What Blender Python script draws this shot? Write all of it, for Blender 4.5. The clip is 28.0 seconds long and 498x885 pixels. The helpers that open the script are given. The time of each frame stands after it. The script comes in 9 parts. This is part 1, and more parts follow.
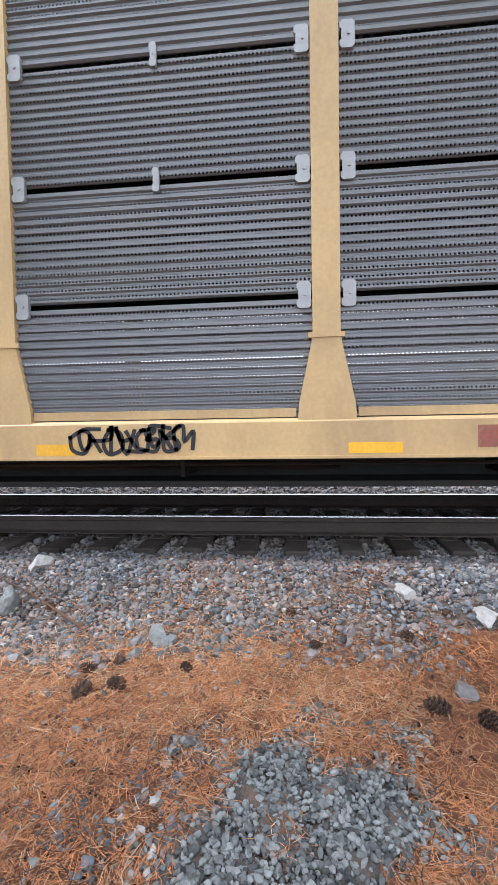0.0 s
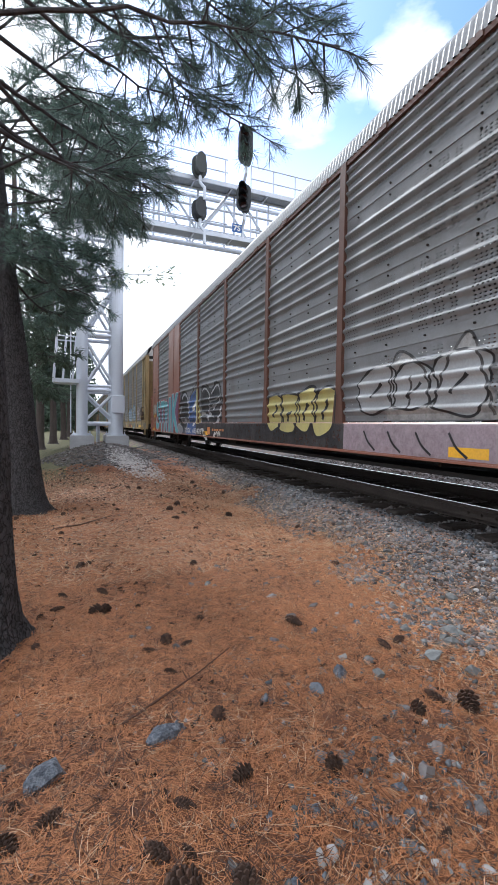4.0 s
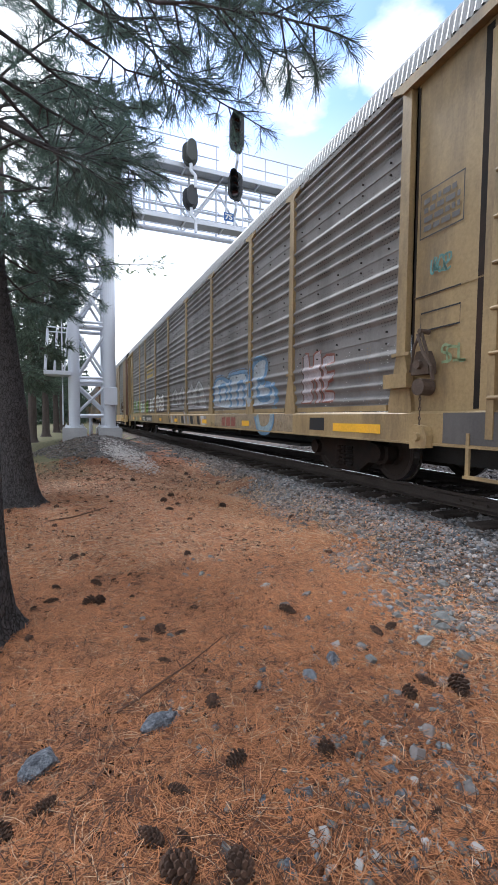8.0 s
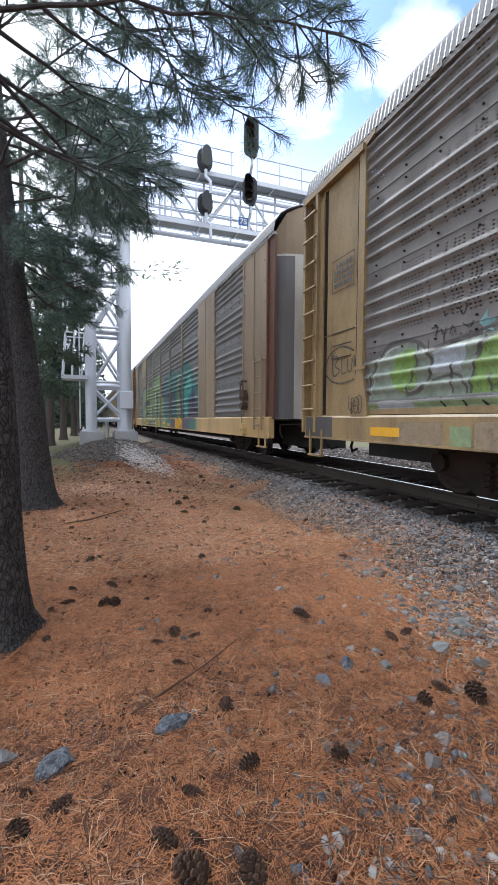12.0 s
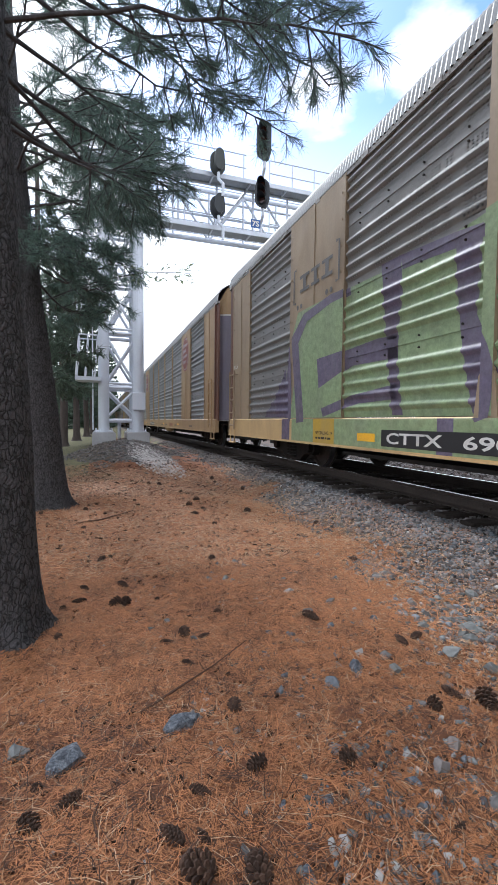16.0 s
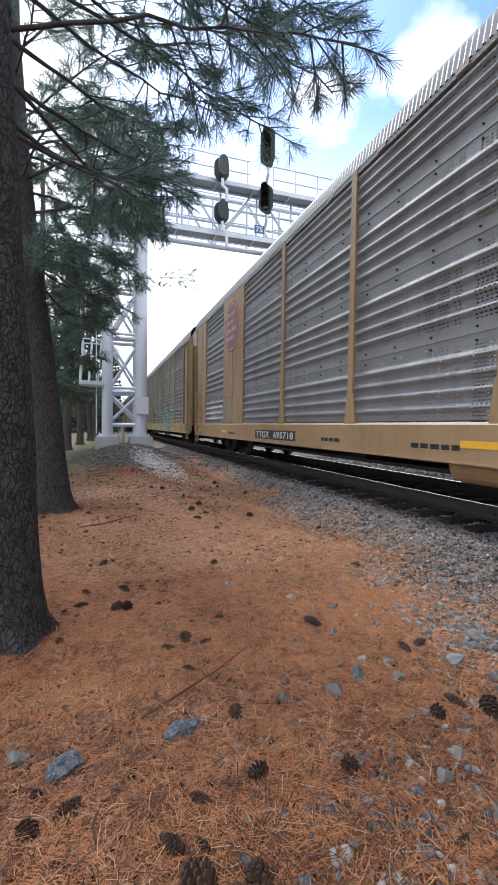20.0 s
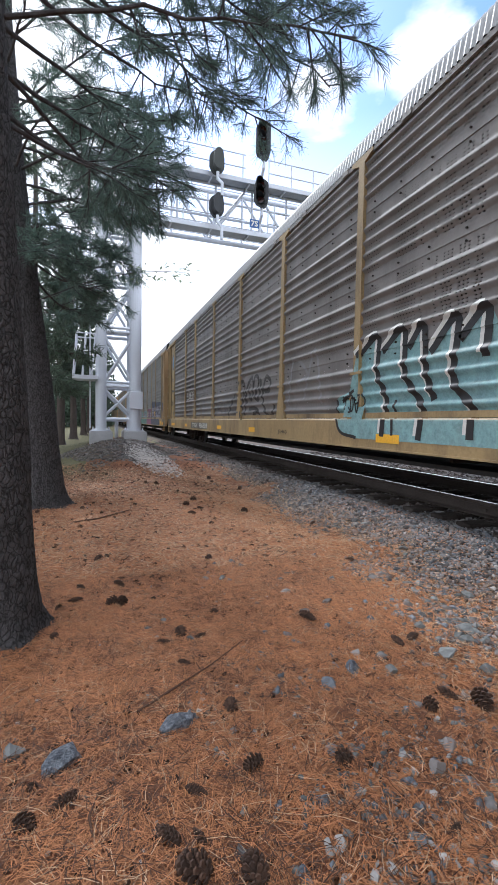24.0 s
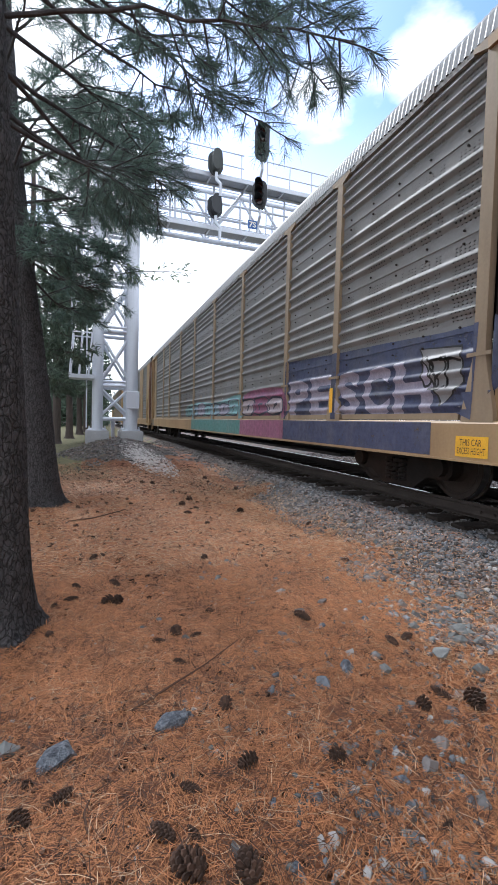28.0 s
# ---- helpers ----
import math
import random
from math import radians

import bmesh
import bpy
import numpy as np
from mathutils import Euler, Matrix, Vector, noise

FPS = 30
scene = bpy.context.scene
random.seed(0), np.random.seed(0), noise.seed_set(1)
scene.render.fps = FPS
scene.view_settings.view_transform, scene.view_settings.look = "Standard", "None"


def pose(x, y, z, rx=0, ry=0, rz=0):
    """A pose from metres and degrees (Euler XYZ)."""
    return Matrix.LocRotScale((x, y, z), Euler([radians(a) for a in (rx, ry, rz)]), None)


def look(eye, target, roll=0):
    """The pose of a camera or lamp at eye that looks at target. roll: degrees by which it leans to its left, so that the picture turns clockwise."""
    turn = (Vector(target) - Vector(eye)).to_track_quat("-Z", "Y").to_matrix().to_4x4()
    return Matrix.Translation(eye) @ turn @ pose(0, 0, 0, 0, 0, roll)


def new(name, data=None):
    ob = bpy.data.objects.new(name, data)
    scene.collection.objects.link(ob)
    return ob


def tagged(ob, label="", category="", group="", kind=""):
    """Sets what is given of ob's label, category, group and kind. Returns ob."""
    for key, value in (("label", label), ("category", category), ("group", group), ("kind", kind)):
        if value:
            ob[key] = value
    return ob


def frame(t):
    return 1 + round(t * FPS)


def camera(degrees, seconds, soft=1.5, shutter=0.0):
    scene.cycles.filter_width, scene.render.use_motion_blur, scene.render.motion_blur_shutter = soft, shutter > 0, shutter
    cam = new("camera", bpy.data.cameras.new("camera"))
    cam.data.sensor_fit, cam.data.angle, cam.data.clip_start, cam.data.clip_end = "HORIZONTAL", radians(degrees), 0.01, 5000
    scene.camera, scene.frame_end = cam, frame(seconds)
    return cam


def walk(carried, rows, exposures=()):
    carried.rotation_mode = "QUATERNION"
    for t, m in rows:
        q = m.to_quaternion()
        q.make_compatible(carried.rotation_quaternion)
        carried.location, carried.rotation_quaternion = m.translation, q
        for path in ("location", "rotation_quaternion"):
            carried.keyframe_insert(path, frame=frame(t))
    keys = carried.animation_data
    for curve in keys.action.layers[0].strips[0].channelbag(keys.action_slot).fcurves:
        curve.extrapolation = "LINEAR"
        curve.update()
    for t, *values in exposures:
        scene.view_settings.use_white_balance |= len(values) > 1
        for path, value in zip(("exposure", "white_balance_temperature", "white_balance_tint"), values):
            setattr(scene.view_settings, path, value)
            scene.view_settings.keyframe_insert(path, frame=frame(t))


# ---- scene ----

# camera: a phone held at head height beside the track; track runs along y, rail top at z = 0
cam = camera(59.35, 28.0, soft=1.5)
VIEW = [
    (0, 0.026, -0.004, 0.974, 87.76, -0.92, -84.19),
    (0.3, 0.027, -0.005, 0.968, 88.46, 0.02, -76.16),
    (0.5, 0.033, -0.007, 0.966, 89.23, 0.65, -67.67),
    (0.7, 0.042, -0.009, 0.965, 90.09, 1.28, -58.08),
    (1, 0.044, -0.007, 0.967, 89.98, 1.15, -44.54),
    (1.2, 0.028, -0.009, 0.969, 89.87, 1.16, -38.63),
    (1.5, 0.009, -0.014, 0.975, 90.15, 1.17, -32.20),
    (2, -0.009, 0.014, 0.980, 90.01, 0.67, -25.21),
    (2.5, -0.017, 0.029, 0.965, 89.29, 0.76, -21.15),
    (3, -0.015, 0.029, 0.963, 88.39, 0.84, -21.58),
    (3.5, -0.023, 0.017, 0.962, 88.05, 0.85, -21.74),
    (5.5, -0.020, 0.036, 0.955, 86.69, 1.10, -21.53),
    (6, -0.009, 0.032, 0.954, 86.49, 0.96, -21.73),
    (6.5, -0.003, 0.026, 0.955, 86.42, 0.71, -22.05),
    (7, 0.000, 0.023, 0.956, 86.44, 0.49, -22.30),
    (7.5, 0.001, 0.018, 0.957, 86.47, 0.39, -22.43),
    (8, -0.006, 0.020, 0.950, 86.65, 0.44, -22.46),
    (8.5, -0.009, 0.022, 0.954, 86.57, 0.45, -22.39),
    (9, -0.008, 0.020, 0.954, 86.38, 0.44, -21.53),
    (9.5, -0.006, 0.020, 0.956, 86.17, 0.53, -21.37),
    (10, -0.004, 0.018, 0.952, 86.12, 0.47, -21.40),
    (10.5, -0.002, 0.012, 0.955, 86.21, 0.40, -21.39),
    (11, -0.006, 0.009, 0.952, 86.49, 0.39, -21.30),
    (11.5, -0.006, 0.008, 0.953, 86.81, 0.42, -21.16),
    (12, -0.004, 0.006, 0.954, 87.06, 0.32, -20.53),
    (12.5, -0.001, 0.015, 0.956, 86.84, 0.37, -19.08),
    (14.5, 0.003, -0.002, 0.957, 86.64, 0.83, -18.96),
    (15, 0.003, -0.003, 0.956, 86.83, 0.70, -18.98),
    (15.5, -0.002, -0.005, 0.958, 86.98, 0.68, -19.04),
    (16, -0.001, -0.008, 0.954, 87.27, 0.58, -19.06),
    (16.5, -0.001, -0.012, 0.953, 87.53, 0.55, -18.83),
    (17, -0.005, -0.019, 0.955, 87.77, 0.54, -18.73),
    (17.5, -0.009, -0.023, 0.952, 87.88, 0.59, -18.53),
    (18, -0.006, -0.026, 0.952, 87.92, 0.57, -18.47),
    (18.5, -0.010, -0.026, 0.954, 87.95, 0.73, -18.50),
    (19, -0.005, -0.021, 0.955, 87.95, 0.76, -18.60),
    (19.5, -0.006, -0.017, 0.958, 87.96, 0.84, -18.58),
    (20, 0.004, -0.006, 0.955, 87.86, 0.75, -18.66),
    (20.5, 0.002, 0.005, 0.954, 87.76, 0.93, -18.97),
    (21, -0.000, 0.002, 0.957, 87.67, 0.95, -19.15),
    (21.5, -0.005, -0.001, 0.956, 87.62, 0.95, -19.39),
    (23.5, -0.009, -0.006, 0.957, 87.25, 1.06, -19.50),
    (24, -0.007, -0.006, 0.956, 87.25, 1.01, -19.44),
    (24.5, -0.007, -0.008, 0.957, 87.25, 0.95, -19.48),
    (25, -0.006, -0.007, 0.957, 87.26, 0.85, -19.50),
    (25.5, -0.006, -0.007, 0.955, 87.27, 0.84, -19.59),
    (26, -0.006, -0.008, 0.955, 87.26, 0.79, -19.54),
    (26.5, -0.008, -0.008, 0.955, 87.17, 0.85, -19.59),
    (27, -0.011, -0.014, 0.955, 87.16, 1.05, -19.78),
    (27.5, -0.014, -0.020, 0.955, 87.21, 1.30, -19.90),
    (28, -0.015, -0.017, 0.953, 87.35, 1.50, -19.93),
]
EXPOSURE = [(0.0, 0.95, 5680, 10), (0.5, 0.58, 5730, 10), (1.0, 0.20, 5780, 10), (2.0, 0.22, 5830, 10), (3.0, 0.42, 5830, 10), (28.0, 0.42, 5830, 10)]
walk(cam, [(t, pose(x, y, z, tilt, 0, yaw) @ pose(0, 0, 0, 0, 0, lean)) for t, x, y, z, tilt, lean, yaw in VIEW], EXPOSURE)

# ---------------------------------------------------------------- world and sun
SUN_ELEV, SUN_YAW = radians(46), radians(-8)      # the sun stands ahead, behind bright cloud
world = bpy.data.worlds.new("sky")
scene.world = world
world.use_nodes = True
wn, wl = world.node_tree.nodes, world.node_tree.links
wn.clear()
w_out, w_bg = wn.new("ShaderNodeOutputWorld"), wn.new("ShaderNodeBackground")
w_sky = wn.new("ShaderNodeTexSky")
w_sky.sky_type, w_sky.sun_disc = "NISHITA", False
w_sky.sun_elevation, w_sky.sun_rotation = SUN_ELEV, SUN_YAW
w_sky.air_density, w_sky.dust_density, w_sky.ozone_density = 1.0, 1.5, 2.0
w_tc, w_map = wn.new("ShaderNodeTexCoord"), wn.new("ShaderNodeMapping")
w_map.inputs["Scale"].default_value = (1.0, 1.0, 2.2)
w_map.inputs["Location"].default_value = (0.35, 0.1, 0.0)
w_noise = wn.new("ShaderNodeTexNoise")
w_noise.inputs["Scale"].default_value, w_noise.inputs["Detail"].default_value, w_noise.inputs["Roughness"].default_value = 2.6, 7.0, 0.55
w_ramp = wn.new("ShaderNodeValToRGB")
w_ramp.color_ramp.elements[0].position, w_ramp.color_ramp.elements[1].position = 0.42, 0.56
w_dot = wn.new("ShaderNodeVectorMath")            # the cloud opens on blue sky over the train
w_dot.operation = "DOT_PRODUCT"
w_dot.inputs[1].default_value = (0.436, 0.667, 0.604)
w_thick = wn.new("ShaderNodeMapRange")
w_thick.inputs["From Min"].default_value, w_thick.inputs["From Max"].default_value = 0.87, 0.97
w_thick.inputs["To Min"].default_value, w_thick.inputs["To Max"].default_value = 0.11, -0.30
w_sum = wn.new("ShaderNodeMath")
w_sum.operation = "ADD"
w_puffs = []                                      # two heaps of cloud beside the blue
for way, near, far, gain in (((0.525, 0.600, 0.604), 0.9925, 0.9990, 0.36), ((0.385, 0.720, 0.578), 0.9945, 0.9995, 0.30)):
    w_at, w_up = wn.new("ShaderNodeVectorMath"), wn.new("ShaderNodeMapRange")
    w_at.operation = "DOT_PRODUCT"
    w_at.inputs[1].default_value = way
    w_up.inputs["From Min"].default_value, w_up.inputs["From Max"].default_value, w_up.inputs["To Max"].default_value = near, far, gain
    w_more = wn.new("ShaderNodeMath")
    w_more.operation = "ADD"
    wl.new(w_tc.outputs["Generated"], w_at.inputs[0])
    wl.new(w_at.outputs["Value"], w_up.inputs["Value"])
    wl.new(w_up.outputs["Result"], w_more.inputs[1])
    w_puffs.append(w_more)
w_sep = wn.new("ShaderNodeSeparateXYZ")
w_low = wn.new("ShaderNodeMapRange")              # haze towards the horizon
w_low.inputs["From Min"].default_value, w_low.inputs["From Max"].default_value = 0.56, 0.30
w_max = wn.new("ShaderNodeMath")
w_max.operation = "MAXIMUM"
w_mix = wn.new("ShaderNodeMix")
w_mix.data_type = "RGBA"
w_mix.inputs["B"].default_value = (12.4, 12.4, 12.4, 1)
w_gain = wn.new("ShaderNodeMix")
w_gain.data_type, w_gain.blend_type = "RGBA", "MULTIPLY"
w_gain.inputs["Factor"].default_value = 1.0
w_gain.inputs["B"].default_value = (1.40, 1.68, 2.12, 1)
wl.new(w_tc.outputs["Generated"], w_map.inputs["Vector"])
wl.new(w_map.outputs["Vector"], w_noise.inputs["Vector"])
wl.new(w_tc.outputs["Generated"], w_dot.inputs[0])
wl.new(w_dot.outputs["Value"], w_thick.inputs["Value"])
wl.new(w_noise.outputs["Fac"], w_sum.inputs[0])
wl.new(w_thick.outputs["Result"], w_sum.inputs[1])
wl.new(w_sum.outputs["Value"], w_puffs[0].inputs[0])
wl.new(w_puffs[0].outputs["Value"], w_puffs[1].inputs[0])
wl.new(w_puffs[1].outputs["Value"], w_ramp.inputs["Fac"])
wl.new(w_tc.outputs["Generated"], w_sep.inputs["Vector"])
wl.new(w_sep.outputs["Z"], w_low.inputs["Value"])
wl.new(w_ramp.outputs["Color"], w_max.inputs[0])
wl.new(w_low.outputs["Result"], w_max.inputs[1])
wl.new(w_sky.outputs["Color"], w_gain.inputs["A"])
wl.new(w_gain.outputs["Result"], w_mix.inputs["A"])
wl.new(w_max.outputs["Value"], w_mix.inputs["Factor"])
wl.new(w_mix.outputs["Result"], w_bg.inputs["Color"])
w_bg.inputs["Strength"].default_value = 0.10
wl.new(w_bg.outputs["Background"], w_out.inputs["Surface"])

sun = new("sun", bpy.data.lights.new("sun", "SUN"))
sun.data.energy, sun.data.angle, sun.data.color = 2.3, radians(10), (1.0, 0.96, 0.9)
sun.matrix_world = look((0, 0, 30), (-30 * math.sin(SUN_YAW) / math.tan(SUN_ELEV), -30 * math.cos(SUN_YAW) / math.tan(SUN_ELEV), 0))


# ---------------------------------------------------------------- materials
def surface(name, base, rough=0.6, metal=0.0, var=0.12, scale=4.0, fine=60.0, bump=0.15, stain=None, stain_amount=0.35,
            stain_scale=1.3, streak=1.0, island=0.0, each=0.0, holes=None, spec=0.5, thick=0.004):
    """A procedural surface: base colour varied at two scales, stains drawn out along z by streak, bump, and holes if asked."""
    m = bpy.data.materials.new(name)
    m.use_nodes = True
    n, l = m.node_tree.nodes, m.node_tree.links
    bsdf = n["Principled BSDF"]
    bsdf.inputs["Roughness"].default_value, bsdf.inputs["Metallic"].default_value = rough, metal
    bsdf.inputs["Specular IOR Level"].default_value = spec
    tc, mp, info = n.new("ShaderNodeTexCoord"), n.new("ShaderNodeMapping"), n.new("ShaderNodeObjectInfo")
    shift = n.new("ShaderNodeVectorMath")
    shift.operation = "MULTIPLY_ADD"
    l.new(info.outputs["Random"], shift.inputs[0])
    shift.inputs[1].default_value = (37.0, 53.0, 0.0)
    l.new(tc.outputs["Object"], shift.inputs[2])
    l.new(shift.outputs["Vector"], mp.inputs["Vector"])
    mp.inputs["Scale"].default_value = (1, 1, 1.0 / streak)
    big, small = n.new("ShaderNodeTexNoise"), n.new("ShaderNodeTexNoise")
    big.inputs["Scale"].default_value, big.inputs["Detail"].default_value = scale, 6
    small.inputs["Scale"].default_value, small.inputs["Detail"].default_value = fine, 3
    l.new(mp.outputs["Vector"], big.inputs["Vector"])
    l.new(shift.outputs["Vector"], small.inputs["Vector"])
    add = n.new("ShaderNodeMath")
    add.operation = "ADD"
    l.new(big.outputs["Fac"], add.inputs[0])
    l.new(small.outputs["Fac"], add.inputs[1])
    gain = n.new("ShaderNodeMapRange")
    gain.inputs["From Min"].default_value, gain.inputs["From Max"].default_value = 0.6, 1.4
    gain.inputs["To Min"].default_value, gain.inputs["To Max"].default_value = 1 - var, 1 + var
    l.new(add.outputs["Value"], gain.inputs["Value"])
    last = gain.outputs["Result"]
    for amount, socket in ((island, "island"), (each, "each")):
        if amount:
            src = n.new("ShaderNodeNewGeometry").outputs["Random Per Island"] if socket == "island" else info.outputs["Random"]
            rr = n.new("ShaderNodeMapRange")
            rr.inputs["To Min"].default_value, rr.inputs["To Max"].default_value = 1 - amount, 1 + amount
            l.new(src, rr.inputs["Value"])
            mu = n.new("ShaderNodeMath")
            mu.operation = "MULTIPLY"
            l.new(last, mu.inputs[0])
            l.new(rr.outputs["Result"], mu.inputs[1])
            last = mu.outputs["Value"]
    col = n.new("ShaderNodeVectorMath")
    col.operation = "SCALE"
    col.inputs[0].default_value = base
    l.new(last, col.inputs["Scale"])
    colour = col.outputs["Vector"]
    if stain:
        sn = n.new("ShaderNodeTexNoise")
        sn.inputs["Scale"].default_value, sn.inputs["Detail"].default_value, sn.inputs["Roughness"].default_value = stain_scale, 8, 0.65
        l.new(mp.outputs["Vector"], sn.inputs["Vector"])
        sr = n.new("ShaderNodeMapRange")
        sr.inputs["From Min"].default_value, sr.inputs["From Max"].default_value = 0.45, 0.72
        sr.inputs["To Max"].default_value = stain_amount
        l.new(sn.outputs["Fac"], sr.inputs["Value"])
        mx = n.new("ShaderNodeMix")
        mx.data_type = "RGBA"
        mx.inputs["B"].default_value = (*stain, 1)
        l.new(sr.outputs["Result"], mx.inputs["Factor"])
        l.new(colour, mx.inputs["A"])
        colour = mx.outputs["Result"]
    l.new(colour, bsdf.inputs["Base Color"])
    if bump:
        bp = n.new("ShaderNodeBump")
        bp.inputs["Strength"].default_value, bp.inputs["Distance"].default_value = bump, thick
        l.new(add.outputs["Value"], bp.inputs["Height"])
        l.new(bp.outputs["Normal"], bsdf.inputs["Normal"])
    if holes:                                     # punched holes in uneven columns: pitch along y, along z, radius, share of columns, height of the plain bands
        py, pz, r, share, plain = holes
        sep = n.new("ShaderNodeSeparateXYZ")
        l.new(tc.outputs["Object"], sep.inputs["Vector"])

        def math_node(op, a, b=None):
            q = n.new("ShaderNodeMath")
            q.operation = op
            for k, v in enumerate((a, b)):
                if v is None:
                    continue
                if isinstance(v, (int, float)):
                    q.inputs[k].default_value = v
                else:
                    l.new(v, q.inputs[k])
            return q.outputs["Value"]
        dy = math_node("SUBTRACT", math_node("FRACT", math_node("DIVIDE", math_node("ADD", sep.outputs["Y"], 50.0), py)), 0.5)
        dz = math_node("SUBTRACT", math_node("FRACT", math_node("DIVIDE", sep.outputs["Z"], pz)), 0.5)
        dy, dz = math_node("MULTIPLY", dy, py * (0.5 if share < 1 else 1.0)), math_node("MULTIPLY", dz, pz)
        inside = math_node("LESS_THAN", math_node("ADD", math_node("MULTIPLY", dy, dy), math_node("MULTIPLY", dz, dz)), r * r)
        if share < 1:
            wn = n.new("ShaderNodeTexWhiteNoise")
            wn.noise_dimensions = "1D"
            l.new(math_node("FLOOR", math_node("DIVIDE", math_node("ADD", sep.outputs["Y"], 50.0), py)), wn.inputs["W"])
            inside = math_node("MULTIPLY", inside, math_node("LESS_THAN", wn.outputs["Value"], share))
        if share < 1:                             # none below the side sill's top
            inside = math_node("MULTIPLY", inside, math_node("GREATER_THAN", sep.outputs["Z"], 1.08))
        if plain:
            inside = math_node("MULTIPLY", inside, math_node("GREATER_THAN", math_node("FRACT", math_node("DIVIDE", math_node("SUBTRACT", sep.outputs["Z"], 0.88), 1.04)), 0.19))
        tr, ms = n.new("ShaderNodeBsdfTransparent"), n.new("ShaderNodeMixShader")
        l.new(inside, ms.inputs["Fac"])
        l.new(bsdf.outputs["BSDF"], ms.inputs[1])
        l.new(tr.outputs["BSDF"], ms.inputs[2])
        l.new(ms.outputs["Shader"], n["Material Output"].inputs["Surface"])
    return m


def leafy(name, base, rough, vary):
    """Needles and leaves: varied greens that let some light through."""
    m = surface(name, base, rough, var=0.2, island=vary, bump=0)
    n, l = m.node_tree.nodes, m.node_tree.links
    bsdf = n["Principled BSDF"]
    tr, ms = n.new("ShaderNodeBsdfTranslucent"), n.new("ShaderNodeMixShader")
    l.new(bsdf.inputs["Base Color"].links[0].from_socket, tr.inputs["Color"])
    ms.inputs["Fac"].default_value = 0.55
    l.new(bsdf.outputs["BSDF"], ms.inputs[1])
    l.new(tr.outputs["BSDF"], ms.inputs[2])
    l.new(ms.outputs["Shader"], n["Material Output"].inputs["Surface"])
    return m


def plated_bark(name, base, scale, squash):
    """Pine bark: long scaly plates parted by dark cracks."""
    m = surface(name, base, 0.95, var=0.45, scale=11, fine=90, bump=0)
    n, l = m.node_tree.nodes, m.node_tree.links
    bsdf = n["Principled BSDF"]
    tc, mp, wob = n.new("ShaderNodeTexCoord"), n.new("ShaderNodeMapping"), n.new("ShaderNodeTexNoise")
    mp.inputs["Scale"].default_value = (1, 1, squash)
    wob.inputs["Scale"].default_value, wob.inputs["Detail"].default_value = 9.0, 5
    bend = n.new("ShaderNodeVectorMath")
    bend.operation = "MULTIPLY_ADD"
    bend.inputs[1].default_value = (0.09, 0.09, 0.09)
    l.new(tc.outputs["Object"], mp.inputs["Vector"])
    l.new(tc.outputs["Object"], wob.inputs["Vector"])
    l.new(wob.outputs["Color"], bend.inputs[0])
    l.new(mp.outputs["Vector"], bend.inputs[2])
    heights = []
    for k, (s, wide) in enumerate(((scale, 0.16), (scale * 2.3, 0.22))):
        vo, ra = n.new("ShaderNodeTexVoronoi"), n.new("ShaderNodeMapRange")
        vo.feature = "DISTANCE_TO_EDGE"
        vo.inputs["Scale"].default_value = s
        ra.inputs["From Max"].default_value = wide
        l.new(bend.outputs["Vector"], vo.inputs["Vector"])
        l.new(vo.outputs["Distance"], ra.inputs["Value"])
        heights.append(ra.outputs["Result"])
    both = n.new("ShaderNodeMath")
    both.operation = "MULTIPLY_ADD"
    both.inputs[1].default_value = 0.45
    l.new(heights[1], both.inputs[0])
    l.new(heights[0], both.inputs[2])
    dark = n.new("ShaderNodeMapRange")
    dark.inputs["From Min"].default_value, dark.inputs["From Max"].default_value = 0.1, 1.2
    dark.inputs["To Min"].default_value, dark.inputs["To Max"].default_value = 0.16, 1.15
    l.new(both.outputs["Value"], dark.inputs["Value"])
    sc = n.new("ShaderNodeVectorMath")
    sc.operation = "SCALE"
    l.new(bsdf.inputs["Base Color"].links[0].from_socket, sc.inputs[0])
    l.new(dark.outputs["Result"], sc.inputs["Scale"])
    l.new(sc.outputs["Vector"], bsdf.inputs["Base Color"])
    bp = n.new("ShaderNodeBump")
    bp.inputs["Strength"].default_value, bp.inputs["Distance"].default_value = 1.0, 0.025
    l.new(both.outputs["Value"], bp.inputs["Height"])
    l.new(bp.outputs["Normal"], bsdf.inputs["Normal"])
    return m


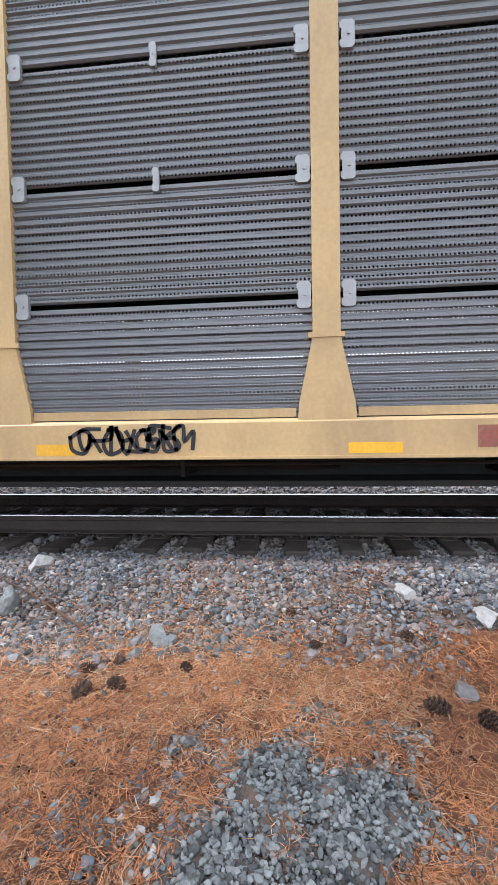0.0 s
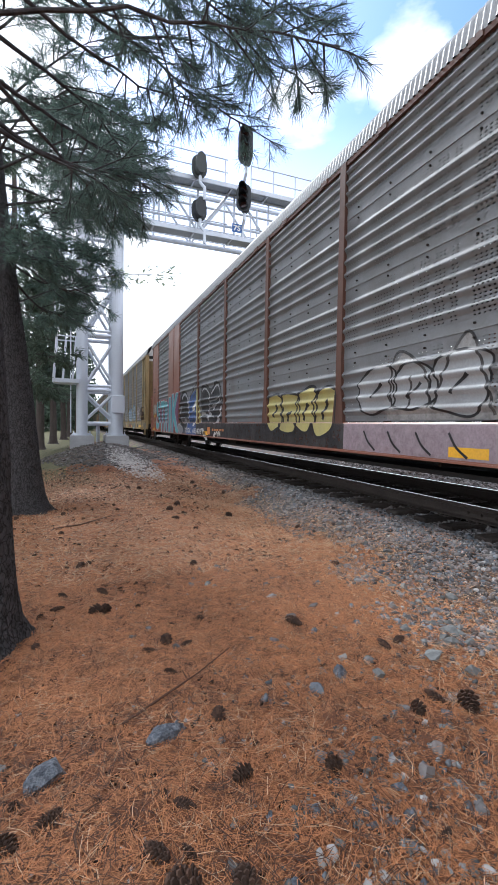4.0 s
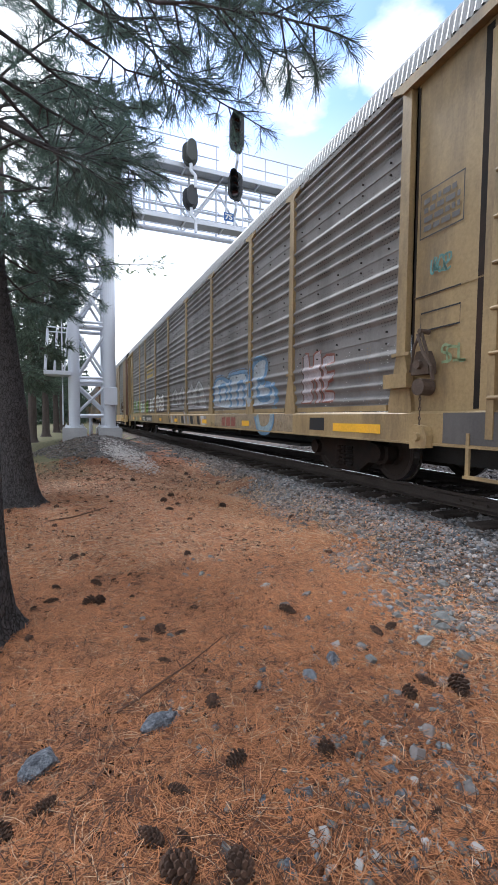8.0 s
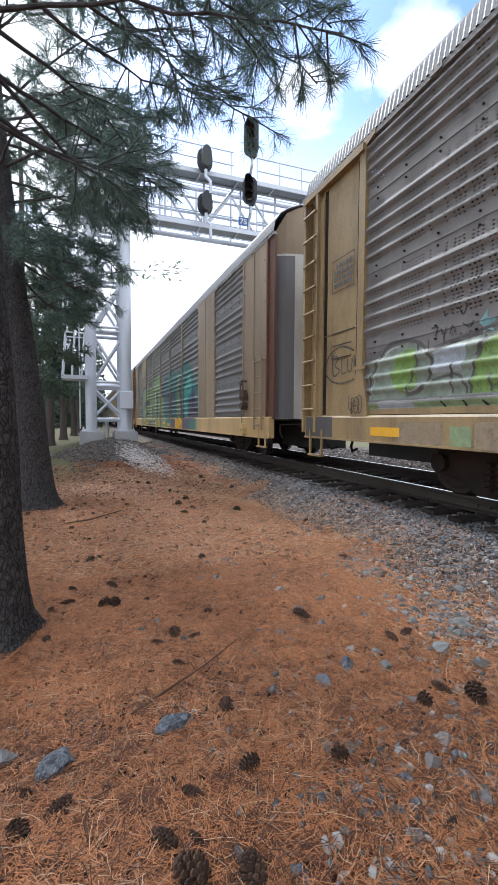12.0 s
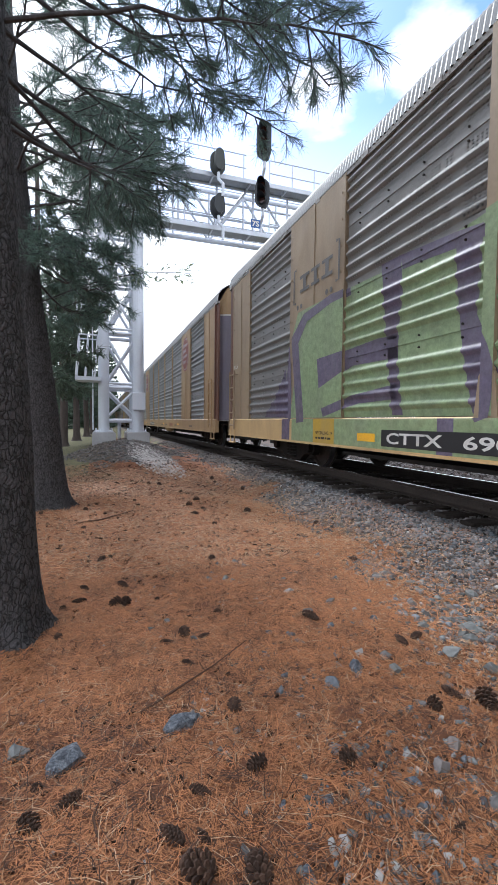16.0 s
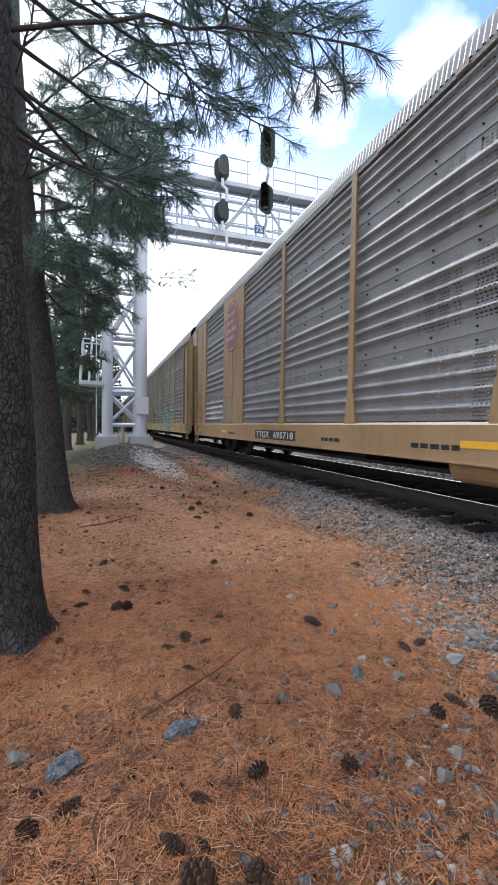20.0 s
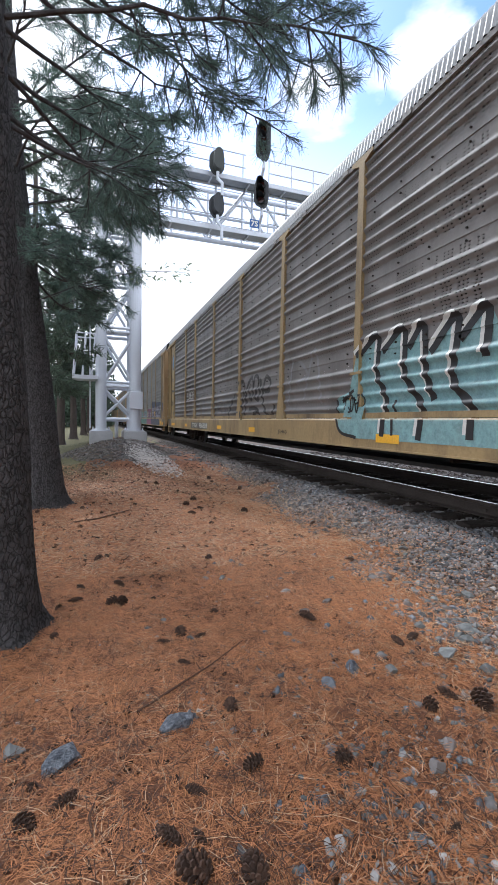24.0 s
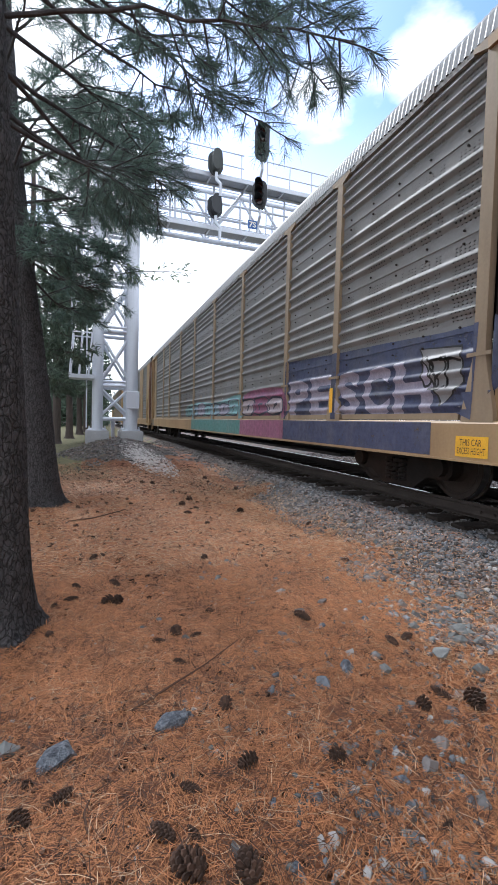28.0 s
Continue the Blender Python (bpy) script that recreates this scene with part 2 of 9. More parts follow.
RUST, GRIME = (0.16, 0.06, 0.025), (0.05, 0.045, 0.04)
M = {
    "needles_ground": surface("needle_litter", (0.26, 0.105, 0.05), 0.95, var=0.35, scale=3.5, fine=130, bump=1.0, stain=(0.085, 0.04, 0.025), stain_amount=0.8, stain_scale=7.0, thick=0.03),
    "needle": surface("dry_needle", (0.44, 0.182, 0.073), 0.75, var=0.2, island=0.55, bump=0),
    "pale_needle": surface("pale_dry_needle", (0.54, 0.36, 0.215), 0.65, var=0.15, island=0.35, bump=0),
    # dark brown needles, whose colour also stands for shade in the litter's gaps
    "dark_needle": surface("dark_gap_needle", (0.095, 0.048, 0.03), 0.85, var=0.2, island=0.5, bump=0),
    "ballast": surface("ballast_stone", (0.135, 0.127, 0.124), 0.9, var=0.25, fine=40, island=0.8, bump=0.3, stain=(0.36, 0.22, 0.15), stain_amount=0.3, stain_scale=2.0),
    "bed": surface("dusty_track_bed", (0.07, 0.062, 0.056), 0.95, var=0.4, scale=5, fine=60, bump=0.8, stain=(0.30, 0.16, 0.09), stain_amount=0.6, stain_scale=2.5, thick=0.02),
    "blue_stone": surface("blue_grey_stone", (0.15, 0.154, 0.15), 0.85, var=0.35, fine=50, island=0.7, bump=0.4),
    "dark_stone": surface("dark_blue_grey_stone", (0.125, 0.135, 0.15), 0.85, var=0.3, fine=50, island=0.5, bump=0.4),
    "pale_stone": surface("pale_stone", (0.33, 0.315, 0.30), 0.9, var=0.2, fine=50, island=0.35, bump=0.4),
    "chalk": surface("chalky_gravel", (0.52, 0.49, 0.47), 0.9, var=0.15, fine=50, island=0.25, bump=0.3),
    "rock": surface("grey_rock", (0.085, 0.095, 0.115), 0.85, var=0.7, scale=30, fine=160, bump=1.0, stain=(0.34, 0.36, 0.39), stain_amount=0.85, stain_scale=42, thick=0.012),
    "rail": surface("rail_steel", (0.055, 0.044, 0.038), 0.75, metal=0.1, spec=0.25, var=0.25, bump=0.2, fine=40),
    "rail_head": surface("polished_rail_head", (0.75, 0.75, 0.76), 0.22, metal=1.0, var=0.06, bump=0.05),
    "tie": surface("creosoted_wood", (0.042, 0.033, 0.028), 0.95, spec=0.2, var=0.35, scale=8, fine=70, bump=0.6, each=0.3, stain=(0.2, 0.18, 0.16), stain_amount=0.3),
    "steel": surface("galvanised_steel", (0.60, 0.63, 0.70), 0.45, metal=0.25, var=0.1, scale=2, fine=30, bump=0.05, streak=4),
    "grating": surface("steel_grating", (0.33, 0.35, 0.38), 0.5, metal=0.5, var=0.15, holes=(0.05, 0.05, 0.012, 1, 0)),
    "concrete": surface("concrete", (0.42, 0.42, 0.43), 0.9, var=0.15, fine=50, bump=0.3, stain=(0.2, 0.2, 0.2), stain_amount=0.3),
    "signal": surface("black_signal_paint", (0.025, 0.028, 0.033), 0.5, var=0.15, bump=0.05),
    "signal_back": surface("grey_signal_back", (0.05, 0.056, 0.054), 0.6, var=0.15, bump=0.05),
    "lens": surface("dark_signal_lens", (0.04, 0.012, 0.01), 0.12, var=0.1, bump=0),
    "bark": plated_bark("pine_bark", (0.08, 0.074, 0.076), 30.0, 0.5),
    "limb_bark": surface("limb_bark", (0.075, 0.072, 0.075), 0.95, spec=0.2, var=0.5, scale=9, fine=70, bump=0.8, stain=(0.03, 0.025, 0.025), stain_amount=0.8, stain_scale=14),
    "far_bark": surface("far_pine_bark", (0.07, 0.055, 0.05), 0.95, var=0.4, scale=5, bump=0.6, streak=3),
    "pine": leafy("pine_needles", (0.10, 0.15, 0.125), 0.4, 0.5),
    "far_pine": leafy("far_pine_needles", (0.095, 0.13, 0.095), 0.6, 0.5),
    "leaf": leafy("thin_green_leaf", (0.20, 0.25, 0.16), 0.5, 0.3),
    "cone": surface("pine_cone_scale", (0.075, 0.04, 0.025), 0.85, var=0.3, island=0.5, bump=0.3),
    "scrap": surface("dark_bark_scrap", (0.05, 0.03, 0.022), 0.9, var=0.3, island=0.6, bump=0.3, spec=0.2),
    "twig": surface("dry_twig", (0.10, 0.05, 0.03), 0.9, var=0.3, bump=0.3),
    "grass": surface("dry_grass", (0.105, 0.098, 0.055), 0.95, spec=0.15, var=0.3, island=0.4, bump=0),
    "rusty": surface("rusty_casting", (0.085, 0.058, 0.042), 0.8, var=0.4, scale=8, bump=0.4, stain=(0.05, 0.035, 0.03), stain_amount=0.8, stain_scale=5.0),
    "dark": surface("black_running_gear_and_gap_shade", (0.016, 0.014, 0.013), 0.8, spec=0.2, var=0.3, bump=0.3, stain=RUST, stain_amount=0.15),
    "wheel": surface("wheel_steel", (0.035, 0.026, 0.022), 0.7, metal=0.2, spec=0.3, var=0.3, bump=0.2),
    "tread": surface("bright_wheel_tread", (0.55, 0.55, 0.55), 0.3, metal=1.0, var=0.1, bump=0),
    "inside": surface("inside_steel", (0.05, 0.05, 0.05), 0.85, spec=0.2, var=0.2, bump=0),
    "white": surface("white_paint", (0.72, 0.72, 0.70), 0.5, var=0.08, bump=0.05, stain=(0.35, 0.33, 0.3), stain_amount=0.3),
    "black": surface("black_paint", (0.02, 0.02, 0.022), 0.5, var=0.2, bump=0.05),
    "ochre": surface("yellow_reflector", (0.75, 0.40, 0.02), 0.4, var=0.08, bump=0),
    "white_sheet": surface("roof_zinc", (0.33, 0.335, 0.34), 0.45, metal=0.25, var=0.1, bump=0.05, stain=(0.3, 0.3, 0.3), stain_amount=0.4, streak=0.2),
}


# ---------------------------------------------------------------- mesh helpers
def mesh_ob(name, bm, material, parent=None, label="", smooth=False):
    me = bpy.data.meshes.new(name)
    bm.to_mesh(me)
    bm.free()
    for m in (material if isinstance(material, (list, tuple)) else [material]):
        me.materials.append(m)
    if smooth:
        me.shade_smooth()
    ob = new(name, me)
    if parent:
        ob.parent = parent
    if label:
        ob["label"] = label
    return ob


def part(name, bm, material, parent, label="", smooth=False):
    return mesh_ob(name, bm, material, parent, label, smooth)


def shared(name, me, parent, loc=(0, 0, 0), rot=None, label=""):
    ob = new(name, me)
    ob.parent, ob.location = parent, loc
    if rot:
        ob.rotation_euler = rot
    if label:
        ob["label"] = label
    return ob


def box(bm, x0, x1, y0, y1, z0, z1, mi=0):
    v = [bm.verts.new(c) for c in ((x0, y0, z0), (x1, y0, z0), (x1, y1, z0), (x0, y1, z0), (x0, y0, z1), (x1, y0, z1), (x1, y1, z1), (x0, y1, z1))]
    for f in ((3, 2, 1, 0), (4, 5, 6, 7), (0, 1, 5, 4), (1, 2, 6, 5), (2, 3, 7, 6), (3, 0, 4, 7)):
        bm.faces.new([v[i] for i in f]).material_index = mi


def rod(bm, a, b, r0, r1=None, n=8, mi=0, caps=True):
    a, b = Vector(a), Vector(b)
    r1 = r0 if r1 is None else r1
    q = (b - a).to_track_quat("Z", "Y")
    rings = []
    for p, r in ((a, r0), (b, r1)):
        rings.append([bm.verts.new(p + q @ Vector((r * math.cos(k * math.tau / n), r * math.sin(k * math.tau / n), 0))) for k in range(n)])
    for k in range(n):
        bm.faces.new((rings[0][k], rings[0][(k + 1) % n], rings[1][(k + 1) % n], rings[1][k])).material_index = mi
    if caps:
        bm.faces.new(rings[0][::-1]).material_index = mi
        bm.faces.new(rings[1]).material_index = mi


def tube(bm, pts, radii, n=8, wobble=0.0, rng=None, mi=0):
    """A bent tapering tube through the points."""
    rings, pts = [], [Vector(p) for p in pts]
    for i, p in enumerate(pts):
        d = (pts[min(i + 1, len(pts) - 1)] - pts[max(i - 1, 0)]).normalized()
        q = d.to_track_quat("Z", "Y")
        ring = []
        for k in range(n):
            r = radii[i] * (1 + (rng.uniform(-wobble, wobble) if rng else 0))
            ring.append(bm.verts.new(p + q @ Vector((r * math.cos(k * math.tau / n), r * math.sin(k * math.tau / n), 0))))
        rings.append(ring)
    for a, b in zip(rings, rings[1:]):
        for k in range(n):
            bm.faces.new((a[k], a[(k + 1) % n], b[(k + 1) % n], b[k])).material_index = mi
    bm.faces.new(rings[0][::-1]).material_index = mi
    bm.faces.new(rings[-1]).material_index = mi


def prism(bm, outline, axis, a, b, mi=0):
    """A flat outline of (u, v) pushed along an axis from a to b. axis x: (y, z); y: (x, z); z: (x, y)."""
    put = {"x": lambda u, v, w: (w, u, v), "y": lambda u, v, w: (u, w, v), "z": lambda u, v, w: (u, v, w)}[axis]
    r0 = [bm.verts.new(put(u, v, a)) for u, v in outline]
    r1 = [bm.verts.new(put(u, v, b)) for u, v in outline]
    k = len(outline)
    for i in range(k):
        bm.faces.new((r0[i], r0[(i + 1) % k], r1[(i + 1) % k], r1[i])).material_index = mi
    bm.faces.new(r0[::-1]).material_index = mi
    bm.faces.new(r1).material_index = mi
    bmesh.ops.recalc_face_normals(bm, faces=bm.faces)


def empty(name, m):
    ob = new(name)
    ob.matrix_basis = m
    ob.empty_display_size = 0.2
    return ob

# ---------------------------------------------------------------- ground, ballast, track
TRACK_X = 5.396


def smooth01(a, b, v):
    t = np.clip((v - a) / (b - a), 0, 1)
    return t * t * (3 - 2 * t)


def ground_z(x, y):
    """Height of the ground sheet: pine litter, a low mound round the tower's foot, and the ballast bed of the track."""
    x, y = np.asarray(x, float), np.asarray(y, float)
    z = -0.55 + 0.03 * np.sin(x * 1.3 + 0.4) * np.cos(y * 0.7) + 0.012 * np.sin(x * 4.1 + y * 2.3)
    z = z + 0.74 * np.exp(-((x - 1.0) / 2.1) ** 2 - (np.maximum(np.abs(y - 18.0) - 1.5, 0) / 4.2) ** 2)
    z = z - 0.25 * smooth01(-1.5, -6, x)
    edge = 2.75 + 0.12 * np.sin(y * 0.9) + 0.08 * np.sin(y * 2.7 + 1)
    up = smooth01(edge, 3.75, x)
    z = z * (1 - up) + (-0.25) * up
    z = z - 0.018 * smooth01(3.78, 3.95, x) * (1 - smooth01(10.5, 11.5, x))
    down = smooth01(11.5, 15.0, x)
    z = z * (1 - down) + (-0.7) * down
    return z


def spread(parts):
    out = []
    for a, b, step in parts:
        out += list(np.arange(a, b, step))
    return np.array(out + [parts[-1][1]])


gx = spread([(-3000, -300, 300), (-300, -40, 20), (-40, -8, 2), (-8, -2, 0.35), (-2, 4.2, 0.07), (4.2, 8, 0.25), (8, 20, 0.8), (20, 60, 5), (60, 400, 34), (400, 3000, 260)])
gy = spread([(-3000, -200, 280), (-200, -20, 15), (-20, -3, 0.8), (-3, 9, 0.08), (9, 30, 0.2), (30, 70, 1.0), (70, 400, 20), (400, 3000, 200)])
GX, GY = np.meshgrid(gx, gy, indexing="ij")
GZ = ground_z(GX, GY)
fine_rng = np.random.default_rng(3)
near_area = (GX > -2.2) & (GX < 4.2) & (GY > -3) & (GY < 9)
GZ = GZ + np.where(near_area, fine_rng.normal(0, 0.010, GZ.shape), 0)
nx, ny = len(gx), len(gy)
idx = np.arange(nx * ny).reshape(nx, ny)
quads = np.stack([idx[:-1, :-1], idx[1:, :-1], idx[1:, 1:], idx[:-1, 1:]], -1).reshape(-1, 4)
ground_me = bpy.data.meshes.new("ground")
ground_me.from_pydata(np.stack([GX, GY, GZ], -1).reshape(-1, 3).tolist(), [], quads.tolist())
cx, cy = GX[:-1, :-1].ravel(), GY[:-1, :-1].ravel()


def litter_edge(x, y):
    """Positive where grey stone shows instead of orange litter."""
    wave = 0.18 * np.sin(y * 1.7) + 0.14 * np.sin(y * 4.3 + x * 3) + 0.1 * np.sin(x * 7 - y * 5)
    bed = x - (np.interp(y, (-1.0, -0.3, 0.3, 1.0, 1.6, 2.3, 3.7, 4.9, 7.5, 12.0), (3.2, 3.05, 2.95, 2.72, 2.5, 2.6, 2.85, 2.9, 3.2, 3.3)) + 0.7 * wave)
    mound = 1.0 - np.hypot((x - 0.9) / 1.9, (y - 15.3) / 2.4)
    return np.maximum(bed, mound + 0.5 * wave)


def bare_patch(x, y):
    """Below 1 where a patch of gravel lies bare in the litter."""
    return np.minimum(np.hypot((x - 1.58) / 0.66, (y + 0.06) / 0.62), np.hypot((x - 1.15) / 0.4, (y + 0.45) / 0.5)) + 0.45 * np.sin(x * 9 + y * 4) * np.sin(y * 8 - x * 3)


stone_face = litter_edge(cx, cy) > 0
for m in (M["needles_ground"], M["bed"], M["grass"]):
    ground_me.materials.append(m)
grass_face = ((cx < -0.3) & (cy > 11.5)) | (cy > 22) | (cx > 12) | (cx < -7)
slot = np.where((stone_face | (bare_patch(cx, cy) < 0.8)) & (cx < 13), 1, np.where(grass_face, 2, 0))
ground_me.polygons.foreach_set("material_index", slot.astype(np.int32))
ground_me.shade_smooth()
ground = tagged(new("ground", ground_me), "orange pine needle litter running up to grey railway ballast", "ground", kind="structure")


def clumps(x, y):
    """An uneven pattern of hand-wide tufts and hollows in the litter, about -1 to 1."""
    a = np.sin(x * 13 + 2.1 * np.sin(y * 7.3 + 1)) * np.sin(y * 15 + 1.7 * np.sin(x * 8.1))
    b = np.sin(x * 31 + 2 * np.sin(y * 23)) * np.sin(y * 28 + 2 * np.sin(x * 19 + 2))
    c = np.sin(x * 3.7 + 1.5 * np.sin(y * 2.3)) * np.sin(y * 4.1 + x)
    return 0.45 * a + 0.35 * b + 0.35 * c


BLOCK = (np.array([(-1, -1, -1), (1, -1, -1), (1, 1, -1), (-1, 1, -1), (-1, -1, 1), (1, -1, 1), (1, 1, 1), (-1, 1, 1)], float) * 0.5,
         np.array([(3, 2, 1, 0), (4, 5, 6, 7), (0, 1, 5, 4), (1, 2, 6, 5), (2, 3, 7, 6), (3, 0, 4, 7)]))


def twelve_cornered():
    """Corners and faces of an icosahedron, the start of a broken stone."""
    bm = bmesh.new()
    bmesh.ops.create_icosphere(bm, subdivisions=1, radius=0.62)
    bm.verts.index_update()
    out = np.array([v.co[:] for v in bm.verts]), np.array([[v.index for v in f.verts] for f in bm.faces])
    bm.free()
    return out


LUMP = twelve_cornered()


def stones(name, count, xr, yr, size, material, label, seed, keep=None, sink=0.12, category="gravel", worn=False, lumpy=False):
    """Loose stones strewn on the ground: rough lumps joined into one mesh."""
    r = np.random.default_rng(seed)
    x, y = r.uniform(*xr, count), r.uniform(*yr, count)
    if keep is not None:
        k = keep(x, y, r)
        x, y = x[k], y[k]
    n = len(x)
    s = r.uniform(*size, n) * r.choice([0.7, 1.0, 1.0, 1.25], n)
    base, f = LUMP if lumpy else BLOCK
    m = len(base)
    v = base[None] * (1 + r.uniform(-0.38, 0.25, (n, m, 3)))
    v *= np.stack([r.uniform(0.9, 1.35, n), r.uniform(0.65, 1.0, n), r.uniform(0.55, 0.9, n)], -1)[:, None, :]
    v *= s[:, None, None]
    a, b = r.uniform(0, math.tau, n), r.uniform(-1.3, 1.3, n)
    ca, sa, cb, sb = np.cos(a), np.sin(a), np.cos(b), np.sin(b)
    X, Y, Z = v[..., 0], v[..., 1], v[..., 2]
    Y, Z = Y * cb[:, None] - Z * sb[:, None], Y * sb[:, None] + Z * cb[:, None]
    X, Y = X * ca[:, None] - Y * sa[:, None], X * sa[:, None] + Y * ca[:, None]
    z0 = ground_z(x, y) + s * (0.5 - sink) * 0.6 + (0.018 * (r.random(n) - 0.45) if category == "gravel" else 0)
    P = np.stack([X + x[:, None], Y + y[:, None], Z + z0[:, None]], -1).reshape(-1, 3)
    F = (f[None] + (np.arange(n) * m)[:, None, None]).reshape(-1, f.shape[1])
    me = bpy.data.meshes.new(name)
    me.from_pydata(P.tolist(), [], F.tolist())
    me.materials.append(material)
    if worn:
        me.shade_smooth()
    return tagged(new(name, me), label, category, kind="stuff")


on_stone = lambda x, y, r: litter_edge(x, y) + r.uniform(-0.45, 0.3, len(x)) + 0.35 * np.sin(x * 5 + 1.3 * np.sin(y * 2.1)) * np.sin(y * 3.1 + x) > 0
stones("ballast", 34000, (2.1, 4.35), (-2.2, 8), (0.017, 0.042), M["ballast"], "pale grey crushed stone ballast on the track shoulder", 11, on_stone, lumpy=True)
stones("ballast", 17000, (2.1, 4.2), (-2.2, 8), (0.017, 0.042), M["dark_stone"], "darker blue-grey stones among the ballast", 31, on_stone, lumpy=True)
stones("ballast", 4200, (2.2, 4.35), (-2.2, 8), (0.015, 0.040), M["pale_stone"], "pale stones among the ballast", 32, on_stone, lumpy=True)
stones("ballast", 1500, (2.4, 4.0), (-3, 9), (0.04, 0.065), M["ballast"], "larger grey stones among the ballast", 18, on_stone, lumpy=True)
stones("ballast", 14000, (4.3, 6.7), (-3, 12), (0.025, 0.055), M["ballast"], "pale grey crushed stone ballast between the rails", 12)
stones("ballast", 12000, (6.5, 10.5), (-4, 16), (0.04, 0.07), M["ballast"], "pale grey crushed stone ballast beyond the track", 13)
stones("ballast", 36000, (-1.2, 4.4), (8, 26), (0.02, 0.048), M["ballast"], "grey crushed stone ballast along the track", 14, on_stone)
stones("gravel", 2600, (2.0, 3.6), (0.2, 5.5), (0.03, 0.07), M["blue_stone"], "blue-grey stones at the foot of the ballast", 15, lumpy=True, keep=
       lambda x, y, r: np.abs(litter_edge(x, y) - 0.12) < r.normal(0, 0.15, len(x)))
stones("gravel", 26000, (0.5, 2.4), (-1.1, 0.9), (0.010, 0.028), M["blue_stone"], "bare patch of small blue-grey gravel in the litter", 16, lumpy=True, keep=
       lambda x, y, r: bare_patch(x, y) + 0.3 * np.sin(x * 23 + 2 * np.sin(y * 11)) * np.sin(y * 19) < r.uniform(0.35, 1.15, len(x)))
stones("gravel", 420, (-1.0, 2.9), (-0.8, 7), (0.010, 0.03), M["ballast"], "small pale stones scattered over pine litter", 17, sink=0.35)
stones("gravel", 420, (0.9, 2.8), (0.3, 2.8), (0.012, 0.036), M["dark_stone"], "small blue-grey stones half hidden in pine litter", 19, sink=0.4, worn=True)

fore = lambda x, y, r: clumps(x * 0.8 + 3, y * 0.8) + 0.9 * np.exp(-((x - 1.35) / 0.6) ** 2 - ((y - 1.1) / 0.9) ** 2) + r.uniform(-0.6, 0.3, len(x)) > 0.55
stones("gravel", 3600, (0.4, 2.5), (0.4, 2.6), (0.010, 0.030), M["blue_stone"], "loose blue-grey gravel among the needles", 51, fore, sink=0.1, lumpy=True)
stones("gravel", 900, (0.4, 2.5), (0.4, 2.6), (0.012, 0.034), M["pale_stone"], "loose pale gravel among the needles", 52, fore, sink=0.1, lumpy=True)
stones("gravel", 1200, (0.4, 2.5), (0.4, 2.6), (0.010, 0.030), M["dark_stone"], "loose dark gravel among the needles", 53, fore, sink=0.1, lumpy=True)

stones("gravel", 20000, (0.3, 3.2), (10, 17), (0.016, 0.040), M["chalk"], "pale sandy gravel on the mound before the tower", 33,
       lambda x, y, r: np.hypot((x - 1.58 - 0.12 * (13.0 - y)) / 0.62, (y - 13.3) / 2.6) < r.uniform(0.3, 1.1, len(x)))


def litter(name, count, xr, yr, length, width, seed, material, label, reach=0.1, rise=0.022, clump=0.0):
    """Fallen needles: thin bent blades lying on the ground."""
    r = np.random.default_rng(seed)
    x, y = r.uniform(*xr, count), r.uniform(*yr, count)
    k = litter_edge(x, y) + r.uniform(-0.5, 0.4, count) < reach
    k &= clump * clumps(x, y) + r.uniform(-0.5, 0.5, count) > -0.35
    rag = 0.5 + 0.25 * np.sin(x * 5 + y * 3) + r.uniform(-0.5, 0.5, count)
    k &= (x > xr[0] + rag) & (y > yr[0] + rag * (yr[0] < 0))
    k &= bare_patch(x, y) + r.uniform(-0.2, 0.42, count) > 0.85
    x, y = x[k], y[k]
    n = len(x)
    a, ln = r.uniform(0, math.tau, n), r.uniform(*length, n)
    tilt = np.abs(r.normal(0, 0.10, n))
    dx, dy = np.cos(a) * ln / 2, np.sin(a) * ln / 2
    wx, wy = -np.sin(a) * width / 2, np.cos(a) * width / 2
    bend = r.normal(0, 0.2, n) * ln
    lift = ground_z(x, y) + r.uniform(0.004, rise, n)
    P = np.empty((n, 6, 3))
    for i, (u, zz) in enumerate(((-1, 0), (0, 0.5), (1, 1))):
        bx, by = x + dx * u + (wx / width * bend if u == 0 else 0), y + dy * u + (wy / width * bend if u == 0 else 0)
        hz = lift + tilt * ln * zz
        P[:, 2 * i] = np.stack([bx + wx, by + wy, hz], -1)
        P[:, 2 * i + 1] = np.stack([bx - wx, by - wy, hz], -1)
    f = np.array([(0, 1, 3, 2), (2, 3, 5, 4)])
    F = (f[None] + (np.arange(n) * 6)[:, None, None]).reshape(-1, 4)
    me = bpy.data.meshes.new(name)
    me.from_pydata(P.reshape(-1, 3).tolist(), [], F.tolist())
    me.materials.append(material)
    return tagged(new(name, me), label, "pine litter", kind="stuff")


litter("pine_litter", 175000, (-1.6, 3.1), (-1.5, 4.5), (0.05, 0.12), 0.0019, 21, M["needle"], "loose orange-brown fallen pine needles", clump=0.7)
litter("pine_litter", 12000, (-1.6, 3.6), (-1.5, 4.5), (0.05, 0.13), 0.0022, 23, M["pale_needle"], "pale bleached fallen pine needles", 0.45, 0.028, clump=1.2)
litter("pine_litter", 36000, (-1.6, 3.0), (-1.5, 4.5), (0.04, 0.12), 0.0028, 24, M["dark_needle"], "dark brown pine needles that also paint shade into the litter's gaps", 0.1, 0.03, clump=-1.3)
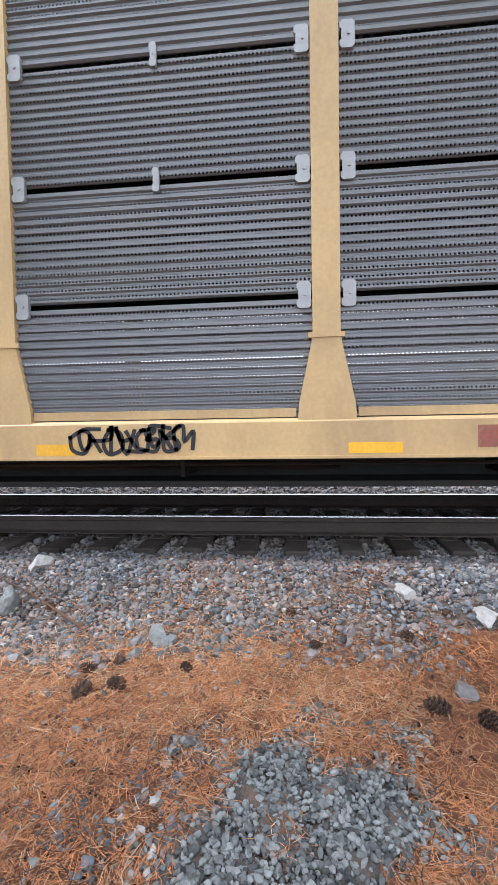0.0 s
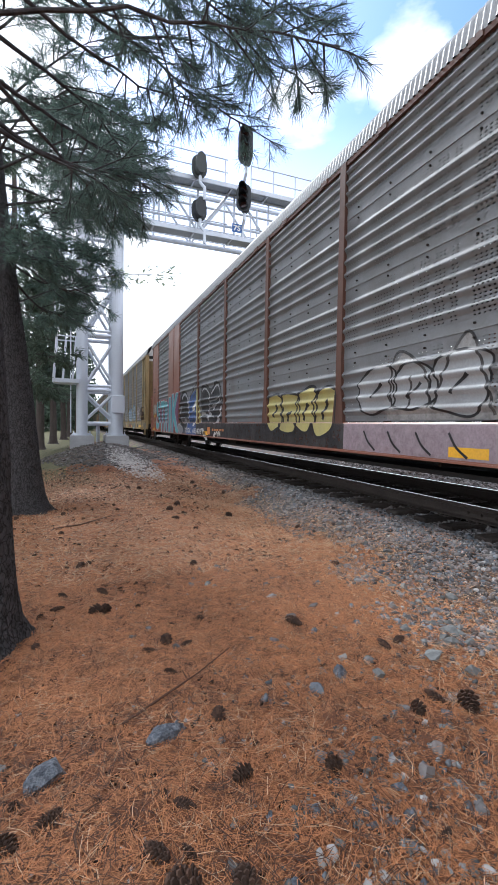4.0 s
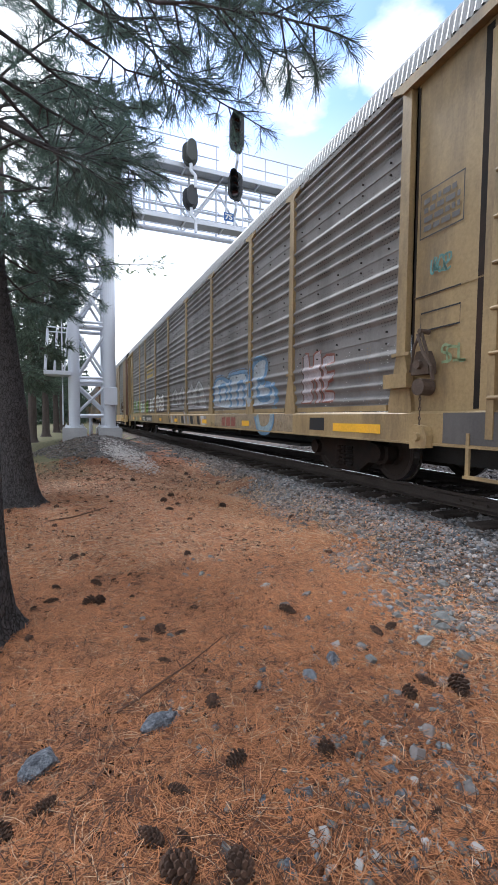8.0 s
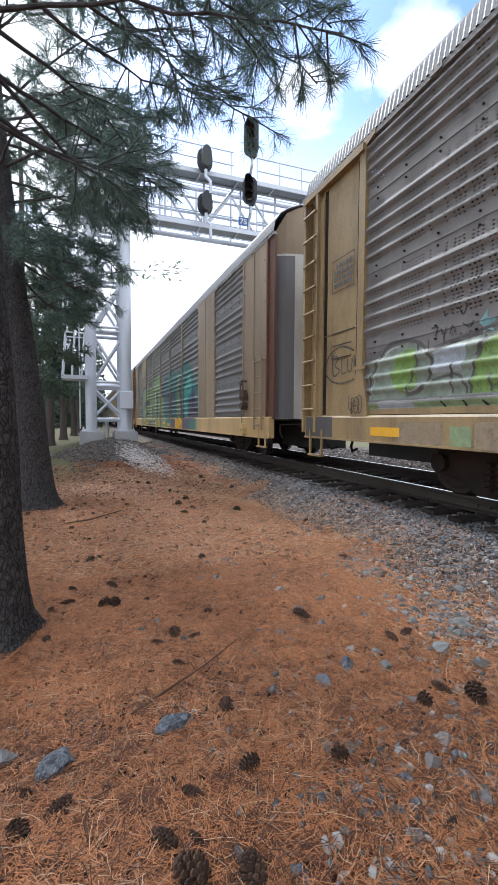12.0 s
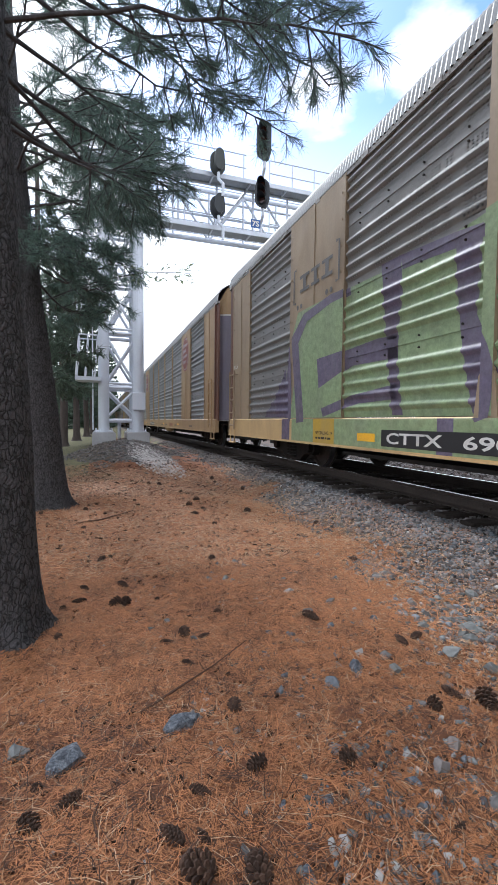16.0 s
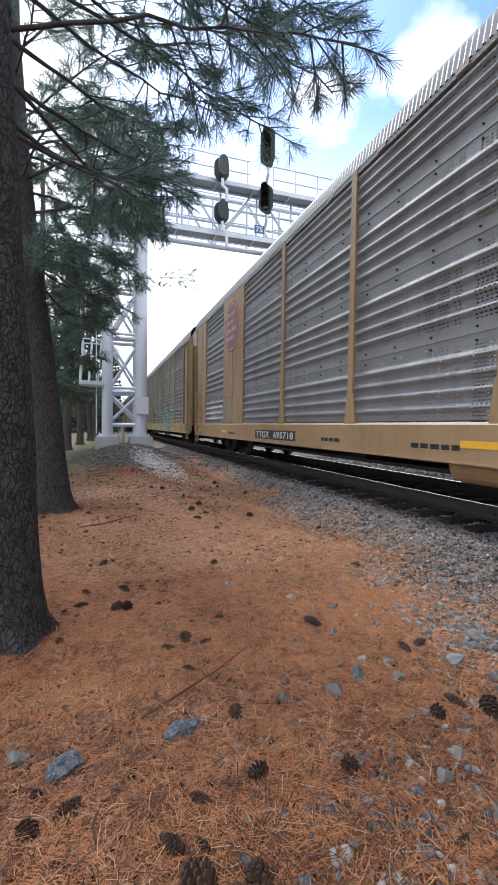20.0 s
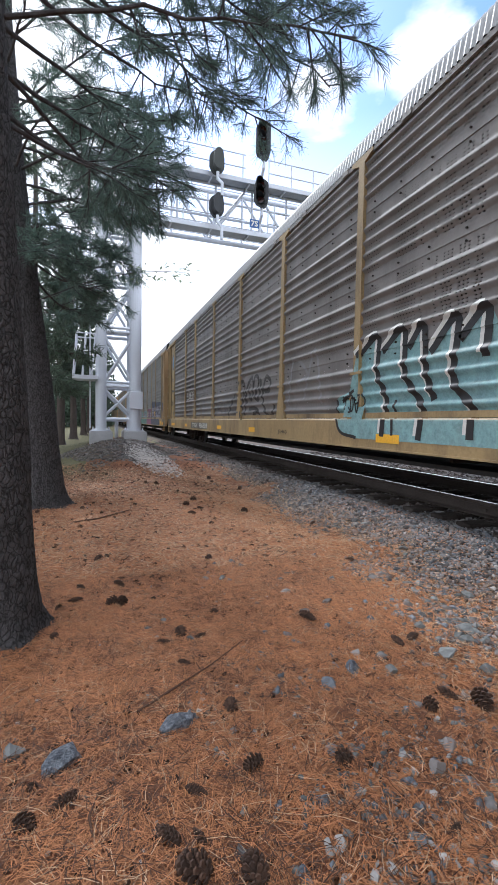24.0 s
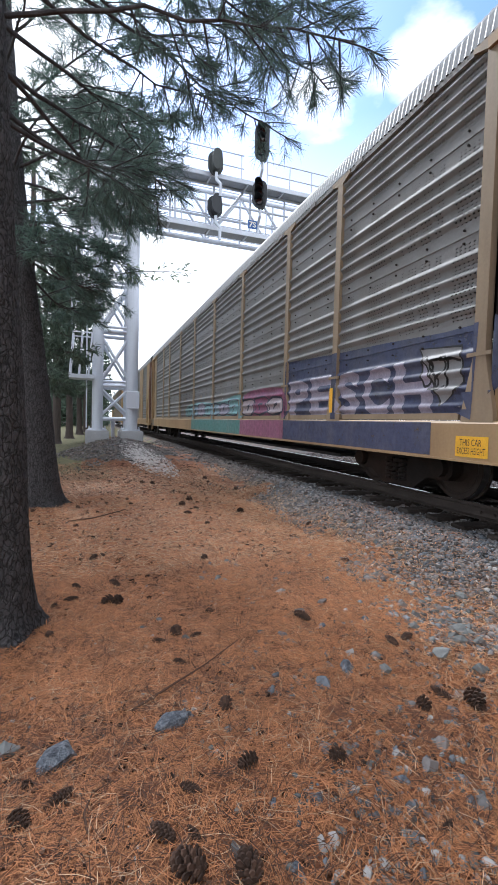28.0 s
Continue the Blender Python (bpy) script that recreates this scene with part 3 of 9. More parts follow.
litter("pine_litter", 30000, (1.9, 3.5), (-1.0, 9), (0.03, 0.09), 0.0035, 29, M["pale_needle"], "bleached pinkish needle scraps at the edge of the ballast", 0.5, 0.03)
litter("pine_litter", 24000, (2.2, 3.9), (-1.5, 6), (0.03, 0.08), 0.003, 27, M["needle"], "orange pine needles fallen among the ballast stones", 0.75, 0.05)
litter("grass", 30000, (-3.5, 0.5), (10.5, 22), (0.05, 0.11), 0.007, 28, M["grass"], "thin olive grass beside the mound", 0.6, 0.05)
litter("pine_litter", 45000, (-2.2, 3.0), (4.3, 13), (0.08, 0.16), 0.0045, 22, M["needle"], "loose orange-brown fallen pine needles")
litter("pine_litter", 24000, (-2.2, 3.4), (4.3, 12), (0.08, 0.16), 0.006, 25, M["pale_needle"], "pale bleached fallen pine needles", 0.4)
litter("pine_litter", 9000, (-2.2, 3.0), (4.3, 12), (0.06, 0.14), 0.008, 26, M["dark_needle"], "dark brown pine needles that also paint shade into the litter's gaps", clump=-1.3)

litter("pine_litter", 60000, (-1.6, 3.0), (2.4, 8.5), (0.06, 0.14), 0.0034, 31, M["needle"], "fresh orange pine needles over the slope", clump=0.2)

on_litter = lambda x, y, r: (litter_edge(x, y) < r.uniform(-0.4, 0.2, len(x))) & (bare_patch(x, y) > 0.8) & (clumps(x, y) < r.uniform(-0.6, 0.6, len(x)))
stones("bark_scrap", 7500, (-1.0, 3.0), (-0.8, 5), (0.006, 0.024), M["scrap"], "dark bark and cone scraps strewn in the litter", 34, on_litter, category="debris")
stones("bark_scrap", 6500, (-1.6, 3.0), (4, 13), (0.010, 0.036), M["scrap"], "dark bark and cone scraps strewn in the litter", 35, on_litter, category="debris")
stones("gravel", 1500, (-0.8, 2.9), (-0.6, 8), (0.006, 0.018), M["pale_stone"], "tiny pale stones in the litter", 36, on_litter)

for xr, yr, n, k in (((-6.0, -1.1), (-5.5, 10), 15000, 0), ((-1.6, 3.0), (-5.5, -1.0), 7000, 1)):      # behind and beside the camera
    litter("pine_litter", n, xr, yr, (0.10, 0.18), 0.006, 37 + 2 * k, M["needle"], "coarse fallen needles further from the track", 0.1, 0.03, clump=0.7)
    litter("pine_litter", n // 2, xr, yr, (0.08, 0.16), 0.007, 38 + 2 * k, M["dark_needle"], "dark needles further from the track", 0.1, 0.02, clump=-1.3)
stones("ballast", 9000, (2.2, 4.3), (-14, -2.0), (0.03, 0.065), M["ballast"], "grey crushed stone ballast further along the track", 41, on_stone)
stones("bark_scrap", 1400, (-6, -1.0), (-5.5, 10), (0.012, 0.036), M["scrap"], "dark bark scraps strewn wider in the litter", 40, on_litter, category="debris")

# rails
RAIL = [(-0.075, -0.185), (0.075, -0.185), (0.075, -0.172), (0.016, -0.155), (0.009, -0.14), (0.009, -0.055), (0.036, -0.042), (0.036, -0.006), (0.03, -0.001), (-0.03, -0.001), (-0.036, -0.006), (-0.036, -0.042), (-0.009, -0.055), (-0.009, -0.14), (-0.016, -0.155), (-0.075, -0.172)]
for side in (-0.7525, 0.7525):
    rail = empty("rail", pose(TRACK_X + side, 0, 0))
    tagged(rail, "rusty brown steel rail with a polished running surface", "rail", group="rails of the track")
    bm = bmesh.new()
    prism(bm, RAIL, "y", -120, 500)
    part("rail_profile", bm, M["rail"], rail)
    bm = bmesh.new()
    prism(bm, [(-0.028, -0.003), (0.028, -0.003), (0.026, 0.0), (-0.026, 0.0)], "y", -120, 500)
    part("running_surface", bm, M["rail_head"], rail, "polished bright rail head")
    for y in (3.81, 15.8):
        bm = bmesh.new()
        for s in (-1, 1):
            prism(bm, [(s * 0.012, -0.15), (s * 0.035, -0.15), (s * 0.022, -0.10), (s * 0.035, -0.05), (s * 0.012, -0.05)], "y", y - 0.42, y + 0.42)
            for k in range(4):
                rod(bm, (s * 0.02, y - 0.3 + 0.2 * k, -0.1), (s * 0.055, y - 0.3 + 0.2 * k, -0.1), 0.02, n=6)
        part("joint_bar", bm, M["rail"], rail, "bolted joint bar")

tie_bm = bmesh.new()
box(tie_bm, -1.31, 1.31, -0.11, 0.11, -0.37, -0.192)
bmesh.ops.bevel(tie_bm, geom=tie_bm.edges[:], offset=0.012, segments=1, affect="EDGES")
tie_me = bpy.data.meshes.new("tie")
tie_bm.to_mesh(tie_me)
tie_bm.free()
tie_me.materials.append(M["tie"])
plate_bm = bmesh.new()
box(plate_bm, -0.18, 0.18, -0.095, 0.095, -0.193, -0.184)
for sx in (-0.1, 0.1):
    for sy in (-0.06, 0.06):
        box(plate_bm, sx - 0.012, sx + 0.012, sy - 0.012, sy + 0.012, -0.185, -0.16)
plate_me = bpy.data.meshes.new("tie_plate")
plate_bm.to_mesh(plate_me)
plate_bm.free()
plate_me.materials.append(M["rail"])
tie_rng = random.Random(5)
for k in range(150):
    y = -8 + 0.497 * k
    tie = tagged(new("tie", tie_me), "dark creosoted wooden railway tie", "railway tie", group="ties under the rails")
    tie.matrix_basis = pose(TRACK_X + tie_rng.uniform(-0.05, 0.05), y + tie_rng.uniform(-0.03, 0.03), tie_rng.uniform(-0.012, 0.0), 0, 0, tie_rng.uniform(-1.5, 1.5))
    for side in (-0.7525, 0.7525):
        shared("tie_plate", plate_me, tie, (side, 0, 0.0))

# ---------------------------------------------------------------- autorack railcars
HALF = 1.60                                       # half the width over the panels' flats
SILL_LOW, SILL_TOP, SIDE_TOP, ROOF_TOP = 0.70, 1.03, 4.93, 5.72


def car_paint(name, base, **kw):
    args = dict(rough=0.55, var=0.12, scale=1.6, fine=30, bump=0.08, stain=GRIME, stain_amount=0.35, stain_scale=1.1, streak=3.0)
    args.update(kw)
    return surface(name, base, **args)


HOLES = (0.060, 0.040, 0.0088, 0.6, 1)
CM = {
    "zinc_holes": car_paint("perforated_zinc_panel", (0.18, 0.187, 0.20), rough=0.45, metal=0.3, stain=(0.20, 0.195, 0.19), stain_amount=0.5, holes=(0.034, 0.072, 0.0098, 1, 0)),
    "zinc_clean": car_paint("galvanised_panel", (0.235, 0.242, 0.255), rough=0.6, metal=0.1, stain=(0.17, 0.165, 0.16), stain_amount=0.65, holes=HOLES),
    "zinc_brown": car_paint("grimy_galvanised_panel", (0.215, 0.203, 0.20), rough=0.65, metal=0.05, stain=(0.10, 0.09, 0.088), stain_amount=0.8, holes=HOLES),
    "zinc_grey": car_paint("weathered_galvanised_panel", (0.205, 0.203, 0.205), rough=0.6, metal=0.1, stain=(0.17, 0.155, 0.14), stain_amount=0.6, holes=HOLES),
    "yellow": car_paint("weathered_yellow_paint", (0.54, 0.375, 0.175), stain=(0.24, 0.16, 0.10), stain_amount=0.55),
    "mustard": car_paint("grimy_yellow_paint", (0.35, 0.25, 0.12), stain=(0.07, 0.048, 0.032), stain_amount=0.9, stain_scale=1.6, streak=4.0, var=0.22),
    "tan": car_paint("faded_yellow_brown_paint", (0.34, 0.225, 0.115), stain=(0.19, 0.115, 0.06), stain_amount=0.7),
    "beige": car_paint("faded_beige_paint", (0.30, 0.225, 0.145), stain=(0.17, 0.12, 0.08), stain_amount=0.7, stain_scale=1.4, streak=4.0),
    "oxide": car_paint("red_oxide_paint", (0.25, 0.095, 0.058), rough=0.4, stain=(0.30, 0.175, 0.14), stain_amount=0.7, stain_scale=0.9, streak=2.0, var=0.2),
    "brown": car_paint("dark_brown_paint", (0.13, 0.055, 0.035), stain=GRIME, stain_amount=0.4),
    "pale": car_paint("grey_white_door_paint", (0.55, 0.54, 0.51), stain=(0.25, 0.22, 0.18), stain_amount=0.5),
    "eave_grey": car_paint("grey_eave", (0.27, 0.26, 0.25), stain=GRIME, stain_amount=0.5),
    "slate": car_paint("dark_grey_paint", (0.16, 0.16, 0.17), stain=GRIME, stain_amount=0.4),
}


SHEETS = ((1.10, 1.84), (2.13, 2.88), (3.15, 3.92), (4.22, 4.86))      # foot and head of the ribs on each sheet


def rounded(z):
    """True where the sheet swells into ribs, false on the flat seams between."""
    return any(low + 0.01 < z < high - 0.01 for low, high in SHEETS)


def ribs(kind):
    """The panel's section: (height, depth outwards) from bottom to top."""
    rows = [(SILL_TOP + 0.02, 0.0)]
    if kind == "fine":                            # four tiers of narrow ribs with a slot between tiers
        tiers, pitch, d = ((1.07, 2.045), (2.075, 3.075), (3.105, 4.115), (4.145, 4.90)), 0.072, 0.019
        for a, b in tiers:
            n = int((b - a) / pitch)
            for k in range(n):
                z = a + (b - a) / n * (k + 0.12)
                rows += [(z, 0.0), (z + 0.014, d), (z + 0.044, d), (z + 0.058, 0.0)]
    else:                                         # four sheets, each with four rounded ribs, and a bolted flat band at each seam
        d = 0.042
        for low, high in SHEETS:
            n = 4
            pitch = (high - low) / n
            for k in range(n):
                z = low + pitch * (k + 0.5)
                rows += [(z + u * pitch, d * h) for u, h in ((-0.36, 0.0), (-0.22, 0.26), (-0.08, 0.94), (0.08, 0.94), (0.22, 0.26), (0.36, 0.0))]
            rows += [(high, 0.0)]
            if high < 4.5:
                rows += [(high + 0.14, 0.0), (high + 0.142, 0.010), (high + 0.26, 0.0)]
    rows = [r for r in rows if r[0] < SIDE_TOP - 0.03] + [(SIDE_TOP - 0.02, 0.0)]
    return rows


RIBS = {k: ribs(k) for k in ("fine", "deep")}
MESHES = {}


def panel_mesh(kind, width, material, z0=None, z1=None):
    key = ("panel", kind, round(width, 3), material.name, z0)
    if key not in MESHES:
        rows = [(z, d) for z, d in RIBS[kind] if (z0 is None or z0 - 0.001 <= z <= z1 + 0.001)]
        bm = bmesh.new()
        w = width / 2
        layers = []
        for back in (0.0, 0.014):
            layers.append([[bm.verts.new((-HALF - d + back, y, z)) for y in (-w, w)] for z, d in rows])
        for layer, flip in zip(layers, (1, -1)):
            for a, b in zip(layer, layer[1:]):
                f = (a[0], b[0], b[1], a[1])
                bm.faces.new(f[::flip]).smooth = kind == "deep" and rounded((a[0].co.z + b[0].co.z) / 2)
        edge = [[[bm.verts.new(v.co) for v in row] for row in layer] for layer in layers]
        for s in (0, 1):
            for k in range(len(rows) - 1):
                f = (edge[0][k][s], edge[1][k][s], edge[1][k + 1][s], edge[0][k + 1][s])
                bm.faces.new(f if s else f[::-1])
        for k in (0, -1):
            f = (edge[0][k][0], edge[0][k][1], edge[1][k][1], edge[1][k][0])
            bm.faces.new(f)
        bmesh.ops.recalc_face_normals(bm, faces=bm.faces)
        if kind == "deep":                        # two rows of bolts at each seam
            for z in (1.90, 2.05, 2.95, 3.09, 3.99, 4.14):
                n = max(2, round(width / 0.62))
                for q in range(n):
                    y = -w + width * (q + 0.5) / n
                    rod(bm, (-HALF - 0.028, y, z), (-HALF - 0.008, y, z), 0.013, n=6, mi=1)
        me = bpy.data.meshes.new("panel")
        bm.to_mesh(me)
        bm.free()
        me.materials.append(material)
        me.materials.append(M["dark"])
        MESHES[key] = me
    return MESHES[key]


def keep_mesh(key, make, materials):
    if key not in MESHES:
        bm = bmesh.new()
        make(bm)
        bmesh.ops.recalc_face_normals(bm, faces=bm.faces)
        me = bpy.data.meshes.new(key[0])
        bm.to_mesh(me)
        bm.free()
        for m in materials:
            me.materials.append(m)
        MESHES[key] = me
    return MESHES[key]


POST_FACE = HALF + 0.055


def post_half(k, z):
    if z > 1.72 or not k["flare"]:
        return k["post_w"]
    return k["post_w"] + (1.72 - z) / 0.7 * 0.13


def build_post(bm, flare, w=0.13):
    if flare:
        g = w + 0.13
        o = [(-g, SILL_TOP - 0.04), (g, SILL_TOP - 0.04), (g - 0.01, 1.15), (w + 0.01, 1.66), (w, 1.75), (w, SIDE_TOP - 0.12), (w + 0.19, SIDE_TOP - 0.05), (w + 0.19, SIDE_TOP), (-w - 0.19, SIDE_TOP), (-w - 0.19, SIDE_TOP - 0.05), (-w, SIDE_TOP - 0.12), (-w, 1.75), (-w - 0.01, 1.66), (-g + 0.01, 1.15)]
    else:
        o = [(-0.15, SILL_TOP - 0.03), (0.15, SILL_TOP - 0.03), (0.10, 1.45), (0.07, 1.5), (0.07, SIDE_TOP), (-0.07, SIDE_TOP), (-0.07, 1.5), (-0.10, 1.45)]
    prism(bm, o, "x", -POST_FACE, -HALF + 0.03)
    if flare:                                     # weld seam plates on the gusset
        box(bm, -POST_FACE - 0.012, -POST_FACE + 0.01, -0.15, 0.15, 1.70, 1.74)


def bracket(bm):
    prism(bm, [(-0.04, -0.11), (0.04, -0.11), (0.06, -0.09), (0.06, -0.05), (0.045, -0.04), (0.045, 0.04), (0.06, 0.05), (0.06, 0.09), (0.04, 0.11), (-0.04, 0.11), (-0.06, 0.09), (-0.06, -0.09)], "x", -HALF - 0.045, -HALF - 0.005)
    rod(bm, (-HALF - 0.055, -0.01, 0), (-HALF - 0.04, -0.01, 0), 0.012, n=6)


def roof_mesh(bm, half_len):
    arch = []
    for k in range(15):
        a = math.pi * (k / 14)
        x = -math.cos(a) * (HALF + 0.035)
        z = SIDE_TOP + 0.01 + (ROOF_TOP - SIDE_TOP - 0.02) * math.sin(a) ** 0.8
        arch.append((x, z, math.cos(math.pi - a), math.sin(a)))
    count = round(2 * half_len / 0.086)
    ys = [(-half_len + 2 * half_len * (k + u) / count, h) for k in range(count) for u, h in ((0.0, 0.0), (0.2, 0.004), (0.4, 0.024), (0.6, 0.024), (0.8, 0.004))]
    rings = [[bm.verts.new((x + nx * h, yy, z + nz * h)) for x, z, nx, nz in arch] for yy, h in ys]
    for a, b in zip(rings, rings[1:]):
        for k in range(14):
            bm.faces.new((a[k], a[k + 1], b[k + 1], b[k])).smooth = True


def ladder(bm, y0, y1, z0, z1, x, step):
    for y in (y0, y1):
        rod(bm, (x, y, z0), (x, y, z1), 0.022, n=6)
    z = z0 + 0.12
    while z < z1:
        rod(bm, (x, y0, z), (x, y1, z), 0.014, n=6)
        z += step


def side_frame(bm):
    """One cast side frame of a freight truck with its spring nest and two bearing ends."""
    o = [(-1.06, 0.34), (-0.98, 0.26), (-0.62, 0.26), (-0.34, 0.08), (0.34, 0.08), (0.62, 0.26), (0.98, 0.26), (1.06, 0.34), (1.06, 0.52), (0.7, 0.56), (0.4, 0.66), (-0.4, 0.66), (-0.7, 0.56), (-1.06, 0.52)]
    prism(bm, o, "x", -0.075, 0.075)
    for y in (-0.15, 0.0, 0.15):
        for k in range(5):
            rod(bm, (-0.1, y, 0.16 + 0.07 * k), (-0.1, y, 0.20 + 0.07 * k), 0.062, n=8)
    for y in (-0.875, 0.875):
        rod(bm, (-0.16, y, 0.42), (0.05, y, 0.42), 0.12, n=12)


def axle(bm):
    rod(bm, (-1.0, 0, 0), (1.0, 0, 0), 0.085, n=12)


def wheel(bm):
    """One wheel turned on a lathe about x: hub, dished web, bright tread and inner flange; its face looks to -x."""
    rows = ((-0.155, 0.0), (-0.155, 0.13), (-0.09, 0.15), (-0.045, 0.19), (-0.04, 0.33), (-0.065, 0.36), (-0.066, 0.412), (-0.055, 0.42), (0.055, 0.42), (0.06, 0.447), (0.085, 0.447), (0.088, 0.36), (0.05, 0.33), (0.05, 0.19), (0.09, 0.15), (0.09, 0.0))
    n = 28
    rings = [[bm.verts.new((x, r * math.cos(k * math.tau / n), r * math.sin(k * math.tau / n))) for k in range(n)] if r else [bm.verts.new((x, 0, 0))] for x, r in rows]
    for q, (a, b) in enumerate(zip(rings, rings[1:])):
        for k in range(n):
            f = [v for v in (a[k % len(a)], a[(k + 1) % len(a)] if len(a) > 1 else None, b[(k + 1) % len(b)] if len(b) > 1 else None, b[k % len(b)]) if v]
            bm.faces.new(f).material_index = 1 if q == 7 else 0


def coupler(bm):
    box(bm, -0.09, 0.09, 0.0, 0.55, 0.66, 0.84)
    prism(bm, [(-0.17, 0.5), (0.15, 0.5), (0.2, 0.72), (0.06, 0.80), (0.0, 0.7), (-0.14, 0.66)], "z", 0.58, 0.90)


def end_door(bm, half_len, bulge=0.30):
    """Bowed clamshell end doors under the arch of the roof; the part above z 4.55 takes the second material."""
    cols = []
    for k in range(13):
        u = -1 + 2 * k / 12
        x = u * (HALF - 0.05)
        y = half_len + bulge * (1 - u * u) ** 0.6
        top = SIDE_TOP + 0.0 + (ROOF_TOP - SIDE_TOP - 0.04) * max(1 - u * u, 0) ** 0.4
        cols.append((x, y, top))
    zs = [0.98, 2.4, 4.0, 4.55]
    grid = [[bm.verts.new((x, y, z)) for z in zs] + [bm.verts.new((x, y, max(top, 4.56)))] for x, y, top in cols]
    for a, b in zip(grid, grid[1:]):
        for k in range(4):
            bm.faces.new((a[k], b[k], b[k + 1], a[k + 1])).material_index = 1 if k == 3 else 0
    low = [bm.verts.new((x, half_len - 0.25, 0.98)) for x, y, t in cols]
    for k in range(12):
        bm.faces.new((grid[k][0], low[k], low[k + 1], grid[k + 1][0]))


CAR_KINDS = {
    "flared": dict(post_w=0.115, rows=(1.45, 4.32, 7.2, 9.15, 12.02), half_len=13.75, plates=(), end=12.02, flare=True),
    "slim": dict(post_w=0.075, rows=(1.45, 4.32, 7.2, 9.15, 12.02), half_len=13.75, plates=(), end=12.02, flare=True),
    "plain": dict(post_w=0.075, rows=(1.4, 4.2), half_len=13.55, plates=((7.0, 9.1),), end=11.65, flare=False, inner=(9.1, 11.65)),
}


SILL_OF = {}


def make_car(name, kind, label, ribs_kind, panel, post, sill, plate, door, door_top, roof, ladders=True, sill_low=0.60, brake=True):
    k = CAR_KINDS[kind]
    hl, flare = k["half_len"], k["flare"]
    car = empty("autorack_car", pose(TRACK_X, 0, 0))
    tagged(car, label, "railcar", group="cars of the freight train")
    car["maker"] = 0
    turn = (0, 0, math.pi)
    # bays of ribbed panel, both sides
    rows = k["rows"]
    if flare:
        cuts = sorted([-r for r in rows] + list(rows))
        bays = [(a, b) for a, b in zip(cuts, cuts[1:])]
        posts = cuts
    else:
        cuts = [-7.0, -4.2, -1.4, 1.4, 4.2, 7.0]
        bays = list(zip(cuts, cuts[1:])) + [(9.1, 11.65), (-11.65, -9.1)]
        posts = [-4.2, -1.4, 1.4, 4.2]
    tiers = ((1.05, 2.06), (2.06, 3.09), (3.09, 4.13), (4.13, 4.92)) if ribs_kind == "fine" else (None,)
    for a, b in bays:
        for tier in tiers:
            gap = 0.05
            me = panel_mesh(ribs_kind, b - a - gap, panel, *(tier or (None, None)))
            shared("panel", me, car, (0, (a + b) / 2, 0))
            shared("panel", me, car, (0, (a + b) / 2, 0), turn)
    post_me = keep_mesh(("post", kind, post.name), lambda bm: build_post(bm, flare, k["post_w"]), [post])
    for y in posts:
        shared("post", post_me, car, (0, y, 0))
        shared("post", post_me, car, (0, y, 0), turn)
    if ribs_kind == "fine":
        br = keep_mesh(("bracket", 0), bracket, [M["white_sheet"]])
        for a, b in bays:
            for z in (2.06, 3.09, 4.13):
                for y in (a + 0.185, b - 0.185):
                    shared("bracket", br, car, (0, y, z))
                if z > 2.5:
                    shared("bracket", br, car, (0, (a + b) / 2, z)).scale = (1, 0.5, 0.9)
    if flare:                                     # flat strip along the foot of each bay
        for a, b in bays:
            w = b - a - 0.52
            strip = keep_mesh(("foot_strip", round(w, 3), post.name), lambda bm: box(bm, -HALF - 0.035, -HALF + 0.02, -w / 2, w / 2, SILL_TOP + 0.01, SILL_TOP + 0.085), [post])
            shared("foot_strip", strip, car, (0, (a + b) / 2, 0))
    # flat plates beside the trucks
    def plate_mesh(w):
        def make(bm):
            prism(bm, [(-w / 2, SILL_TOP - 0.02), (w / 2, SILL_TOP - 0.02), (w / 2, SIDE_TOP), (-w / 2, SIDE_TOP)], "x", -HALF - 0.045, -HALF + 0.02)
            box(bm, -HALF - 0.062, -HALF - 0.04, -0.02, 0.02, SILL_TOP, SIDE_TOP - 0.02)
            for a, b in ((-w / 2 + 0.01, -0.022), (0.022, w / 2 - 0.01)):      # thin sheet, buckled between its frames
                rows = []
                for i in range(25):
                    z = SILL_TOP + 0.01 + (SIDE_TOP - SILL_TOP - 0.03) * i / 24
                    rows.append([bm.verts.new((-HALF - 0.05 - 0.012 * noise.noise(Vector((y * 2.2 + w, z * 1.9, 3.1))) * min(1, 4 * (u / 9) * (1 - u / 9)) , y, z)) for u, y in [(q, a + (b - a) * q / 9) for q in range(10)]])
                for ra, rb in zip(rows, rows[1:]):
                    for q in range(9):
                        bm.faces.new((ra[q], rb[q], rb[q + 1], ra[q + 1])).smooth = True
            for s in (-1, 1):
                for q in range(9):
                    rod(bm, (-HALF - 0.06, s * (w / 2 - 0.1), 1.3 + q * 0.42), (-HALF - 0.04, s * (w / 2 - 0.1), 1.3 + q * 0.42), 0.018, n=6)
        return keep_mesh(("plate", round(w, 3), plate.name), make, [plate])
    for a, b in k["plates"]:
        for s in (-1, 1):
            me = plate_mesh(b - a)
            shared("side_plate", me, car, (0, s * (a + b) / 2, 0))
            shared("side_plate", me, car, (0, s * (a + b) / 2, 0), turn)
    # end bays
    ew = hl - k["end"]
    EB = []
    def piece(pname, *boxes):
        EB.append((pname, boxes))
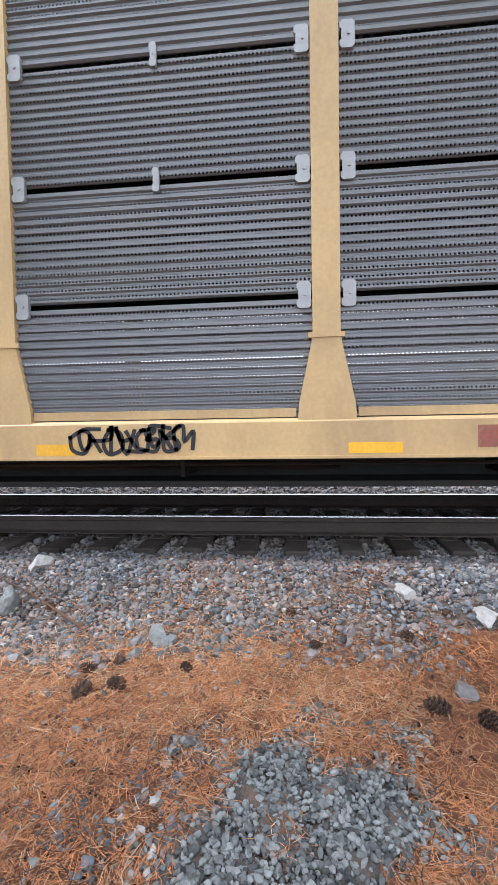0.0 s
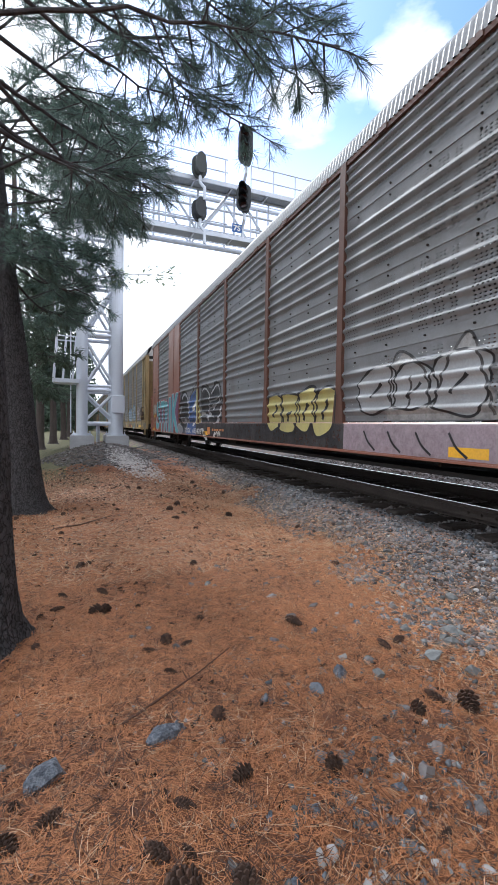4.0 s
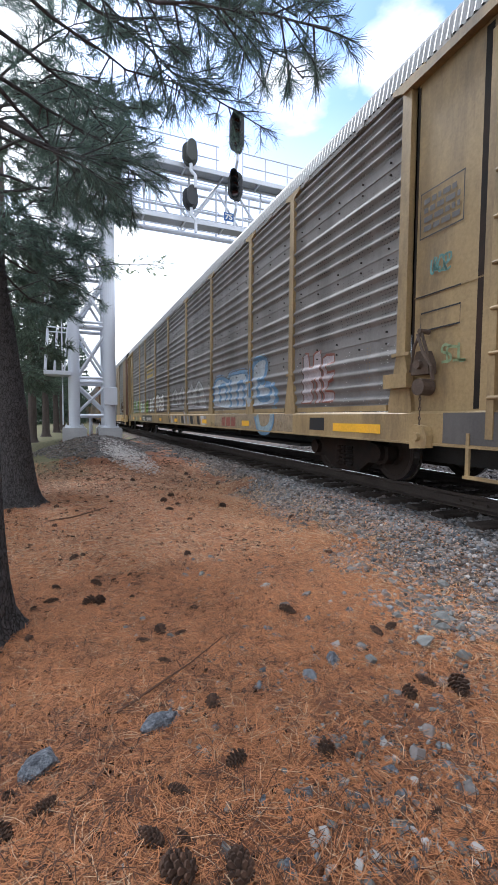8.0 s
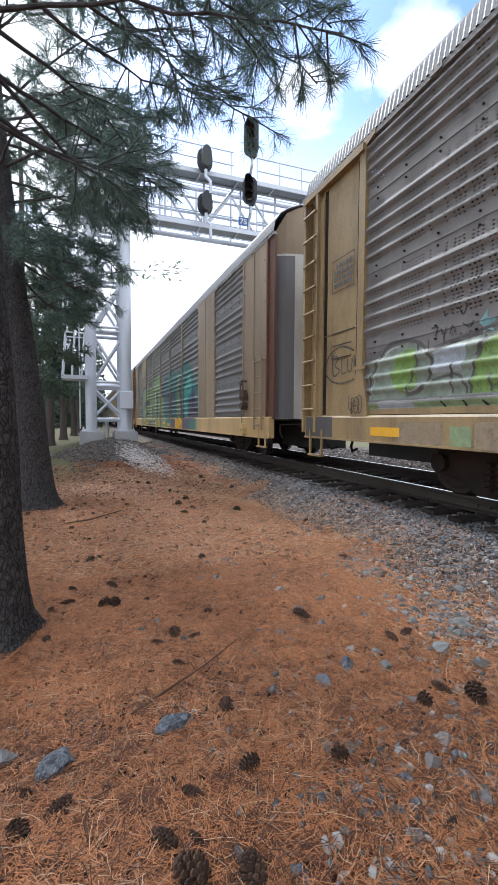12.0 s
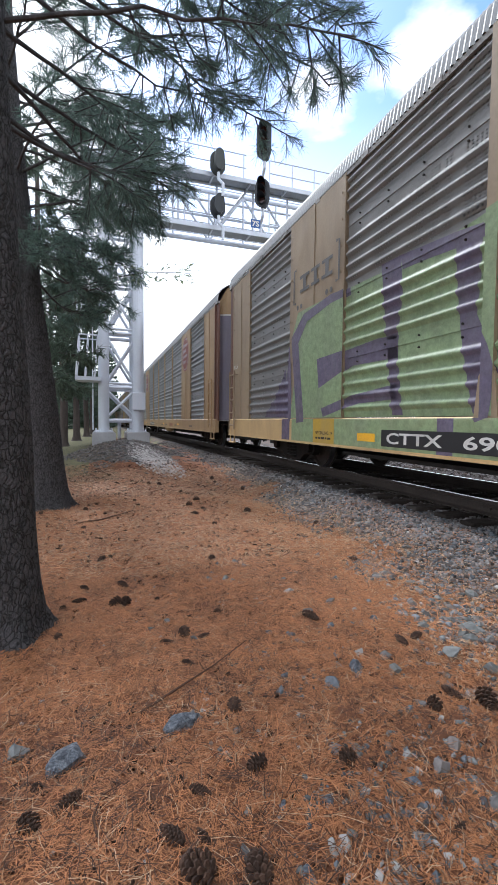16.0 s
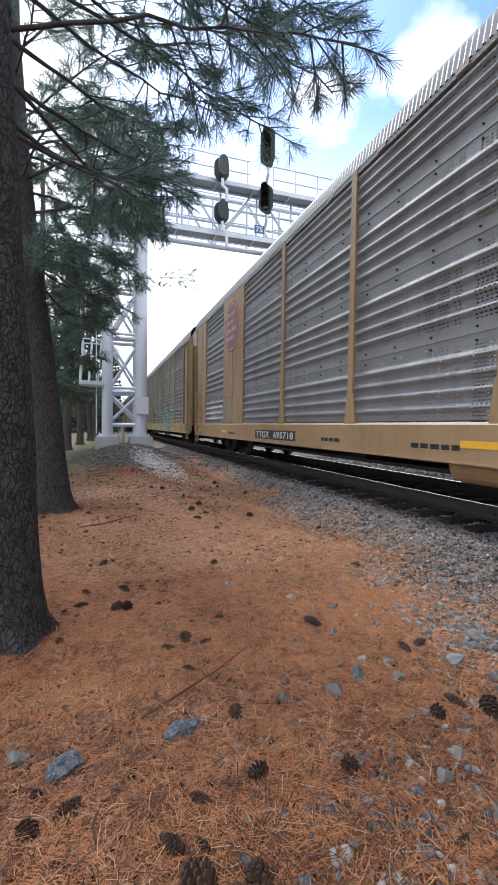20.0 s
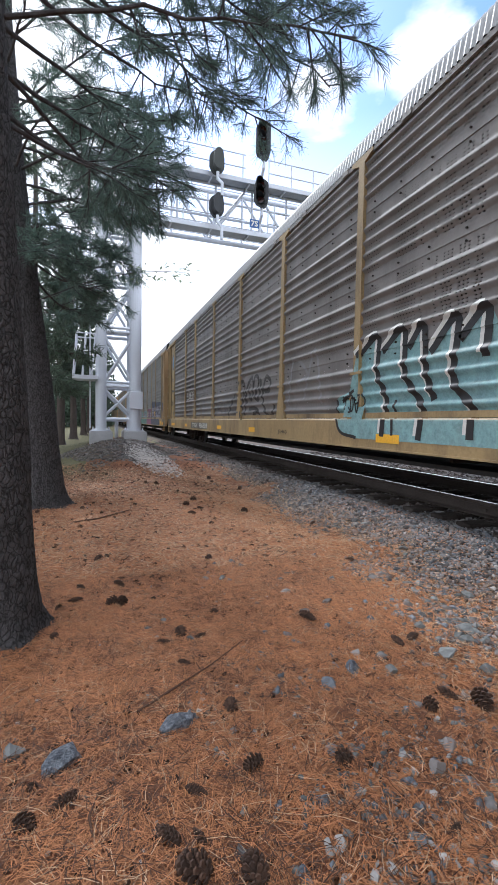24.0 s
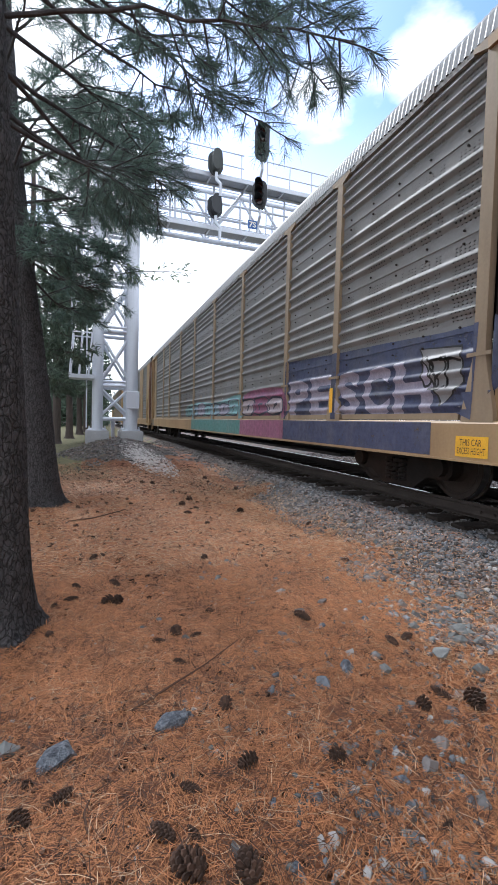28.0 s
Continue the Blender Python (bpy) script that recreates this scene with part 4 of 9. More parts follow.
    if flare:                                     # recessed sheet, door flange and a framed ladder column at the corner
        piece("end_sheet", (-HALF + 0.0, -HALF + 0.05, -ew / 2 + 0.135, ew / 2 - 0.5, SILL_TOP - 0.02, SIDE_TOP - 0.02))
        piece("door_flange", (-HALF - 0.03, -HALF + 0.04, ew / 2 - 0.62, ew / 2 - 0.5, SILL_TOP - 0.1, SIDE_TOP - 0.3))
        piece("corner_sheet", (-HALF + 0.06, -HALF + 0.09, ew / 2 - 0.5, ew / 2, SILL_TOP - 0.1, SIDE_TOP))
        for y0, y1 in ((ew / 2 - 0.5, ew / 2 - 0.42), (ew / 2 - 0.07, ew / 2)):
            piece("ladder_stile", (-HALF - 0.085, -HALF + 0.06, y0, y1, SILL_TOP - 0.28, SIDE_TOP - 0.12))
        piece("hood", (-HALF - 0.09, -HALF + 0.0, -ew / 2 - 0.05, ew / 2 + 0.02, SIDE_TOP - 0.16, SIDE_TOP - 0.06))
        piece("seam_strip", (-HALF - 0.006, -HALF + 0.01, -ew / 2 + 0.15, ew / 2 - 0.63, 2.345, 2.365))
        piece("grab_strip", (-HALF - 0.012, -HALF + 0.01, -ew / 2 + 0.3, -ew / 2 + 0.75, 1.95, 1.965))
    else:
        piece("end_sheet", (-HALF - 0.03, -HALF + 0.03, -ew / 2, ew / 2 - 0.36, SILL_TOP - 0.02, SIDE_TOP - 0.02))
        piece("seam_strip", (-HALF - 0.045, -HALF - 0.02, -ew / 2 + 0.72, -ew / 2 + 0.78, SILL_TOP + 0.05, SIDE_TOP - 0.02))
        piece("seam_strip", (-HALF - 0.048, -HALF - 0.02, -ew / 2, -ew / 2 + 0.08, SILL_TOP - 0.02, SIDE_TOP - 0.01))

    for num, (pname, boxes) in enumerate(EB):
        def cut(bm):
            for b in boxes:
                box(bm, *b)
            if pname == "end_sheet" and not flare:
                for q in range(8):
                    for yy in (-ew / 2 + 0.16, ew / 2 - 0.5):
                        rod(bm, (-HALF - 0.045, yy, 1.35 + 0.45 * q), (-HALF - 0.028, yy, 1.35 + 0.45 * q), 0.018, n=6)
        piece_me = keep_mesh((pname, num, kind, plate.name), cut, [plate])
        for s in (-1, 1):
            y = s * (k["end"] + ew / 2)
            for r in ((0, 0, 0), turn):
                o = shared(pname, piece_me, car, (0, y, 0), r)
                if (s < 0) != (r == turn):
                    o.scale = (1, -1, 1)
    if flare:                                     # flat dark strips paint the shade of gaps beside the end sheet
        for a, b in ((ew / 2 - 0.71, ew / 2 - 0.625), (-ew / 2 + 0.137, -ew / 2 + 0.165)):
            shade_strip_me = keep_mesh(("recess", kind, round(a, 2)), lambda bm: box(bm, -HALF - 0.006, -HALF + 0.02, a, b, SILL_TOP + 0.02, SIDE_TOP - 0.2), [M["dark"]])
            for s in (-1, 1):
                o = shared("recess", shade_strip_me, car, (0, s * (k["end"] + ew / 2), 0), None, "flat dark strip painting the shade of a gap beside the end sheet")
                o.scale = (1, s, 1)
    # roof, sills, decks
    shared("roof", keep_mesh(("roof", hl, roof.name), lambda bm: roof_mesh(bm, hl), [roof]), car)
    def eave(bm):
        box(bm, -HALF - 0.04, -HALF + 0.04, -hl, hl, SIDE_TOP - 0.06, SIDE_TOP + 0.008)
        y = -hl + 1.2
        while y < hl - 1:
            box(bm, -HALF - 0.055, -HALF - 0.04, y - 0.09, y + 0.09, SIDE_TOP - 0.05, SIDE_TOP + 0.03)
            y += 1.45
    panel_plain = CM["eave_grey"] if post is not CM["brown"] else CM["brown"]
    eave_me = keep_mesh(("roof_rail", hl, post.name), eave, [M["white_sheet"] if ribs_kind == "fine" else panel_plain])
    shared("roof_rail", eave_me, car)
    shared("roof_rail", eave_me, car, (0, 0, 0), turn)
    def sill_make(bm):
        prism(bm, [(-HALF - 0.065, sill_low), (-HALF + 0.06, sill_low), (-HALF + 0.06, SILL_TOP), (-HALF - 0.04, SILL_TOP), (-HALF - 0.065, SILL_TOP - 0.03)], "y", -hl + 0.1, hl - 0.1)
        box(bm, -HALF - 0.085, -HALF - 0.05, -hl + 0.1, hl - 0.1, sill_low - 0.012, sill_low + 0.012)
    SILL_OF[car.name] = sill_low
    sill_me = keep_mesh(("sill", hl, sill.name, sill_low), sill_make, [sill])
    shared("side_sill", sill_me, car)
    shared("side_sill", sill_me, car, (0, 0, 0), turn)
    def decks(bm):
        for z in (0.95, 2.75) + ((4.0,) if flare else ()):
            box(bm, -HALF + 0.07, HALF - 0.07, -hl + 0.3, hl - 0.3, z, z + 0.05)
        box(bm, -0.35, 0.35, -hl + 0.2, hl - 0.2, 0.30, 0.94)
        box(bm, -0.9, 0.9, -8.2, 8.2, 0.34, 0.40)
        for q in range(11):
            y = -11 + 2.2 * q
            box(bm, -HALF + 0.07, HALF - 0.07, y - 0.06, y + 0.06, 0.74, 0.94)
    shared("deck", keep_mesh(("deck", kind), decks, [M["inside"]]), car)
    for s in (1, -1):
        o = shared("end_door", keep_mesh(("end_door", kind, door.name, door_top.name), lambda bm: end_door(bm, hl - 0.25), [door, door_top]), car, (0, 0, 0), None if s > 0 else turn)
    if not flare:
        def corner(bm):
            box(bm, -HALF - 0.045, -HALF + 0.04, hl - 0.36, hl - 0.30, SILL_TOP - 0.05, SIDE_TOP)
            box(bm, -HALF + 0.0, -HALF + 0.05, hl - 0.30, hl - 0.02, SILL_TOP - 0.05, SIDE_TOP)
        cm2 = keep_mesh(("corner_post", kind, post.name), corner, [CM["brown"]])
        for s in (-1, 1):
            o = shared("corner_post", cm2, car, (0, 0, 0), None if s > 0 else turn, "dark brown corner post")
            o = shared("corner_post", cm2, car, (0, 0, 0), None, "dark brown corner post")
            o.scale = (s, -s, 1)
    if ladders:
        rung_me = keep_mesh(("rung", kind, post.name if flare else plate.name), lambda bm: rod(bm, (-HALF - (0.10 if flare else 0.13), -0.22, 0), (-HALF - (0.10 if flare else 0.13), 0.22, 0), 0.019, n=8), [post if flare else plate])

        def stile(bm):
            rod(bm, (-HALF - 0.13, 0, SILL_TOP - 0.3), (-HALF - 0.13, 0, 2.4), 0.022, n=6)
            for z in (1.0, 2.3):
                rod(bm, (-HALF - 0.13, 0, z), (-HALF + 0.0, 0, z), 0.016, n=5)
        for s in (-1, 1):
            y = s * (hl - (0.25 if flare else 0.62))
            if flare:
                for q in range(9):
                    shared("rung", rung_me, car, (0, y, 1.15 + 0.42 * q))
            else:
                stile_me = keep_mesh(("ladder_stile", "loose", plate.name), stile, [plate])
                for q in (-0.22, 0.22):
                    shared("ladder_stile", stile_me, car, (0, y + q, 0))
                for q in range(5):
                    shared("rung", rung_me, car, (0, y, SILL_TOP - 0.18 + 0.36 * q))
        def step(bm):
            for y in (-0.2, 0.2):
                box(bm, -HALF - 0.08, -HALF - 0.05, y - 0.02, y + 0.02, 0.36, 0.8)
            box(bm, -HALF - 0.11, -HALF - 0.03, -0.22, 0.22, 0.34, 0.37)
        st = keep_mesh(("sill_step", sill.name), step, [sill])
        def housing(bm):
            prism(bm, [(-0.13, 1.44), (0.13, 1.44), (0.12, 1.56), (0.055, 1.70), (-0.055, 1.70), (-0.12, 1.56)], "x", -HALF - 0.15, -HALF - 0.03)
            rod(bm, (-HALF - 0.20, 0, 1.55), (-HALF - 0.14, 0, 1.55), 0.05, n=10)
            rod(bm, (-HALF - 0.19, -0.02, 1.30), (-HALF - 0.02, -0.02, 1.30), 0.095, n=14)

        def arms(bm):
            for e in (-0.16, 0.16):
                tube(bm, [(-HALF - 0.14, 0.0, 1.92), (-HALF - 0.16, e * 0.5, 1.76), (-HALF - 0.13, e, 1.48)], [0.018] * 3, n=6)
            tube(bm, [(-HALF - 0.19, 0.0, 1.88), (-HALF - 0.22, -0.12, 1.66), (-HALF - 0.22, -0.24, 1.50), (-HALF - 0.20, -0.25, 1.36)], [0.02, 0.018, 0.018, 0.022], n=6)
            rod(bm, (-HALF - 0.17, 0, 1.92), (-HALF - 0.03, 0, 1.92), 0.03, n=8)

        def chain(bm):
            for q in range(10):
                e = 0.016 if q % 2 else 0.005
                c = 1.22 - 0.055 * q
                tube(bm, [(-HALF - 0.15, -0.02 - e, c), (-HALF - 0.15, -0.02, c + 0.035), (-HALF - 0.15, -0.02 + e, c), (-HALF - 0.15, -0.02, c - 0.035), (-HALF - 0.15, -0.02 - e, c)], [0.008] * 5, n=4)

        def crank(bm):
            prism(bm, [(-0.14, 0.62), (0.10, 0.60), (0.12, 0.80), (0.04, 0.88), (-0.10, 0.86), (-0.15, 0.76)], "x", -HALF - 0.17, -HALF - 0.06)
            rod(bm, (-HALF - 0.22, -0.02, 0.74), (-HALF - 0.16, -0.02, 0.74), 0.05, n=10)
        at = (0, -k["end"] - (0.42 if flare else 0.26), 0)
        if brake:
            hb = shared("hand_brake", keep_mesh(("hand_brake", 0), housing, [M["rusty"]]), car, at, None, "rusty hand brake with a hanging chain")
            shared("lever", keep_mesh(("lever", 0), arms, [M["rusty"]]), hb)
            shared("chain", keep_mesh(("chain", 0), chain, [M["rusty"]]), hb)
            shared("bell_crank", keep_mesh(("bell_crank", sill.name), crank, [sill]), hb)
            if flare:
                shared("step_box", keep_mesh(("step_box", post.name), lambda bm: box(bm, -HALF - 0.16, -HALF - 0.05, -0.2, 0.2, 1.31, 1.48), [post]), car, (0, -k["end"] - 0.02, 0))
        for s in (-1, 1):
            shared("sill_step", st, car, (0, s * (hl - 0.5), 0))
    # couplers, hoses, trucks
    def hose(bm):
        tube(bm, [(-0.45, 0.0, 0.78), (-0.46, 0.16, 0.66), (-0.44, 0.28, 0.44), (-0.36, 0.36, 0.34), (-0.22, 0.40, 0.38)], [0.028] * 5, n=7)
        rod(bm, (-1.45, 0.05, 0.86), (0.3, 0.05, 0.86), 0.016, n=6)
        tube(bm, [(-1.45, 0.05, 0.86), (-1.47, 0.06, 0.72), (-1.42, 0.07, 0.58)], [0.016] * 3, n=6)
    hose_me = keep_mesh(("air_hose", 0), hose, [M["dark"]])
    for s in (1, -1):
        o = shared("air_hose", hose_me, car, (0, s * (hl - 0.02), 0), None, "black air hose and uncoupling rod")
        o.scale = (1, s, 1)
    cm = keep_mesh(("coupler", hl), lambda bm: coupler(bm), [M["dark"]])
    for s in (1, -1):
        shared("coupler", cm, car, (0, s * (hl - 0.1), 0), None if s > 0 else turn)
    wheelsets = []
    frame_me = keep_mesh(("side_frame", 0), side_frame, [M["dark"]])
    axle_me = keep_mesh(("wheelset", 0), axle, [M["wheel"]])
    wheel_me = keep_mesh(("wheel", 0), wheel, [M["wheel"], M["tread"]])
    def bolster(bm):
        box(bm, -1.0, 1.0, -0.2, 0.2, 0.42, 0.66)
        for s in (-1, 1):
            box(bm, -0.9, 0.9, s * 0.5 - 0.05, s * 0.5 + 0.05, 0.28, 0.38)
    bol_me = keep_mesh(("truck", 0), bolster, [M["dark"]])
    for s in (-1, 1):
        truck = shared("truck", bol_me, car, (0, s * 10.1, 0), None, "black two-axle freight truck")
        for q in (-1, 1):
            shared("side_frame", frame_me, truck, (q * 1.0, 0, 0), None if q < 0 else turn)
        for q in (-0.875, 0.875):
            ws = shared("wheelset", axle_me, car, (0, s * 10.1 + q, 0.42))
            shared("wheel", wheel_me, ws, (-0.7525, 0, 0))
            shared("wheel", wheel_me, ws, (0.7525, 0, 0), turn)
            wheelsets.append(ws)
    def gear(bm):
        rod(bm, (-0.9, -4.5, 0.55), (-0.9, 4.5, 0.55), 0.03, n=6)
        box(bm, -1.2, -0.8, 1.6, 2.2, 0.45, 0.75)
        rod(bm, (-1.35, -8.3, 0.62), (-1.35, 8.3, 0.62), 0.02, n=6)
        for y in (-6, -3, 3, 6):
            box(bm, -1.38, -0.7, y - 0.02, y + 0.02, 0.5, 0.9)
    shared("brake_gear", keep_mesh(("brake_gear", 0), gear, [M["dark"]]), car)
    def tank(bm):
        rings = [(-0.62, 0.10), (-0.58, 0.17), (-0.50, 0.205), (0.50, 0.205), (0.58, 0.17), (0.62, 0.10)]
        tube(bm, [(-1.28, y, 0.52) for y, r in rings], [r for y, r in rings], n=18)
        for y in (-0.3, 0.3):
            box(bm, -1.49, -1.07, y - 0.03, y + 0.03, 0.50, 0.74)
    if not flare and sill is CM["tan"]:
        shared("air_tank", keep_mesh(("air_tank", sill.name), tank, [sill]), car, (0, -1.1, 0), None, "painted air reservoir under the sill")
    return car, wheelsets, kind, ribs_kind


TRAIN = []
ACCEL, SPEED = 0.00554, 5.6626


def train_gone(t):
    return SPEED * t + ACCEL * t * t / 2


def add_car(start, *args, **kw):
    car, wheelsets, kind, ribs_kind = make_car(*args, **kw)
    TRAIN.append((car, wheelsets, start))
    car.matrix_basis = pose(TRACK_X, start, 0)
    del car["maker"]
    return car, kind, ribs_kind


CAR_A = add_car(4.03, "a", "flared", "grey three-deck autorack with yellow posts and graffiti on the sill", "fine", CM["zinc_holes"], CM["yellow"], CM["yellow"], CM["yellow"], CM["yellow"], CM["yellow"], M["white_sheet"], sill_low=0.70)
CAR_B = add_car(32.7, "b", "plain", "zinc autorack with red oxide plates and bold graffiti", "deep", CM["zinc_clean"], CM["brown"], CM["oxide"], CM["oxide"], CM["oxide"], CM["pale"], M["white_sheet"])
CAR_C = add_car(61.78, "c", "slim", "grimy brown-grey autorack with mustard yellow posts and ladders", "deep", CM["zinc_brown"], CM["mustard"], CM["mustard"], CM["mustard"], CM["mustard"], M["white"], M["white_sheet"], sill_low=0.66)
CAR_D = add_car(90.55, "d", "plain", "zinc autorack with beige plates covered in a green and purple mural", "deep", CM["zinc_grey"], CM["beige"], CM["yellow"], CM["beige"], CM["pale"], CM["beige"], M["white_sheet"], sill_low=0.56)
CAR_E = add_car(119.05, "e", "plain", "zinc autorack with tan plates and faded red octagon emblems", "deep", CM["zinc_clean"], CM["tan"], CM["tan"], CM["tan"], CM["pale"], CM["tan"], M["white_sheet"], sill_low=0.58, brake=False)
CAR_F = add_car(147.6, "f", "slim", "grimy grey autorack with mustard yellow posts and grey scrawls", "deep", CM["zinc_brown"], CM["mustard"], CM["mustard"], CM["mustard"], CM["mustard"], M["white"], M["white_sheet"], brake=False)
CAR_G = add_car(176.2, "g", "slim", "grey autorack with tan posts and blue and violet graffiti", "deep", CM["zinc_grey"], CM["beige"], CM["tan"], CM["tan"], CM["tan"], M["white"], M["white_sheet"], brake=False)
CAR_H = add_car(204.8, "h", "plain", "zinc autorack with tan plates far down the train", "deep", CM["zinc_grey"], CM["tan"], CM["tan"], CM["tan"], CM["pale"], CM["tan"], M["white_sheet"], brake=False)
CAR_I = add_car(233.3, "i", "slim", "grey autorack with yellow posts far down the train", "deep", CM["zinc_brown"], CM["yellow"], CM["yellow"], CM["yellow"], CM["yellow"], M["white"], M["white_sheet"], brake=False)

# ---------------------------------------------------------------- lettering and graffiti sprayed on the cars
def spray(name, base, **kw):
    args = dict(rough=0.5, var=0.16, scale=2.2, fine=40, bump=0.05, stain=(0.22, 0.21, 0.20), stain_amount=0.3, stain_scale=2.5, streak=2.0)
    args.update(kw)
    return surface(name, base, **args)


def thin(name, base, cover):
    """Spray so thin and worn that the sheet shows through it in places."""
    m = spray(name, base)
    n, l = m.node_tree.nodes, m.node_tree.links
    tc, no, ra = n.new("ShaderNodeTexCoord"), n.new("ShaderNodeTexNoise"), n.new("ShaderNodeMapRange")
    no.inputs["Scale"].default_value, no.inputs["Detail"].default_value, no.inputs["Roughness"].default_value = 9.0, 8, 0.75
    ra.inputs["From Min"].default_value, ra.inputs["From Max"].default_value = 0.36, 0.60
    ra.inputs["To Min"].default_value, ra.inputs["To Max"].default_value = cover - 0.12, min(1.0, cover + 0.14)
    tr, ms = n.new("ShaderNodeBsdfTransparent"), n.new("ShaderNodeMixShader")
    l.new(tc.outputs["Object"], no.inputs["Vector"])
    l.new(no.outputs["Fac"], ra.inputs["Value"])
    l.new(ra.outputs["Result"], ms.inputs["Fac"])
    l.new(tr.outputs["BSDF"], ms.inputs[1])
    l.new(n["Principled BSDF"].outputs["BSDF"], ms.inputs[2])
    l.new(ms.outputs["Shader"], n["Material Output"].inputs["Surface"])
    return m


INK = {
    "teal": thin("teal_spray", (0.10, 0.46, 0.42), 0.85), "turq": spray("turquoise_spray", (0.09, 0.36, 0.42)), "lime": thin("lime_spray", (0.27, 0.46, 0.10), 0.6), "green": thin("dull_green_spray", (0.27, 0.37, 0.2), 0.78),
    "sea": thin("sea_green_spray", (0.09, 0.27, 0.265), 0.72), "violet": thin("dull_violet_spray", (0.135, 0.11, 0.185), 0.8), "black": spray("black_spray", (0.014, 0.014, 0.017), stain=None), "navy": spray("navy_spray", (0.02, 0.028, 0.06)),
    "haze": thin("dull_blue_spray", (0.05, 0.062, 0.13), 0.80), "white": spray("white_spray", (0.62, 0.62, 0.60)), "pink": thin("magenta_spray", (0.34, 0.12, 0.23), 0.7), "rose": thin("pale_pink_spray", (0.50, 0.44, 0.47), 0.72), "lav": thin("grey_lavender_spray", (0.36, 0.33, 0.42), 0.8), "grey": spray("grey_spray", (0.22, 0.22, 0.23)),
    "yellow": spray("pale_yellow_spray", (0.52, 0.46, 0.17)), "sky": thin("light_blue_spray", (0.30, 0.43, 0.52), 0.75), "cyan": thin("pale_cyan_spray", (0.24, 0.45, 0.48), 0.7),
    "red": thin("faded_red_paint", (0.32, 0.075, 0.06), 0.66), "crimson": spray("red_outline_spray", (0.40, 0.06, 0.10)), "amber": spray("yellow_reflector_sheet", (0.80, 0.43, 0.02), stain_amount=0.15), "glow": thin("red_orange_spray", (0.46, 0.10, 0.03), 0.6), "orange": spray("orange_paint", (0.55, 0.20, 0.05)),
    "mauve": thin("mauve_grey_spray", (0.36, 0.29, 0.33), 0.78), "lav_plain": spray("pale_grey_spray", (0.42, 0.42, 0.44)), "oxblood": spray("dull_red_stencil", (0.20, 0.06, 0.04)), "violet_plain": spray("violet_grey_paint", (0.16, 0.145, 0.19)), "grey_green": thin("worn_grey_green_spray", (0.30, 0.37, 0.30), 0.72), "paleg": spray("pale_green_spray", (0.34, 0.46, 0.32)), "gold": spray("faded_gold_paint", (0.45, 0.30, 0.04)), "smoke": spray("thin_grey_spray", (0.085, 0.08, 0.08)), "zincpatch": spray("cleaned_zinc", (0.36, 0.37, 0.38)),
    "navy_thin": thin("worn_navy_spray", (0.028, 0.036, 0.07), 0.72), "black_thin": thin("worn_black_spray", (0.016, 0.017, 0.022), 0.80), "blue_thin": thin("worn_blue_spray", (0.05, 0.12, 0.36), 0.78),
    "pale_thin": thin("worn_pale_blue_spray", (0.46, 0.52, 0.58), 0.80), "mid_blue": thin("mid_blue_spray", (0.13, 0.27, 0.46), 0.82), "smoke_thin": thin("worn_dark_spray", (0.045, 0.043, 0.045), 0.72), "grey_thin": thin("worn_grey_spray", (0.46, 0.45, 0.44), 0.62), "beige_thin": thin("worn_beige_spray", (0.42, 0.34, 0.24), 0.55),
}


def side_out(car_kind, ribs_kind, y, z):
    """How far the car's near side stands out at a place, as a function of height for the surface that y falls on."""
    k = CAR_KINDS[car_kind]
    if z < SILL_TOP - 0.012:
        return "sill", lambda zz: HALF + 0.066
    ay = abs(y)
    rows = k["rows"]
    for r in rows:
        if abs(ay - r) < post_half(k, z):
            return "post", lambda zz: POST_FACE + 0.001
    for a, b in k["plates"]:
        if a <= ay <= b:
            return "plate", lambda zz: HALF + 0.06
    if ay > k["end"]:
        return "end", (lambda zz: HALF + 0.013) if k["flare"] else (lambda zz: HALF + 0.046)
    prof = RIBS[ribs_kind]
    zs, ds = [p[0] for p in prof], [p[1] for p in prof]
    return "panel", lambda zz: HALF + float(np.interp(zz, zs, ds))


